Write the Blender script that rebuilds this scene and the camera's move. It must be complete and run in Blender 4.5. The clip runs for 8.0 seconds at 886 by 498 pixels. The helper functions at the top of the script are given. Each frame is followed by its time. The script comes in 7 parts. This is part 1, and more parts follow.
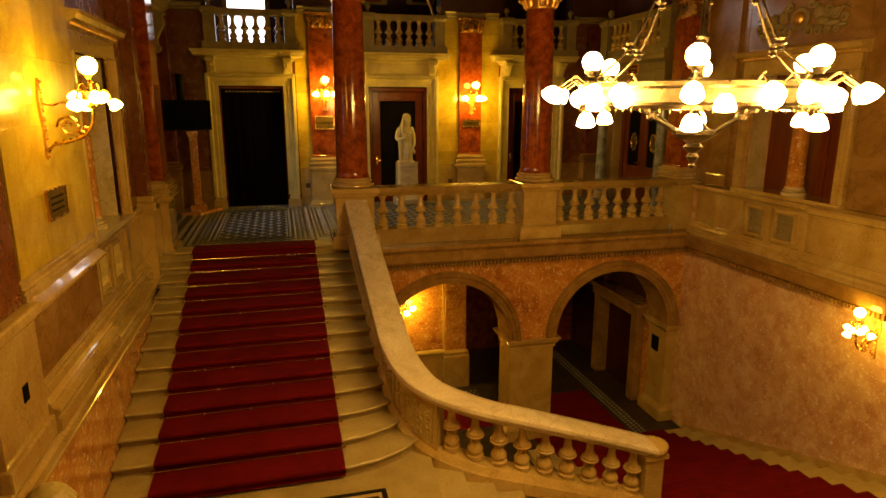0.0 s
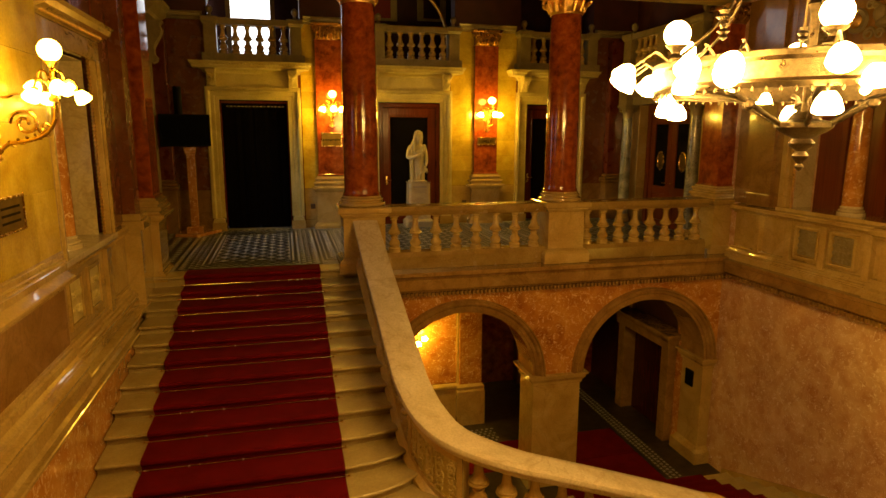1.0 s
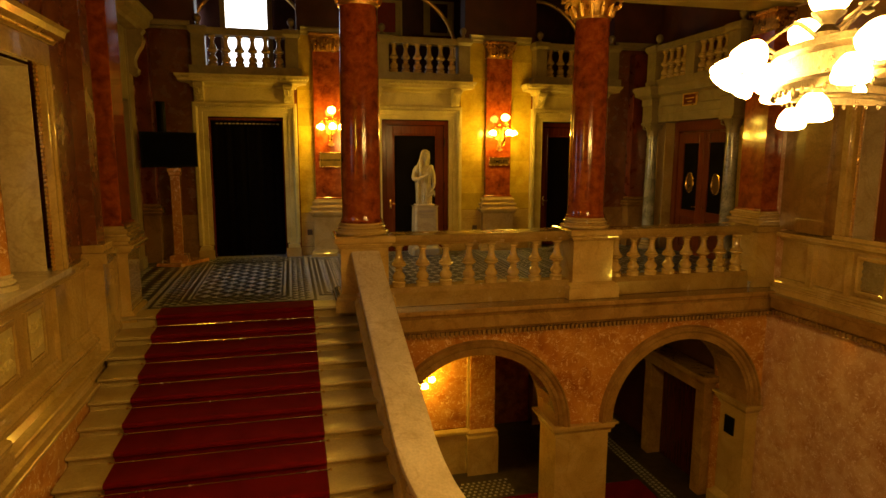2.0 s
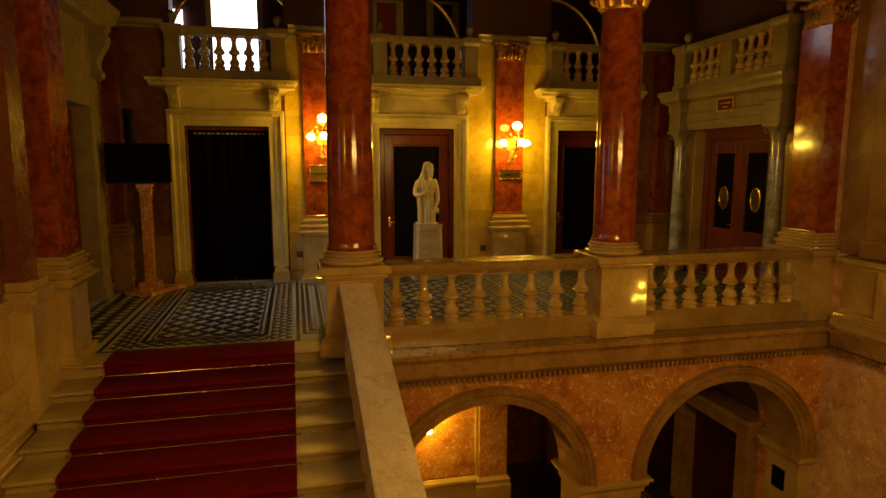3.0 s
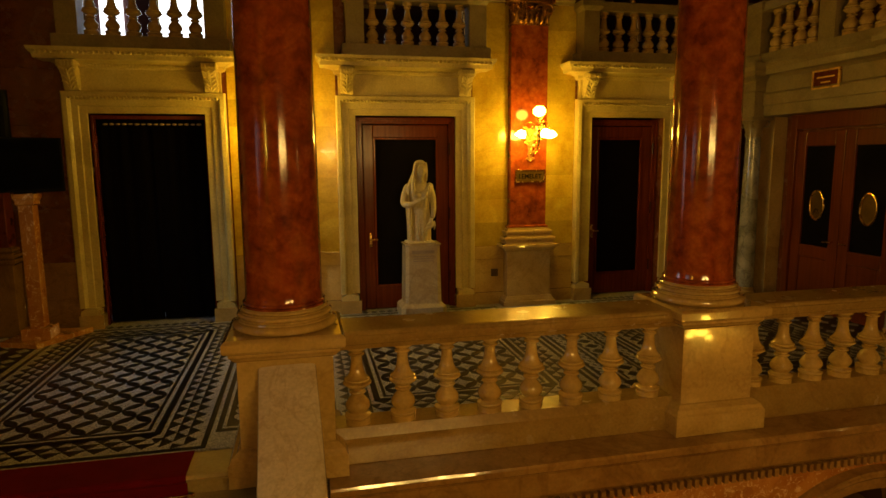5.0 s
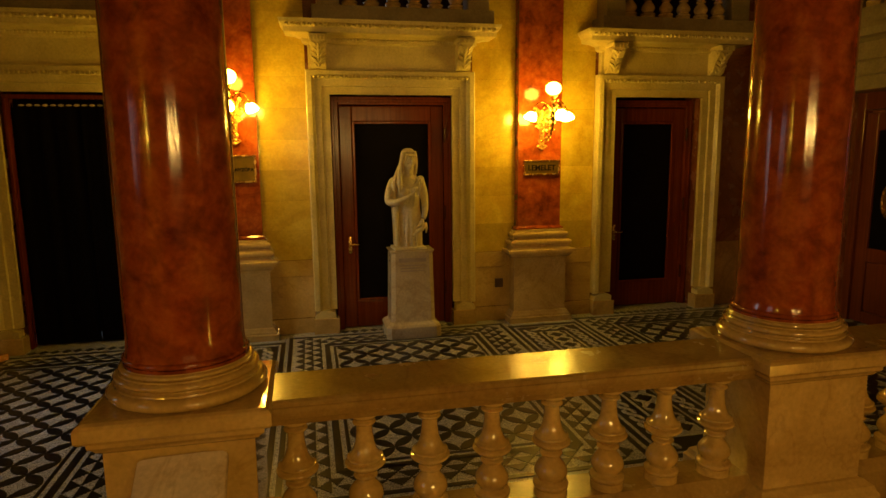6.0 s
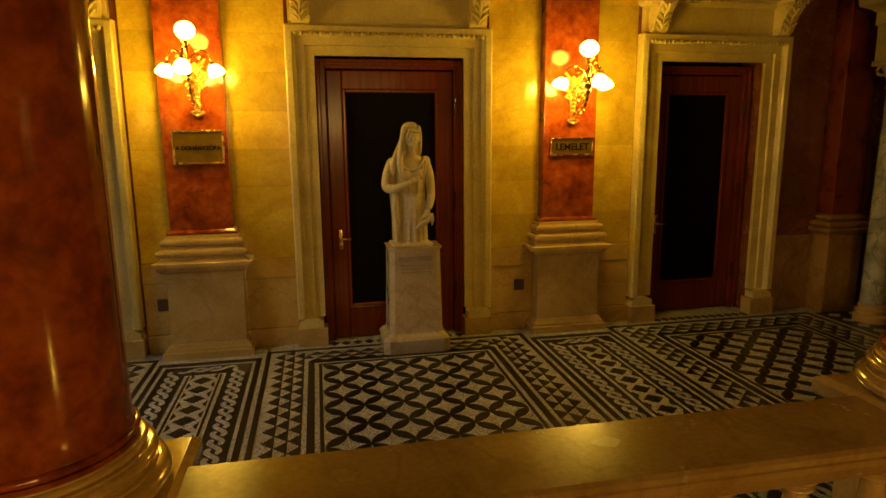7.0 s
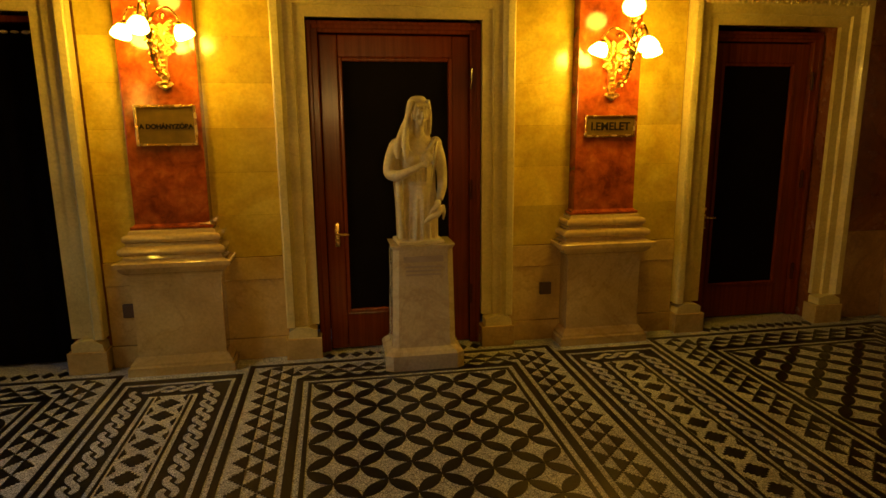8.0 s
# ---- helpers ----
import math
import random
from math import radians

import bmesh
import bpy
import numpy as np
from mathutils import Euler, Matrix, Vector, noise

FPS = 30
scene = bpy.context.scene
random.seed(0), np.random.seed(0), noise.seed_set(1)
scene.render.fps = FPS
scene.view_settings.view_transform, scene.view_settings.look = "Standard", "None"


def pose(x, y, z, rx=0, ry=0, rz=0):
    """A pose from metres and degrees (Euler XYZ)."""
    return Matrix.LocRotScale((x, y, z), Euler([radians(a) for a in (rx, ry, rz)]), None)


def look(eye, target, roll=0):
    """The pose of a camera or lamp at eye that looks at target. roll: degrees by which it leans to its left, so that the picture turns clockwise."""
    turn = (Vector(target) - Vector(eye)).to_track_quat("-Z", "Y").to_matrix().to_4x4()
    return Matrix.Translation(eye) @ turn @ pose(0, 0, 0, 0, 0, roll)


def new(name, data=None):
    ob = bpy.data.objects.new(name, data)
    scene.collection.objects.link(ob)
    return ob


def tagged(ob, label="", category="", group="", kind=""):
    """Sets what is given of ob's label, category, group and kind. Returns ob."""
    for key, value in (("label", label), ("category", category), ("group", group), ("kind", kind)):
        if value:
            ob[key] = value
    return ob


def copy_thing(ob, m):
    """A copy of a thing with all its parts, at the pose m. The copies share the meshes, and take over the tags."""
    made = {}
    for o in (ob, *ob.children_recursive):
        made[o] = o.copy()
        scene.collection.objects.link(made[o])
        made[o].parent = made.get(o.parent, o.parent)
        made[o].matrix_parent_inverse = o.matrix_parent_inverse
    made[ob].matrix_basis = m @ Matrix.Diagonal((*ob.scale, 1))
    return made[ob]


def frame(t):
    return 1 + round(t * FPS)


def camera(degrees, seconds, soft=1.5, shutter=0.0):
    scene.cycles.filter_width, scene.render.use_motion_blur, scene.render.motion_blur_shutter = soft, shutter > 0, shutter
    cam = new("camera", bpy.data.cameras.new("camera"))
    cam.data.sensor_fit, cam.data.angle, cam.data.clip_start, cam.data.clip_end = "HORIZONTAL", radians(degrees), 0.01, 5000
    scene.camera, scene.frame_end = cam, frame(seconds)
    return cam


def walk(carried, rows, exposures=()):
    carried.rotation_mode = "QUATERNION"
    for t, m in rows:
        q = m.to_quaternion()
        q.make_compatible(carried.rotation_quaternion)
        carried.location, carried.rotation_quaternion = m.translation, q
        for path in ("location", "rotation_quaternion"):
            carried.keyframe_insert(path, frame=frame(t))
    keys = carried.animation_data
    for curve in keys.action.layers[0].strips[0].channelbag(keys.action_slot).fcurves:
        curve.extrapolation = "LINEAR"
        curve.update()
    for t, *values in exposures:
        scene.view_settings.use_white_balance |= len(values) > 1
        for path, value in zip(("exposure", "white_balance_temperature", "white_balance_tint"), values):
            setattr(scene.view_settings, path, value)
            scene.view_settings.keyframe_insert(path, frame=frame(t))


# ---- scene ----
cam = camera(71.3, 8.0)
PATH = [
    (0, (0.211, 0.484, 2.563), (0.703, 2.368, 2.107), 0.1),
    (0.5, (0.22, 0.955, 2.413), (0.71, 2.849, 1.998), 0.2),
    (1, (0.245, 1.56, 2.293), (0.729, 3.465, 1.921), 0.2),
    (1.5, (0.326, 2.191, 2.237), (0.806, 4.103, 1.902), 0.2),
    (3, (0.822, 4.317, 2.312), (1.281, 6.244, 2.036), 0.0),
    (3.5, (0.994, 5.018, 2.324), (1.45, 6.946, 2.049), -0.1),
    (4, (1.212, 5.782, 2.337), (1.659, 7.712, 2.062), -0.2),
    (4.5, (1.428, 6.522, 2.344), (1.868, 8.453, 2.065), -0.3),
    (6, (2.185, 8.856, 2.281), (2.601, 10.788, 1.972), -0.6),
    (6.5, (2.31, 9.546, 2.237), (2.719, 11.475, 1.908), -0.6),
    (7, (2.452, 10.197, 2.203), (2.842, 12.125, 1.841), -0.5),
    (7.5, (2.571, 10.684, 2.099), (2.936, 12.615, 1.729), -0.5),
    (8, (2.684, 11.159, 2.103), (3.017, 13.091, 1.706), -0.5),
]
EXPOSURES = [(0, 0.46), (1.5, 0.36), (3, 0.12), (4.5, 0.02), (6, -0.06), (8, -0.05)]
walk(cam, [(t, look(eye, target, roll)) for t, eye, target, roll in PATH], EXPOSURES)

# ---- world: the hall is closed, daylight comes only through its windows ----
world = bpy.data.worlds.new("sky")
scene.world = world
world.use_nodes = True
wn = world.node_tree.nodes
sky = wn.new("ShaderNodeTexSky")
sky.sky_type, sky.sun_disc, sky.sun_elevation, sky.sun_rotation = "NISHITA", False, radians(35), radians(200)
world.node_tree.links.new(sky.outputs[0], wn["Background"].inputs[0])
wn["Background"].inputs[1].default_value = 0.1

LAMP = (1.0, 0.6, 0.055)               # gas-yellow bulbs of the gallery
LAMP_WARM = (1.0, 0.575, 0.135)         # paler bulbs of the stair hall
GLOBE_POWER, WALL_POWER, CHANDELIER_POWER = 125.0, 37.0, 100.0


def window_light(name, m, w, h, watts, spread=120):
    d = bpy.data.lights.new(name, "AREA")
    d.shape, d.size, d.size_y, d.energy, d.color = "RECTANGLE", w, h, watts, (0.78, 0.88, 1.0)
    d.spread = radians(spread)
    ob = new(name, d)
    ob.matrix_world = m
    return ob


# skylight in the window beside the stair
window_light("window_light", look((-2.5, 9.55, 2.05), (1.5, 9.9, -0.2)), 1.4, 1.9, 4, 90)
# skylight in the glazed side door of the gallery
window_light("window_light", look((-2.62, 14.35, 2.1), (2.4, 15.5, -0.1)), 1.9, 1.6, 15, 75)
# ---- materials ----
def material(name, rough=0.5, metal=0.0):
    m = bpy.data.materials.new(name)
    m.use_nodes = True
    b = m.node_tree.nodes["Principled BSDF"]
    b.inputs["Roughness"].default_value, b.inputs["Metallic"].default_value = rough, metal
    return m, m.node_tree.nodes, m.node_tree.links, b


def ramp(nodes, links, fac, stops):
    r = nodes.new("ShaderNodeValToRGB")
    e = r.color_ramp.elements
    while len(e) < len(stops):
        e.new(0.5)
    for el, (p, c) in zip(e, stops):
        el.position, el.color = p, (*c, 1)
    links.new(fac, r.inputs[0])
    return r.outputs[0]


def noise_tex(nodes, links, vec, scale, detail=4.0, dist=0.0, rough=0.55):
    n = nodes.new("ShaderNodeTexNoise")
    n.inputs["Scale"].default_value, n.inputs["Detail"].default_value = scale, detail
    n.inputs["Distortion"].default_value, n.inputs["Roughness"].default_value = dist, rough
    links.new(vec, n.inputs["Vector"])
    return n.outputs["Fac"]


def mix(nodes, links, fac, a, b, kind="MIX"):
    n = nodes.new("ShaderNodeMix")
    n.data_type, n.blend_type = "RGBA", kind
    for sock, v in ((n.inputs[0], fac), (n.inputs[6], a), (n.inputs[7], b)):
        if isinstance(v, (int, float)):
            sock.default_value = v
        elif isinstance(v, tuple):
            sock.default_value = (*v, 1)
        else:
            links.new(v, sock)
    return n.outputs[2]


def place_of(nodes):
    return nodes.new("ShaderNodeNewGeometry").outputs["Position"]


def add_bump(nodes, links, b, height, strength, dist=0.01):
    n = nodes.new("ShaderNodeBump")
    n.inputs["Strength"].default_value, n.inputs["Distance"].default_value = strength, dist
    links.new(height, n.inputs["Height"])
    links.new(n.outputs[0], b.inputs["Normal"])


def marble(name, dark, mid, light, vein, scale=2.0, vein_scale=1.6, rough=0.25, vein_width=0.035, vein_amount=0.6, coat=0.0, per_piece=0.0, bump=0.05, swirl=0.8):
    """Polished stone: cloudy body in three tones, thin veins, grime in the gloss."""
    m, n, l, b = material(name, rough)
    pos = place_of(n)
    body = ramp(n, l, noise_tex(n, l, pos, scale, 6, swirl), [(0.28, dark), (0.5, mid), (0.74, light)])
    v = noise_tex(n, l, pos, vein_scale, 5, 2 * swirl)
    away = n.new("ShaderNodeMath")
    away.operation = "SUBTRACT"
    away.inputs[1].default_value = 0.5
    l.new(v, away.inputs[0])
    ab = n.new("ShaderNodeMath")
    ab.operation = "ABSOLUTE"
    l.new(away.outputs[0], ab.inputs[0])
    k = vein_amount
    mask = ramp(n, l, ab.outputs[0], [(0.0, (k, k, k)), (vein_width, (0, 0, 0))])
    col = mix(n, l, mask, body, vein)
    fine = ramp(n, l, noise_tex(n, l, pos, 38, 3), [(0.3, (0.82, 0.82, 0.82)), (0.7, (1.08, 1.06, 1.04))])
    col = mix(n, l, 0.85, col, fine, "MULTIPLY")
    if per_piece:
        info = n.new("ShaderNodeObjectInfo")
        tone = ramp(n, l, info.outputs["Random"], [(0.0, (1 - per_piece,) * 3), (1.0, (1 + per_piece * 0.5,) * 3)])
        col = mix(n, l, 1.0, col, tone, "MULTIPLY")
    l.new(col, b.inputs["Base Color"])
    g = ramp(n, l, noise_tex(n, l, pos, 5.0, 5), [(0.35, (rough * 0.85,) * 3), (0.7, (min(1, rough * 1.25),) * 3)])
    l.new(g, b.inputs["Roughness"])
    b.inputs["Coat Weight"].default_value = coat
    b.inputs["Coat Roughness"].default_value = 0.04
    if bump:
        add_bump(n, l, b, noise_tex(n, l, pos, 9, 5), bump, 0.02)
    return m


CREAM = marble("cream_limestone", (0.39, 0.25, 0.068), (0.5, 0.335, 0.1), (0.58, 0.42, 0.15), (0.27, 0.15, 0.04), 1.7, 0.9, 0.13, 0.02, 0.3, 1.0, 0, 0.012)
# Cream stone darkened and dulled to hold down lamp gleam on the rails
RAIL_DARKENED = marble("darkened_rail_limestone", (0.24, 0.145, 0.036), (0.31, 0.195, 0.052), (0.37, 0.25, 0.08), (0.18, 0.095, 0.026), 1.7, 0.9, 0.23, 0.02, 0.3, 0.0, 0, 0.03)
# Handrail colour paled to stand for window daylight that hardly reaches it
RAIL_STONE = marble("daylit_handrail_marble", (0.5, 0.4, 0.24), (0.62, 0.51, 0.34), (0.72, 0.62, 0.45), (0.34, 0.22, 0.1), 1.9, 1.1, 0.14, 0.025, 0.3, 0.5, 0, 0.02)
CREAM_MATT = marble("carved_limestone", (0.44, 0.34, 0.1), (0.56, 0.445, 0.145), (0.64, 0.53, 0.2), (0.36, 0.26, 0.08), 2.3, 1.5, 0.4, 0.02, 0.25, 0.05, 0, 0.1)
# Limestone darkened in colour for the dimmer light on portals and upper rails
PORTAL_STONE = marble("dimmed_limestone", (0.19, 0.145, 0.058), (0.26, 0.2, 0.083), (0.32, 0.25, 0.115), (0.17, 0.11, 0.043), 2.3, 1.5, 0.4, 0.02, 0.25, 0.0, 0, 0.12)
DADO_STONE = marble("olive_brown_marble", (0.2, 0.1, 0.022), (0.28, 0.15, 0.038), (0.36, 0.21, 0.065), (0.15, 0.07, 0.02), 1.6, 1.2, 0.2, 0.03, 0.4, 0.25, 0, 0.01)
LEDGE_STONE = marble("brown_ledge_marble", (0.23, 0.12, 0.028), (0.31, 0.172, 0.044), (0.39, 0.23, 0.068), (0.15, 0.07, 0.018), 1.8, 1.2, 0.12, 0.03, 0.35, 0.6, 0, 0.008)
STEP_STONE = marble("step_limestone", (0.35, 0.255, 0.09), (0.42, 0.315, 0.12), (0.48, 0.375, 0.155), (0.34, 0.23, 0.09), 2.1, 1.3, 0.36, 0.02, 0.15, 0.05, 0.08, 0.02)
RED = marble("red_marble", (0.125, 0.018, 0.004), (0.285, 0.054, 0.009), (0.4, 0.1, 0.02), (0.1, 0.015, 0.003), 7.0, 3.0, 0.12, 0.05, 0.25, 0.2, 0, 0.004, 0.35)
DEEP_RED = marble("deep_red_marble", (0.085, 0.011, 0.003), (0.14, 0.021, 0.004), (0.2, 0.038, 0.008), (0.05, 0.008, 0.003), 5.0, 3.4, 0.3, 0.05, 0.25, 0.1, 0, 0.008, 0.2)
YELLOW = marble("siena_marble", (0.44, 0.28, 0.02), (0.58, 0.4, 0.034), (0.68, 0.5, 0.058), (0.36, 0.17, 0.015), 2.2, 0.9, 0.21, 0.06, 0.22, 0.2, 0.22, 0.006)


def breccia(name, tones, fleck, size, fleck_share, rough, coat):
    """Polished broken-stone marble: angular patches in several tones, pale broken veins and flecks."""
    m, n, l, b = material(name, rough)
    pos = place_of(n)
    warp = n.new("ShaderNodeTexNoise")
    warp.inputs["Scale"].default_value, warp.inputs["Detail"].default_value = size * 1.3, 4
    l.new(pos, warp.inputs["Vector"])
    mv = n.new("ShaderNodeMix")
    mv.data_type, mv.blend_type = "RGBA", "LINEAR_LIGHT"
    mv.inputs[0].default_value = 0.12
    l.new(pos, mv.inputs[6])
    l.new(warp.outputs["Color"], mv.inputs[7])
    vor = n.new("ShaderNodeTexVoronoi")
    vor.inputs["Scale"].default_value = size
    l.new(mv.outputs[2], vor.inputs["Vector"])
    sep = n.new("ShaderNodeSeparateColor")
    l.new(vor.outputs["Color"], sep.inputs[0])
    patch = ramp(n, l, sep.outputs[0], [(0.0, tones[0]), (0.4, tones[1]), (0.75, tones[2]), (1.0, tones[1])])
    cloud = ramp(n, l, noise_tex(n, l, pos, size * 0.35, 5, 0.6), [(0.3, tones[0]), (0.52, tones[1]), (0.72, tones[2])])
    col = mix(n, l, 0.35, cloud, patch)
    lo = 0.5 + (1 - fleck_share) * 0.16
    mask = ramp(n, l, noise_tex(n, l, mv.outputs[2], size * 2.6, 5, 1.2, 0.7), [(lo, (0, 0, 0)), (lo + 0.07, (0.8, 0.8, 0.8))])
    col = mix(n, l, mask, col, fleck)
    l.new(col, b.inputs["Base Color"])
    l.new(ramp(n, l, noise_tex(n, l, pos, 6.0, 4), [(0.35, (rough * 0.8,) * 3), (0.7, (rough * 1.3,) * 3)]), b.inputs["Roughness"])
    b.inputs["Coat Weight"].default_value = coat
    b.inputs["Coat Roughness"].default_value = 0.05
    add_bump(n, l, b, noise_tex(n, l, pos, 7, 3), 0.006, 0.02)
    return m


ORANGE = breccia("orange_breccia", ((0.28, 0.085, 0.013), (0.5, 0.2, 0.036), (0.66, 0.34, 0.08)), (0.82, 0.55, 0.24), 5.0, 0.7, 0.12, 0.5)
PINK = breccia("pink_breccia", ((0.42, 0.19, 0.08), (0.61, 0.36, 0.18), (0.76, 0.53, 0.31)), (0.92, 0.78, 0.58), 6.5, 0.62, 0.07, 0.8)
GREEN = marble("grey_green_marble", (0.16, 0.16, 0.11), (0.3, 0.29, 0.21), (0.46, 0.44, 0.33), (0.08, 0.07, 0.05), 3.0, 2.6, 0.2, 0.03, 0.6, 0.35)
BROWN = marble("brown_marble", (0.12, 0.032, 0.007), (0.17, 0.05, 0.011), (0.23, 0.08, 0.02), (0.07, 0.02, 0.006), 2.0, 2.0, 0.25, 0.03, 0.4, 0.2, 0, 0.01)
STATUE_STONE = marble("statue_marble", (0.5, 0.41, 0.2), (0.62, 0.52, 0.27), (0.7, 0.6, 0.34), (0.4, 0.3, 0.14), 2.6, 2.0, 0.34, 0.02, 0.25, 0.1, 0, 0.04)
PLINTH_STONE = marble("plinth_marble", (0.46, 0.35, 0.18), (0.56, 0.45, 0.24), (0.66, 0.56, 0.34), (0.32, 0.2, 0.08), 1.5, 1.4, 0.22, 0.03, 0.35, 0.3, 0, 0.02)


def plain(name, colour, rough, metal=0.0, vary=0.15, scale=12.0, bump=0.0, coat=0.0, spec=0.5):
    m, n, l, b = material(name, rough, metal)
    b.inputs["Specular IOR Level"].default_value = spec
    pos = place_of(n)
    lo, hi = tuple(c * (1 - vary) for c in colour), tuple(min(1, c * (1 + vary)) for c in colour)
    l.new(ramp(n, l, noise_tex(n, l, pos, scale, 5), [(0.3, lo), (0.7, hi)]), b.inputs["Base Color"])
    l.new(ramp(n, l, noise_tex(n, l, pos, scale * 0.4, 4), [(0.3, (rough * 0.75,) * 3), (0.7, (min(1, rough * 1.3),) * 3)]), b.inputs["Roughness"])
    b.inputs["Coat Weight"].default_value = coat
    if bump:
        add_bump(n, l, b, noise_tex(n, l, pos, scale * 3, 4), bump, 0.01)
    return m


def wood(name, dark, light, scale=1.0, rough=0.3, axis=2):
    m, n, l, b = material(name, rough)
    pos = place_of(n)
    mp = n.new("ShaderNodeMapping")
    s = [16.0 * scale] * 3
    s[axis] = 0.5 * scale
    mp.inputs["Scale"].default_value = s
    l.new(pos, mp.inputs["Vector"])
    fac = noise_tex(n, l, mp.outputs[0], 2.0, 5, 0.5)
    broad = ramp(n, l, noise_tex(n, l, pos, 1.3, 3), [(0.3, (0.8, 0.8, 0.8)), (0.7, (1.15, 1.15, 1.15))])
    l.new(mix(n, l, 1.0, ramp(n, l, fac, [(0.2, dark), (0.85, light)]), broad, "MULTIPLY"), b.inputs["Base Color"])
    b.inputs["Coat Weight"].default_value = 0.08
    b.inputs["Specular IOR Level"].default_value = 0.22
    b.inputs["Coat Roughness"].default_value = 0.12
    add_bump(n, l, b, fac, 0.05, 0.005)
    return m


WOOD = wood("mahogany", (0.085, 0.012, 0.0012), (0.18, 0.031, 0.003), 1.0, 0.22)
DARK_WOOD = wood("dark_mahogany", (0.03, 0.006, 0.001), (0.07, 0.014, 0.002), 1.0, 0.25)
WOOD_LIGHT = wood("oak_panel", (0.1, 0.019, 0.003), (0.2, 0.046, 0.008))
BRASS = plain("brass", (0.72, 0.47, 0.13), 0.25, 1.0, 0.12, 30)
GILT_PALE = plain("pale_gilding", (0.14, 0.105, 0.06), 0.34, 1.0, 0.35, 40, 0.5)
# Darker gilding for the capitals of the flat pilasters
GILT_DARK = plain("dark_gilding", (0.42, 0.22, 0.05), 0.3, 1.0, 0.4, 30, 0.4)
GILT = plain("gilding", (0.78, 0.5, 0.14), 0.34, 1.0, 0.25, 40, 0.4)
ROD = plain("brass_rod", (0.85, 0.68, 0.42), 0.22, 1.0, 0.15, 30)
PLATE = plain("brass_plate", (0.16, 0.095, 0.01), 0.36, 0.6, 0.25, 8)
BLACK = plain("black_plastic", (0.003, 0.003, 0.003), 0.5, spec=0.06)
# Near-black for the sheets that stand for unlit rooms
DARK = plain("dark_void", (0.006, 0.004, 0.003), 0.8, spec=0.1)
DRAPE = plain("black_drape", (0.004, 0.003, 0.003), 0.95, 0, 0.2, 20, spec=0.02)
DARK_RED = plain("dark_red_wall", (0.06, 0.012, 0.006), 0.6, 0, 0.35, 2.0)
CEILING = plain("painted_plaster", (0.11, 0.05, 0.022), 0.7, 0, 0.3, 1.5)
INK = plain("ink", (0.01, 0.006, 0.003), 0.7, spec=0.1)
CARVED = plain("engraved_line", (0.36, 0.28, 0.18), 0.7)
GREY_BOX = plain("bronze_box", (0.07, 0.035, 0.012), 0.5)


def glow(name, strength, colour=LAMP):
    m, n, l, b = material(name, 0.4)
    b.inputs["Base Color"].default_value = (0.9, 0.85, 0.75, 1)
    b.inputs["Emission Color"].default_value = (*colour, 1)
    b.inputs["Emission Strength"].default_value = strength
    return m


GLOBE = glow("lit_opal_glass", GLOBE_POWER)
GLOBE_TOP = glow("lit_top_globe", GLOBE_POWER * 0.28)
GLOBE_WALL = glow("lit_bracket_glass", WALL_POWER)
GLOBE_BIG = glow("lit_chandelier_glass", CHANDELIER_POWER, LAMP_WARM)
DAY = glow("bright_window_sky", 2.6, (0.95, 0.97, 1.0))


def carpet_mat(name, a, c):
    m, n, l, b = material(name, 0.95)
    b.inputs["Specular IOR Level"].default_value = 0.08
    pos = place_of(n)
    pile = noise_tex(n, l, pos, 240, 2)
    broad = ramp(n, l, noise_tex(n, l, pos, 3, 4), [(0.3, a), (0.7, c)])
    l.new(mix(n, l, 0.5, broad, ramp(n, l, pile, [(0.3, (0.6, 0.6, 0.6)), (0.7, (1.2, 1.2, 1.2))]), "MULTIPLY"), b.inputs["Base Color"])
    add_bump(n, l, b, pile, 0.5, 0.004)
    return m


CARPET = carpet_mat("red_carpet", (0.1, 0.0025, 0.0035), (0.15, 0.0045, 0.005))


def mosaic(name, a, c, joint):
    m, n, l, b = material(name, 0.3)
    b.inputs["Specular IOR Level"].default_value = 0.3
    pos = place_of(n)
    v = n.new("ShaderNodeTexVoronoi")
    v.feature = "DISTANCE_TO_EDGE"
    v.inputs["Scale"].default_value = 62
    l.new(pos, v.inputs["Vector"])
    cell = n.new("ShaderNodeTexVoronoi")
    cell.inputs["Scale"].default_value = 62
    l.new(pos, cell.inputs["Vector"])
    sep = n.new("ShaderNodeSeparateColor")
    l.new(cell.outputs["Color"], sep.inputs[0])
    col = ramp(n, l, sep.outputs[0], [(0.0, a), (1.0, c)])
    stain = ramp(n, l, noise_tex(n, l, pos, 2.2, 5), [(0.3, (0.7, 0.68, 0.64)), (0.65, (1, 1, 1))])
    col = mix(n, l, 0.7, col, stain, "MULTIPLY")
    mask = ramp(n, l, v.outputs["Distance"], [(0.03, (1, 1, 1)), (0.12, (0, 0, 0))])
    l.new(mix(n, l, mask, col, joint), b.inputs["Base Color"])
    add_bump(n, l, b, v.outputs["Distance"], 0.25, 0.003)
    return m


# Foyer floor coloured near-black to carry the dim light under the arches
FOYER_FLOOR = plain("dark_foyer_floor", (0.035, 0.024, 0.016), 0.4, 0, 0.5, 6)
MOSAIC_WHITE = mosaic("white_mosaic", (0.36, 0.355, 0.36), (0.6, 0.595, 0.59), (0.1, 0.092, 0.085))
MOSAIC_BLACK = mosaic("black_mosaic", (0.004, 0.0035, 0.0035), (0.014, 0.011, 0.01), (0.012, 0.01, 0.009))


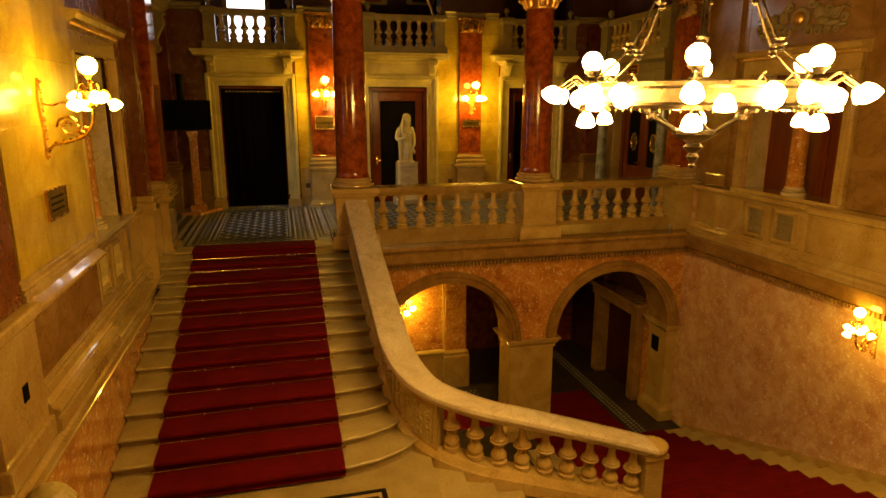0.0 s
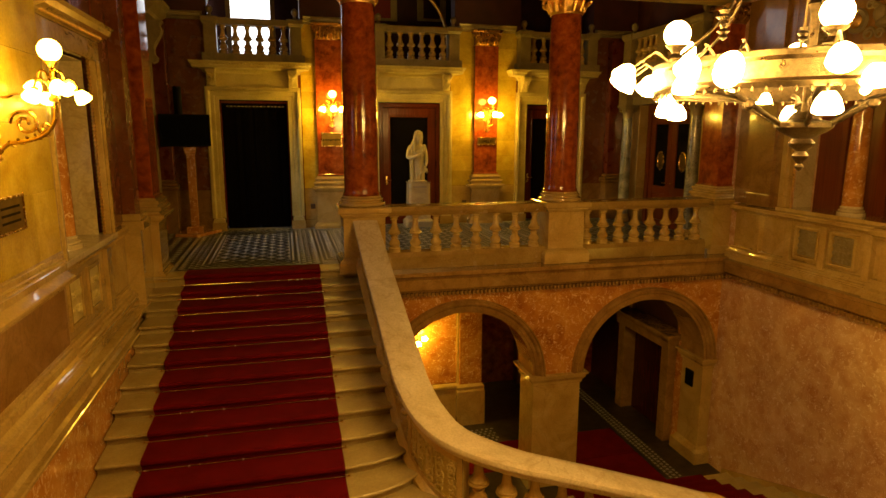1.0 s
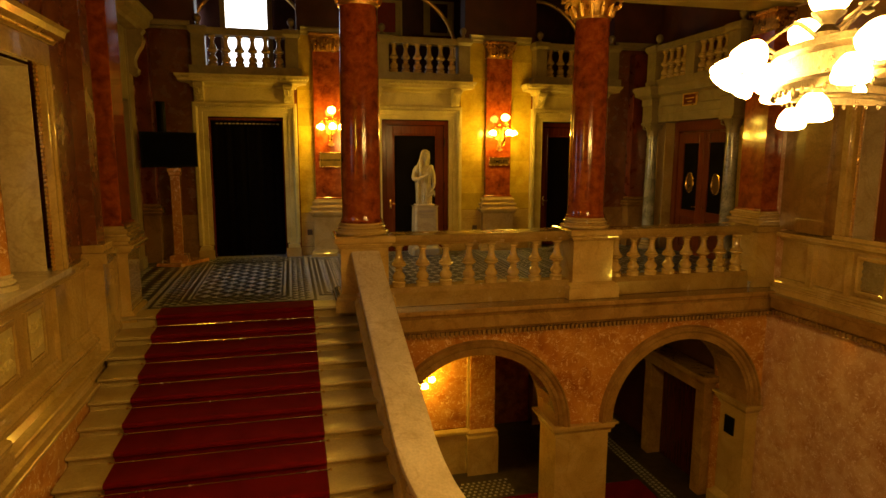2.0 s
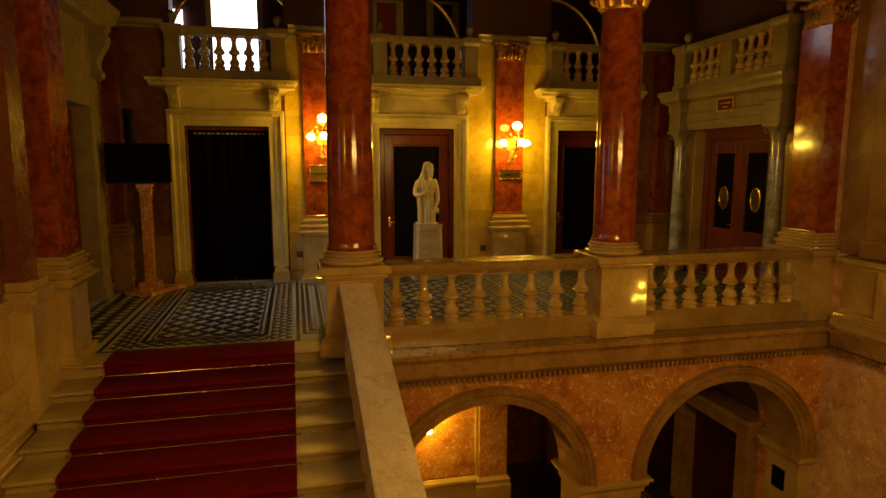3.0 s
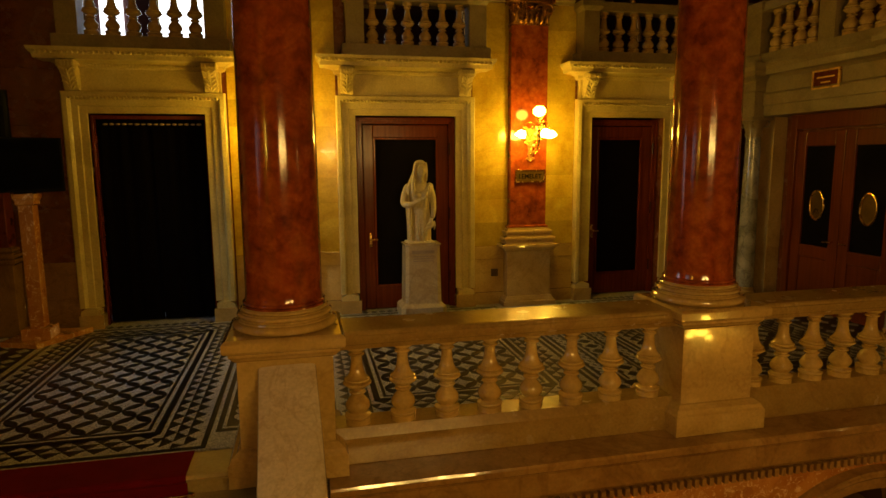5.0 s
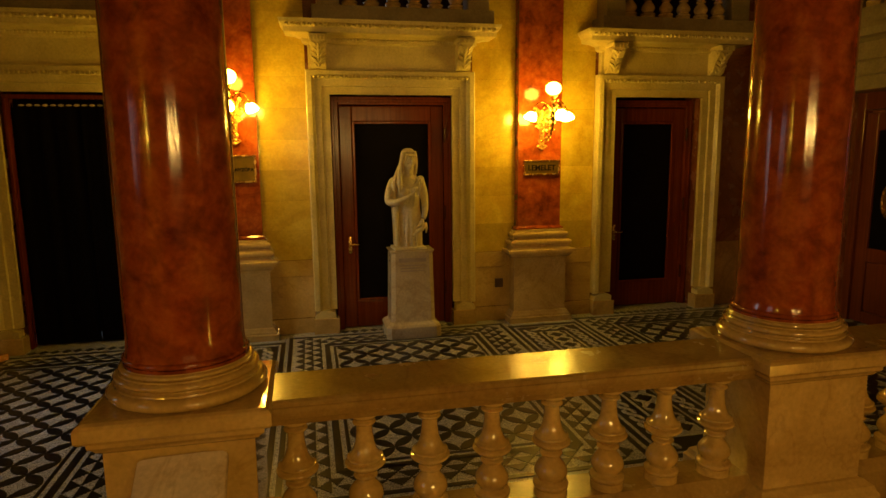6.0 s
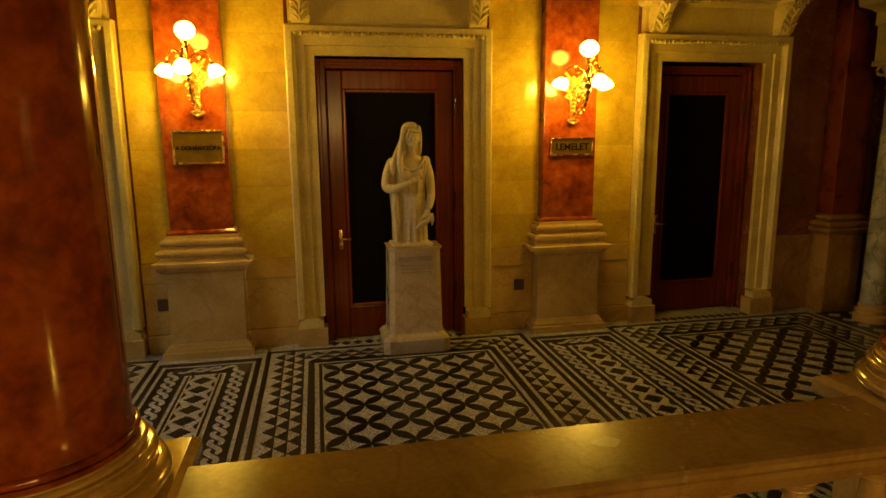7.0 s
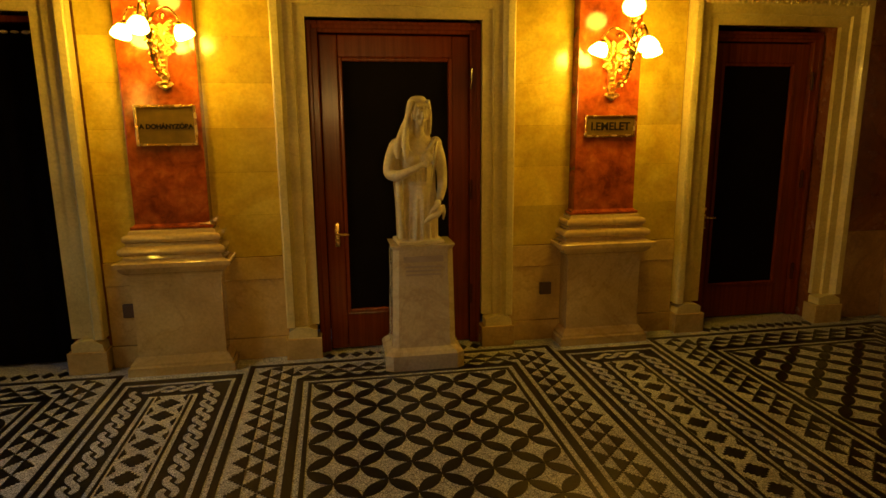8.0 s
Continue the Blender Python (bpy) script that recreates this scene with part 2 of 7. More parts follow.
# ---- building helpers ----
def link_mesh(name, bm, mat, parent=None, smooth=False, angle=35.0):
    bmesh.ops.recalc_face_normals(bm, faces=bm.faces[:])
    me = bpy.data.meshes.new(name)
    bm.to_mesh(me)
    bm.free()
    for mm in (mat if isinstance(mat, (list, tuple)) else [mat]):
        me.materials.append(mm)
    if smooth:
        me.shade_smooth()
        me.set_sharp_from_angle(angle=radians(angle))
    ob = new(name, me)
    if parent:
        ob.parent = parent
    return ob


def part(name, bm, mat, parent, label="", smooth=False):
    return tagged(link_mesh(name, bm, mat, parent, smooth), label)


def again(name, ob, parent, m=None):
    """Another part on the same mesh."""
    o = new(name, ob.data)
    o.parent = parent
    if m is not None:
        o.matrix_basis = m
    return o


def thing(name, label, category, x=0.0, y=0.0, z=0.0, group="", kind=""):
    ob = new(name)
    ob.empty_display_size = 0.1
    ob.location = (x, y, z)
    return tagged(ob, label, category, group, kind)


def setting(name, bm, mat, label="", smooth=False):
    return tagged(link_mesh(name, bm, mat, None, smooth), label, "", "", "structure")


def box(x0, x1, y0, y1, z0, z1, bevel=0.0, bm=None):
    own = bmesh.new()
    bmesh.ops.create_cube(own, size=1.0)
    for v in own.verts:
        v.co = Vector((x0 + (v.co.x + 0.5) * (x1 - x0), y0 + (v.co.y + 0.5) * (y1 - y0), z0 + (v.co.z + 0.5) * (z1 - z0)))
    if bevel:
        bmesh.ops.bevel(own, geom=own.edges[:], offset=bevel, segments=2, profile=0.6, affect="EDGES")
    return add(bm, own) if bm is not None else own


def add(bm, other):
    """Joins the bmesh other into bm."""
    me = bpy.data.meshes.new("tmp")
    other.to_mesh(me)
    other.free()
    bm.from_mesh(me)
    bpy.data.meshes.remove(me)
    return bm


def moved(bm, m):
    bmesh.ops.transform(bm, matrix=m, verts=bm.verts[:])
    return bm


def lathe(profile, n=24, bm=None, cx=0.0, cy=0.0, cz=0.0):
    """A turned body from (radius, height) pairs."""
    b = bm if bm is not None else bmesh.new()
    rings = []
    for r, z in profile:
        if r < 1e-5:
            rings.append([b.verts.new((cx, cy, cz + z))])
        else:
            rings.append([b.verts.new((cx + r * math.cos(2 * math.pi * i / n), cy + r * math.sin(2 * math.pi * i / n), cz + z)) for i in range(n)])
    for a, c in zip(rings, rings[1:]):
        for i in range(n):
            j = (i + 1) % n
            q = [a[i % len(a)], a[j % len(a)], c[j % len(c)], c[i % len(c)]]
            q = list(dict.fromkeys(q))
            if len(q) > 2:
                b.faces.new(q)
    for ring in (rings[0], rings[-1]):
        if len(ring) > 2:
            b.faces.new(ring)
    return b


def round_edge(r, z0, z1, out, n=8):
    """Profile of a torus that bulges by out beyond r, from z0 up to z1."""
    return [(r + out * math.sin(math.pi * i / n), (z0 + z1) / 2 - (z1 - z0) / 2 * math.cos(math.pi * i / n)) for i in range(n + 1)]


def loft(sections, bm=None, closed=True, caps=True, loop=False):
    """Skins a row of equal point rings."""
    b = bm if bm is not None else bmesh.new()
    rows = [[b.verts.new(p) for p in s] for s in sections]
    k = len(rows[0])
    pairs = list(zip(rows, rows[1:])) + ([(rows[-1], rows[0])] if loop else [])
    for a, c in pairs:
        for i in range(k if closed else k - 1):
            j = (i + 1) % k
            b.faces.new((a[i], a[j], c[j], c[i]))
    if caps and closed and not loop:
        b.faces.new(rows[0])
        b.faces.new(rows[-1])
    return b


def moulding(profile, p0, p1, out, bm=None):
    """A moulding whose profile of (projection, height) runs from p0 to p1; out is the way it projects."""
    o = Vector(out).normalized()
    secs = [[Vector(p) + o * d + Vector((0, 0, h)) for d, h in profile] for p in (p0, p1)]
    return loft(secs, bm)


def ring_moulding(profile, x0, x1, y0, y1, bm=None):
    """A moulding of (projection, height) pairs that runs round a rectangular block."""
    b = bm if bm is not None else bmesh.new()
    rows = []
    for d, h in profile:
        rows.append([b.verts.new(p) for p in ((x0 - d, y0 - d, h), (x1 + d, y0 - d, h), (x1 + d, y1 + d, h), (x0 - d, y1 + d, h))])
    for a, c in zip(rows, rows[1:]):
        for i in range(4):
            j = (i + 1) % 4
            b.faces.new((a[i], a[j], c[j], c[i]))
    b.faces.new(rows[0])
    b.faces.new(rows[-1])
    return b


def extruded(points, axis, a, c, bm=None):
    """A flat outline of (u, v) pulled along an axis from a to c: 'x' takes (y, z), 'y' takes (x, z), 'z' takes (x, y)."""
    def at(u, v, w):
        return {"x": (w, u, v), "y": (u, w, v), "z": (u, v, w)}[axis]
    return loft([[at(u, v, w) for u, v in points] for w in (a, c)], bm)


def tube(points, r, n=8, bm=None):
    """A round bar along points; r may be a list."""
    pts = [Vector(p) for p in points]
    secs = []
    side = None
    for i, p in enumerate(pts):
        d = (pts[min(i + 1, len(pts) - 1)] - pts[max(i - 1, 0)]).normalized()
        if side is None:
            side = d.orthogonal().normalized()
        side = (side - d * side.dot(d)).normalized()
        up = d.cross(side)
        rr = r[i] if isinstance(r, (list, tuple)) else r
        secs.append([p + (side * math.cos(2 * math.pi * k / n) + up * math.sin(2 * math.pi * k / n)) * rr for k in range(n)])
    return loft(secs, bm)


def spline(points, steps=8):
    """Points of a smooth curve through points."""
    p = [Vector(q) for q in points]
    out = []
    for i in range(len(p) - 1):
        a, b, c, d = p[max(i - 1, 0)], p[i], p[i + 1], p[min(i + 2, len(p) - 1)]
        for s in range(steps):
            t = s / steps
            out.append(0.5 * (2 * b + (c - a) * t + (2 * a - 5 * b + 4 * c - d) * t * t + (3 * b - a - 3 * c + d) * t ** 3))
    return out + [p[-1]]


# ---- the large structure ----
BACK = 16.80                       # face of the gallery's back wall
LEFT, BAY, RIGHT = -2.1, -1.97, 8.75           # faces of the hall's side walls
LOW, LANDING, MID = -4.65, -1.794, -2.74
COLS = (1.51, 5.23)
DOORS = ((-0.39, 0.76), (3.25, 0.77), (6.96, 0.66))
RISE, TREAD, TOP_Y = 0.138, 0.405, 12.0

# gallery floor slab
fb = box(-2.6, 1.25, 12.36, 17.2, -0.42, 0.0)
box(1.25, 9.6, 12.07, 17.2, -0.42, 0.0, 0, fb)
floor = setting("floor_gallery", fb, MOSAIC_WHITE, "black and white mosaic gallery floor")
setting("floor_lower", box(-6, 12, 5.0, 21.5, LOW - 0.3, LOW), FOYER_FLOOR, "floor of the lower foyer, colour darkened for its dim light")

# back wall with three door openings and, above the door heads, three openings to the upper gallery
wall, high = bmesh.new(), bmesh.new()
edges = [-2.6]
for c, h in DOORS:
    edges += [c - h - 0.03, c + h + 0.03]
edges.append(9.6)
for a, b in zip(edges[0::2], edges[1::2]):
    box(a, b, BACK, BACK + 0.4, 0.0, 3.03, 0, wall)
box(-2.6, 9.6, BACK, BACK + 0.4, 3.03, 3.9, 0, wall)
up = [-2.6]
for c in (-0.3, 3.4, 7.1):
    up += [c - 1.0, c + 1.0]
up.append(9.6)
for a, b in zip(up[0::2], up[1::2]):
    box(a, b, BACK, BACK + 0.4, 3.9, 4.72, 0, wall)
    box(a, b, BACK, BACK + 0.4, 4.72, 8.2, 0, high)
setting("wall_back_upper", high, DARK_RED, "dark red upper wall of the gallery")
setting("wall_back", wall, BROWN, "marble-faced back wall of the gallery")
setting("floor_upper", box(-2.6, 9.6, BACK + 0.4, 22.4, 3.7, 3.9), BROWN, "upper gallery floor")
setting("wall_upper", box(-2.6, 9.6, 22.0, 22.4, 3.9, 8.2), DARK_RED, "dark red wall of the upper gallery")
setting("wall_upper_side", box(-3.0, -2.6, 17.2, 22.4, 3.9, 8.2), DARK_RED, "dark red end wall")
setting("wall_upper_side_2", box(9.6, 10.0, 17.2, 22.4, 3.9, 8.2), DARK_RED, "dark red end wall")

# side walls: gallery part, hall part with window recess
left = bmesh.new()
box(-2.85, -2.45, 12.6, 13.0, -0.42, 8.2, 0, left)
box(-2.85, -2.45, 15.66, 22.0, -0.42, 8.2, 0, left)
box(-2.85, -2.45, 13.0, 15.66, 3.25, 8.2, 0, left)
box(-2.6, LEFT, 10.6, 12.6, LOW, 8.2, 0, left)
box(-2.6, LEFT, -5.0, 8.55, LOW, 8.2, 0, left)
box(-2.6, LEFT, 8.55, 10.6, LOW, 0.9, 0, left)
box(-2.6, LEFT, 8.55, 10.6, 3.25, 8.2, 0, left)
box(LEFT - 0.01, BAY, 6.2, 8.35, LOW, 8.2, 0, left)
setting("wall_left", left, BROWN, "brown marble side wall of the stair hall")
right = bmesh.new()
setting("wall_gallery_right", box(9.35, 9.75, 12.6, 22.0, LOW, 8.2), DARK_RED, "dark red side wall of the gallery")
box(RIGHT, 9.4, -5.0, 12.6, LOW, -0.2, 0, right)
box(RIGHT + 0.12, 9.4, 10.6, 12.6, -0.2, 8.2, 0, right)
box(RIGHT + 0.12, 9.4, -5.0, 8.3, -0.2, 8.2, 0, right)
box(RIGHT + 0.12, 9.4, 8.3, 10.6, -0.2, 0.95, 0, right)
box(RIGHT + 0.12, 9.4, 8.3, 10.6, 3.2, 8.2, 0, right)
setting("wall_right", right, PINK, "pinkish breccia marble wall of the stair well")
setting("wall_right_recess", box(9.4, 9.6, 8.0, 10.9, 0.5, 4.0), BROWN, "dark back of the wall recess")
setting("wall_behind", box(-3.0, 10.0, -5.4, -5.0, LOW, 8.2), BROWN, "wall behind the stair hall")
setting("ceiling", box(-3.2, 10.2, -5.4, 22.6, 8.2, 8.5), CEILING, "painted dark ceiling")

# arcade below the gallery
ARCHES, ARCH_R, SPRING = (3.32, 7.1), 1.38, -2.3


def arcade_wall(y0, y1):
    b = bmesh.new()
    n = 28
    xs = [-2.0]
    for c in ARCHES:
        xs += [c - ARCH_R, c + ARCH_R]
    xs.append(RIGHT)
    for a, e in zip(xs[0::2], xs[1::2]):
        box(a, e, y0, y1, SPRING, -0.5, 0, b)
    for c in ARCHES:
        pts = [(c + ARCH_R * math.cos(math.pi * i / n), SPRING + ARCH_R * math.sin(math.pi * i / n)) for i in range(n + 1)]
        for (xa, za), (xb, zb) in zip(pts, pts[1:]):
            v = [[b.verts.new((x, y, z)) for x, z in ((xa, za), (xa, -0.5), (xb, -0.5), (xb, zb))] for y in (y0, y1)]
            b.faces.new(v[0])
            b.faces.new(v[1][::-1])
            b.faces.new((v[0][0], v[0][3], v[1][3], v[1][0]))
    bmesh.ops.remove_doubles(b, verts=b.verts[:], dist=0.0005)
    return b


setting("wall_arcade", arcade_wall(12.0, 12.75), ORANGE, "orange breccia marble arcade under the gallery")
setting("ceiling_lower", box(-6, 12, 12.75, 21.0, -0.6, -0.43), CEILING, "dim ceiling of the lower foyer")
for c in ARCHES:
    ring = []
    prof = ((-0.74, 0.0), (0.02, 0.0), (0.02, 0.055), (0.045, 0.06), (0.045, 0.12), (0.055, 0.13), (0.075, 0.14), (0.09, 0.16), (0.09, 0.185), (0.075, 0.2), (0.1, 0.21), (0.1, 0.235), (0.0, 0.25), (-0.74, 0.03))
    for i in range(41):
        a = math.pi * i / 40
        ring.append([(c + (ARCH_R + r - 0.02) * math.cos(a), 12.0 - p, SPRING + (ARCH_R + r - 0.02) * math.sin(a)) for p, r in prof])
    tagged(link_mesh("trim_arch", loft(ring), LEDGE_STONE, None, True, 20), "polished brown stone arch moulding", "", "", "structure")

# ledge under the balustrade: fascia, dentils
ledge = bmesh.new()
moulding([(0, -0.56), (0.1, -0.56), (0.1, -0.485), (0.16, -0.475), (0.175, -0.45), (0.21, -0.435), (0.22, -0.42), (0.22, -0.24), (0.235, -0.23), (0.25, -0.2), (0.28, -0.175), (0.32, -0.165), (0.33, -0.155), (0.33, -0.11), (0.32, -0.09), (-0.1, -0.09), (-0.1, -0.56)], (1.8, 12.0, 0), (RIGHT, 12.0, 0), (0, -1, 0), ledge)
setting("trim_ledge", ledge, LEDGE_STONE, "polished brown stone ledge below the balustrade")
dent = bmesh.new()
for i in range(int((RIGHT - 1.9) / 0.075)):
    x = 1.9 + i * 0.075
    box(x, x + 0.042, 11.81, 11.9, -0.56, -0.485, 0, dent)
setting("trim_dentils", dent, LEDGE_STONE, "row of small stone dentils")
# the same ledge along the right wall
side = moulding([(0, -0.5), (0.12, -0.5), (0.16, -0.4), (0.26, -0.37), (0.26, -0.2), (0.3, -0.18), (0.3, -0.12), (0, -0.12)], (RIGHT, -5, 0), (RIGHT, 11.66, 0), (-1, 0, 0))
setting("trim_ledge_side", side, LEDGE_STONE, "polished brown stone ledge along the stair well")
dent = bmesh.new()
for i in range(int(8.0 / 0.075)):
    y = 11.64 - i * 0.075
    box(RIGHT - 0.19, RIGHT - 0.1, y - 0.042, y, -0.5, -0.425, 0, dent)
setting("trim_dentils_side", dent, LEDGE_STONE, "row of small stone dentils")

setting("wall_lower_left", box(-6.2, -6, 4.9, 21.4, LOW, -0.3), BROWN, "end wall of the lower foyer")
setting("wall_lower_back", box(-6, 12, 18.2, 18.4, LOW, -0.4), RED, "dark red back wall of the lower foyer")
setting("wall_under_landing", box(-6, 9.4, 5.0, 5.3, LOW, MID - 0.1), BROWN, "wall under the landing")
setting("wall_lower_side", box(-2.6, -2.0, 5.0, 12.8, LOW, -0.45), BROWN, "wall under the stair")
# pier and right respond of the arcade
def pier(name, x0, x1, y0, y1):
    t = thing(name, "cream limestone pier carrying the arches", "pier", (x0 + x1) / 2, (y0 + y1) / 2, LOW)
    t.matrix_basis.identity()
    part("shaft", box(x0, x1, y0, y1, LOW + 0.35, SPRING - 0.22, 0.01), CREAM, t)
    part("pier_base", ring_moulding([(0.1, LOW), (0.1, LOW + 0.25), (0.04, LOW + 0.3), (0.0, LOW + 0.36)], x0, x1, y0, y1), CREAM, t)
    part("capital", ring_moulding([(0.0, SPRING - 0.24), (0.03, SPRING - 0.22), (0.03, SPRING - 0.17), (0.08, SPRING - 0.1), (0.08, SPRING - 0.06), (0.12, SPRING - 0.04), (0.12, SPRING - 0.002), (0.0, SPRING - 0.002)], x0, x1, y0, y1), CREAM, t)
    return t


pier("arcade_pier", 4.72, 5.70, 12.03, 12.72)
pier("arcade_pier", 8.5, RIGHT + 0.2, 12.03, 12.72)
pier("arcade_pier", 1.2, 1.94, 12.03, 12.72)


# ---- staircase ----
STAIR_L, RAIL_X = -1.86, 1.56
# top line of the sweeping handrail: x, y, z
RAIL = spline([(1.52, 11.92, 0.82), (1.55, 11.1, 0.42), (1.57, 10.0, -0.01), (1.58, 9.0, -0.36), (1.6, 8.3, -0.61), (1.71, 7.8, -0.79), (1.95, 7.48, -0.93), (2.45, 7.22, -1.08), (3.0, 7.13, -1.24), (3.6, 7.06, -1.42), (4.2, 7.0, -1.61), (4.77, 6.94, -1.8)], 8)
# how deep the string stands below the rail at the same points
DROPS = [v.x for v in spline([(d, 0, 0) for d in (0.74, 0.74, 0.74, 0.74, 0.76, 0.82, 0.87, 0.9, 0.9, 0.9, 0.9, 0.9)], 8)]


def rail_point(s):
    """Place and level way at the share s of the handrail."""
    f = s * (len(RAIL) - 1)
    i = min(int(f), len(RAIL) - 2)
    p = RAIL[i].lerp(RAIL[i + 1], f - i)
    d = RAIL[i + 1] - RAIL[i]
    d.z = 0
    return p, d.normalized()


def drop_at(s):
    f = s * (len(DROPS) - 1)
    i = min(int(f), len(DROPS) - 2)
    return DROPS[i] + (DROPS[i + 1] - DROPS[i]) * (f - i)


stairs = thing("stairs", "cream stone staircase rising to the gallery", "stairs", 0, 0, 0, "", "structure")
LAST = 13


def step_z(i):
    """Level of step i; the topmost riser is a little higher than the rest."""
    return 0.0 if i == 0 else -(0.045 + 0.1315 * i)



def nosing(i):
    """Plan line of the front edge of step i, bent back towards the rail on the lower steps."""
    y = TOP_Y - i * TREAD
    if i < 9:
        return [(STAIR_L, y), (0.8, y), (1.45, y + 0.03 * max(0, i - 6))]
    e = {9: (1.5, 8.5), 10: (1.52, 8.18), 11: (1.58, 7.88), 12: (1.72, 7.55)}[i]
    mx, my = 0.8, y
    return [(STAIR_L, y), (mx, my)] + [((1 - t) ** 2 * mx + 2 * t * (1 - t) * (mx + (e[0] - mx) * 0.6) + t * t * e[0], (1 - t) ** 2 * my + 2 * t * (1 - t) * (my + (e[1] - my) * 0.12) + t * t * e[1]) for t in (0.35, 0.7, 1.0)]


for i in range(LAST):
    line = nosing(i)
    back = [(x, y + TREAD + 0.05) for x, y in line]
    z = step_z(i)
    if i == 0:
        back = [(x, 12.38) for x, y in line]
    bm = extruded([(x, y + 0.03) for x, y in line] + back[::-1], "z", z - 0.24, z - 0.05)
    secs = []
    for dy, dz in ((0.06, -0.05), (0.015, -0.05), (-0.03, -0.046), (-0.042, -0.036), (-0.046, -0.024), (-0.042, -0.01), (-0.03, 0.0)):
        secs.append([Vector((x, y + dy, z + dz)) for x, y in line])
    secs.append([Vector((x, y, z)) for x, y in back])
    loft(secs, bm, closed=False, caps=False)
    st = link_mesh("step", bm, STEP_STONE, stairs)

lb = extruded([(LEFT, 4.3), (1.62, 4.3), (1.85, 7.45), (1.3, 7.8), (LEFT, 7.8)], "z", LANDING - 0.3, LANDING)
landing = setting("floor_landing", lb, STEP_STONE, "cream stone half landing with a mosaic panel")
ins = bmesh.new()
for x0, x1, y0, y1 in ((-1.6, 1.18, 6.76, 6.82), (1.12, 1.18, 4.6, 6.76), (-1.6, -1.54, 4.6, 6.76), (-1.5, 1.08, 6.66, 6.69), (1.05, 1.08, 4.6, 6.66)):
    box(x0, x1, y0, y1, LANDING, LANDING + 0.004, 0, ins)
part("black_lines", ins, MOSAIC_BLACK, landing)
setting("floor_mid", box(LEFT, RIGHT, -5.0, 5.7, MID - 0.3, MID), STEP_STONE, "cream stone landing of the main stair")

# winding steps from the landing down to the main stair
for i in range(6):
    x = 1.58 + i * 0.37
    z = LANDING - (i + 1) * RISE
    yb = 7.35 - 0.05 * i
    bm = extruded([(x, 4.6), (x + 0.4, 4.6), (x + 0.62, yb), (x + 0.2, yb)], "z", MID - 0.1, z - 0.04)
    extruded([(x, 4.6), (x + 0.43, 4.6), (x + 0.65, yb), (x + 0.2, yb)], "z", z - 0.04, z, bm)
    link_mesh("step", bm, STEP_STONE, stairs)

# main stair from the lower foyer
main_stair = thing("main_stairs", "wide cream stone stair rising from the lower foyer", "stairs", 0, 0, 0, "", "structure")
N_MAIN = 14
for i in range(N_MAIN):
    y = 11.3 - i * 0.4
    z = LOW + (i + 1) * (MID - LOW) / N_MAIN
    bm = box(4.9, RIGHT, 5.6, y, z - (MID - LOW) / N_MAIN - 0.02, z - 0.04)
    box(4.9, RIGHT, 5.6, y + 0.03, z - 0.04, z, 0.012, bm)
    link_mesh("step", bm, STEP_STONE, main_stair)


def runner(name, label, x0, x1, edges_yz, rods_on):
    """A carpet laid over steps; edges_yz are (y, z) of the nosings from the top down."""
    t = thing(name, label, "carpet")
    top = []
    for k, (y, z) in enumerate(edges_yz):
        s = 1 if rods_on else -1
        drop = edges_yz[k + 1][1] if k + 1 < len(edges_yz) else z - RISE
        top += [(y - s * 0.032, z + 0.012), (y - s * 0.05, z + 0.004), (y - s * 0.057, z - 0.012), (y - s * 0.056, z - 0.036), (y - s * 0.042, z - 0.054), (y - s * 0.012, z - 0.066), (y - s * 0.01, drop + 0.02), (y - s * 0.03, drop + 0.012)]
    first_y = edges_yz[0][0]
    top = [(first_y + (0.37 if rods_on else -0.3), edges_yz[0][1] + 0.012)] + top
    bm = bmesh.new()
    rows = [[bm.verts.new((x, y, z)) for y, z in top] for x in (x0, x1)]
    for a, b, c, d in zip(rows[0], rows[0][1:], rows[1][1:], rows[1]):
        bm.faces.new((a, b, c, d))
    part("carpet_cloth", bm, CARPET, t)
    return t


carpet = runner("stair_carpet", "deep red stair carpet held by thin brass rods", -1.41, 0.75, [(TOP_Y - i * TREAD, step_z(i)) for i in range(LAST)], True)
rod_bm = tube([(-1.45, 0, 0), (0.79, 0, 0)], 0.008, 8)
for x in (-1.45, 0.79):
    lathe([(0.0, -0.02), (0.014, -0.012), (0.016, 0), (0.014, 0.012), (0.0, 0.02)], 8, rod_bm, x, 0, 0)
rod = None
for i in range(LAST - 1):
    y, z = TOP_Y - i * TREAD - 0.046, step_z(i + 1) + 0.026
    if rod is None:
        rod = part("stair_rod", rod_bm, ROD, carpet, "thin brass stair rod", True)
        rod.location = (0, y, z)
    else:
        again("stair_rod", rod, carpet, pose(0, y, z))
runner("stair_carpet", "dark red carpet on the main stair", 5.3, 8.15, [(11.3 + 0.03 - i * 0.4 - 0.0, LOW + (i + 1) * (MID - LOW) / N_MAIN) for i in range(N_MAIN)][::-1], False)

# wall under the sweeping rail, its string course, balusters, carved panel and handrail
bal = thing("stair_balustrade", "sweeping cream marble stair balustrade with turned balusters", "balustrade")


def swept(profile, lo=0.0, hi=1.0, n=64, bm=None):
    """Sweeps (side, height) along the handrail; heights under -0.5 count from the string, the others from the rail's top."""
    secs = []
    for k in range(n + 1):
        s = lo + (hi - lo) * k / n
        p, d = rail_point(s)
        side = Vector((d.y, -d.x, 0))
        low = 1.0 - drop_at(s)
        secs.append([p + side * u + Vector((0, 0, v + low if v < -0.5 else v)) for u, v in profile])
    return loft(secs, bm)


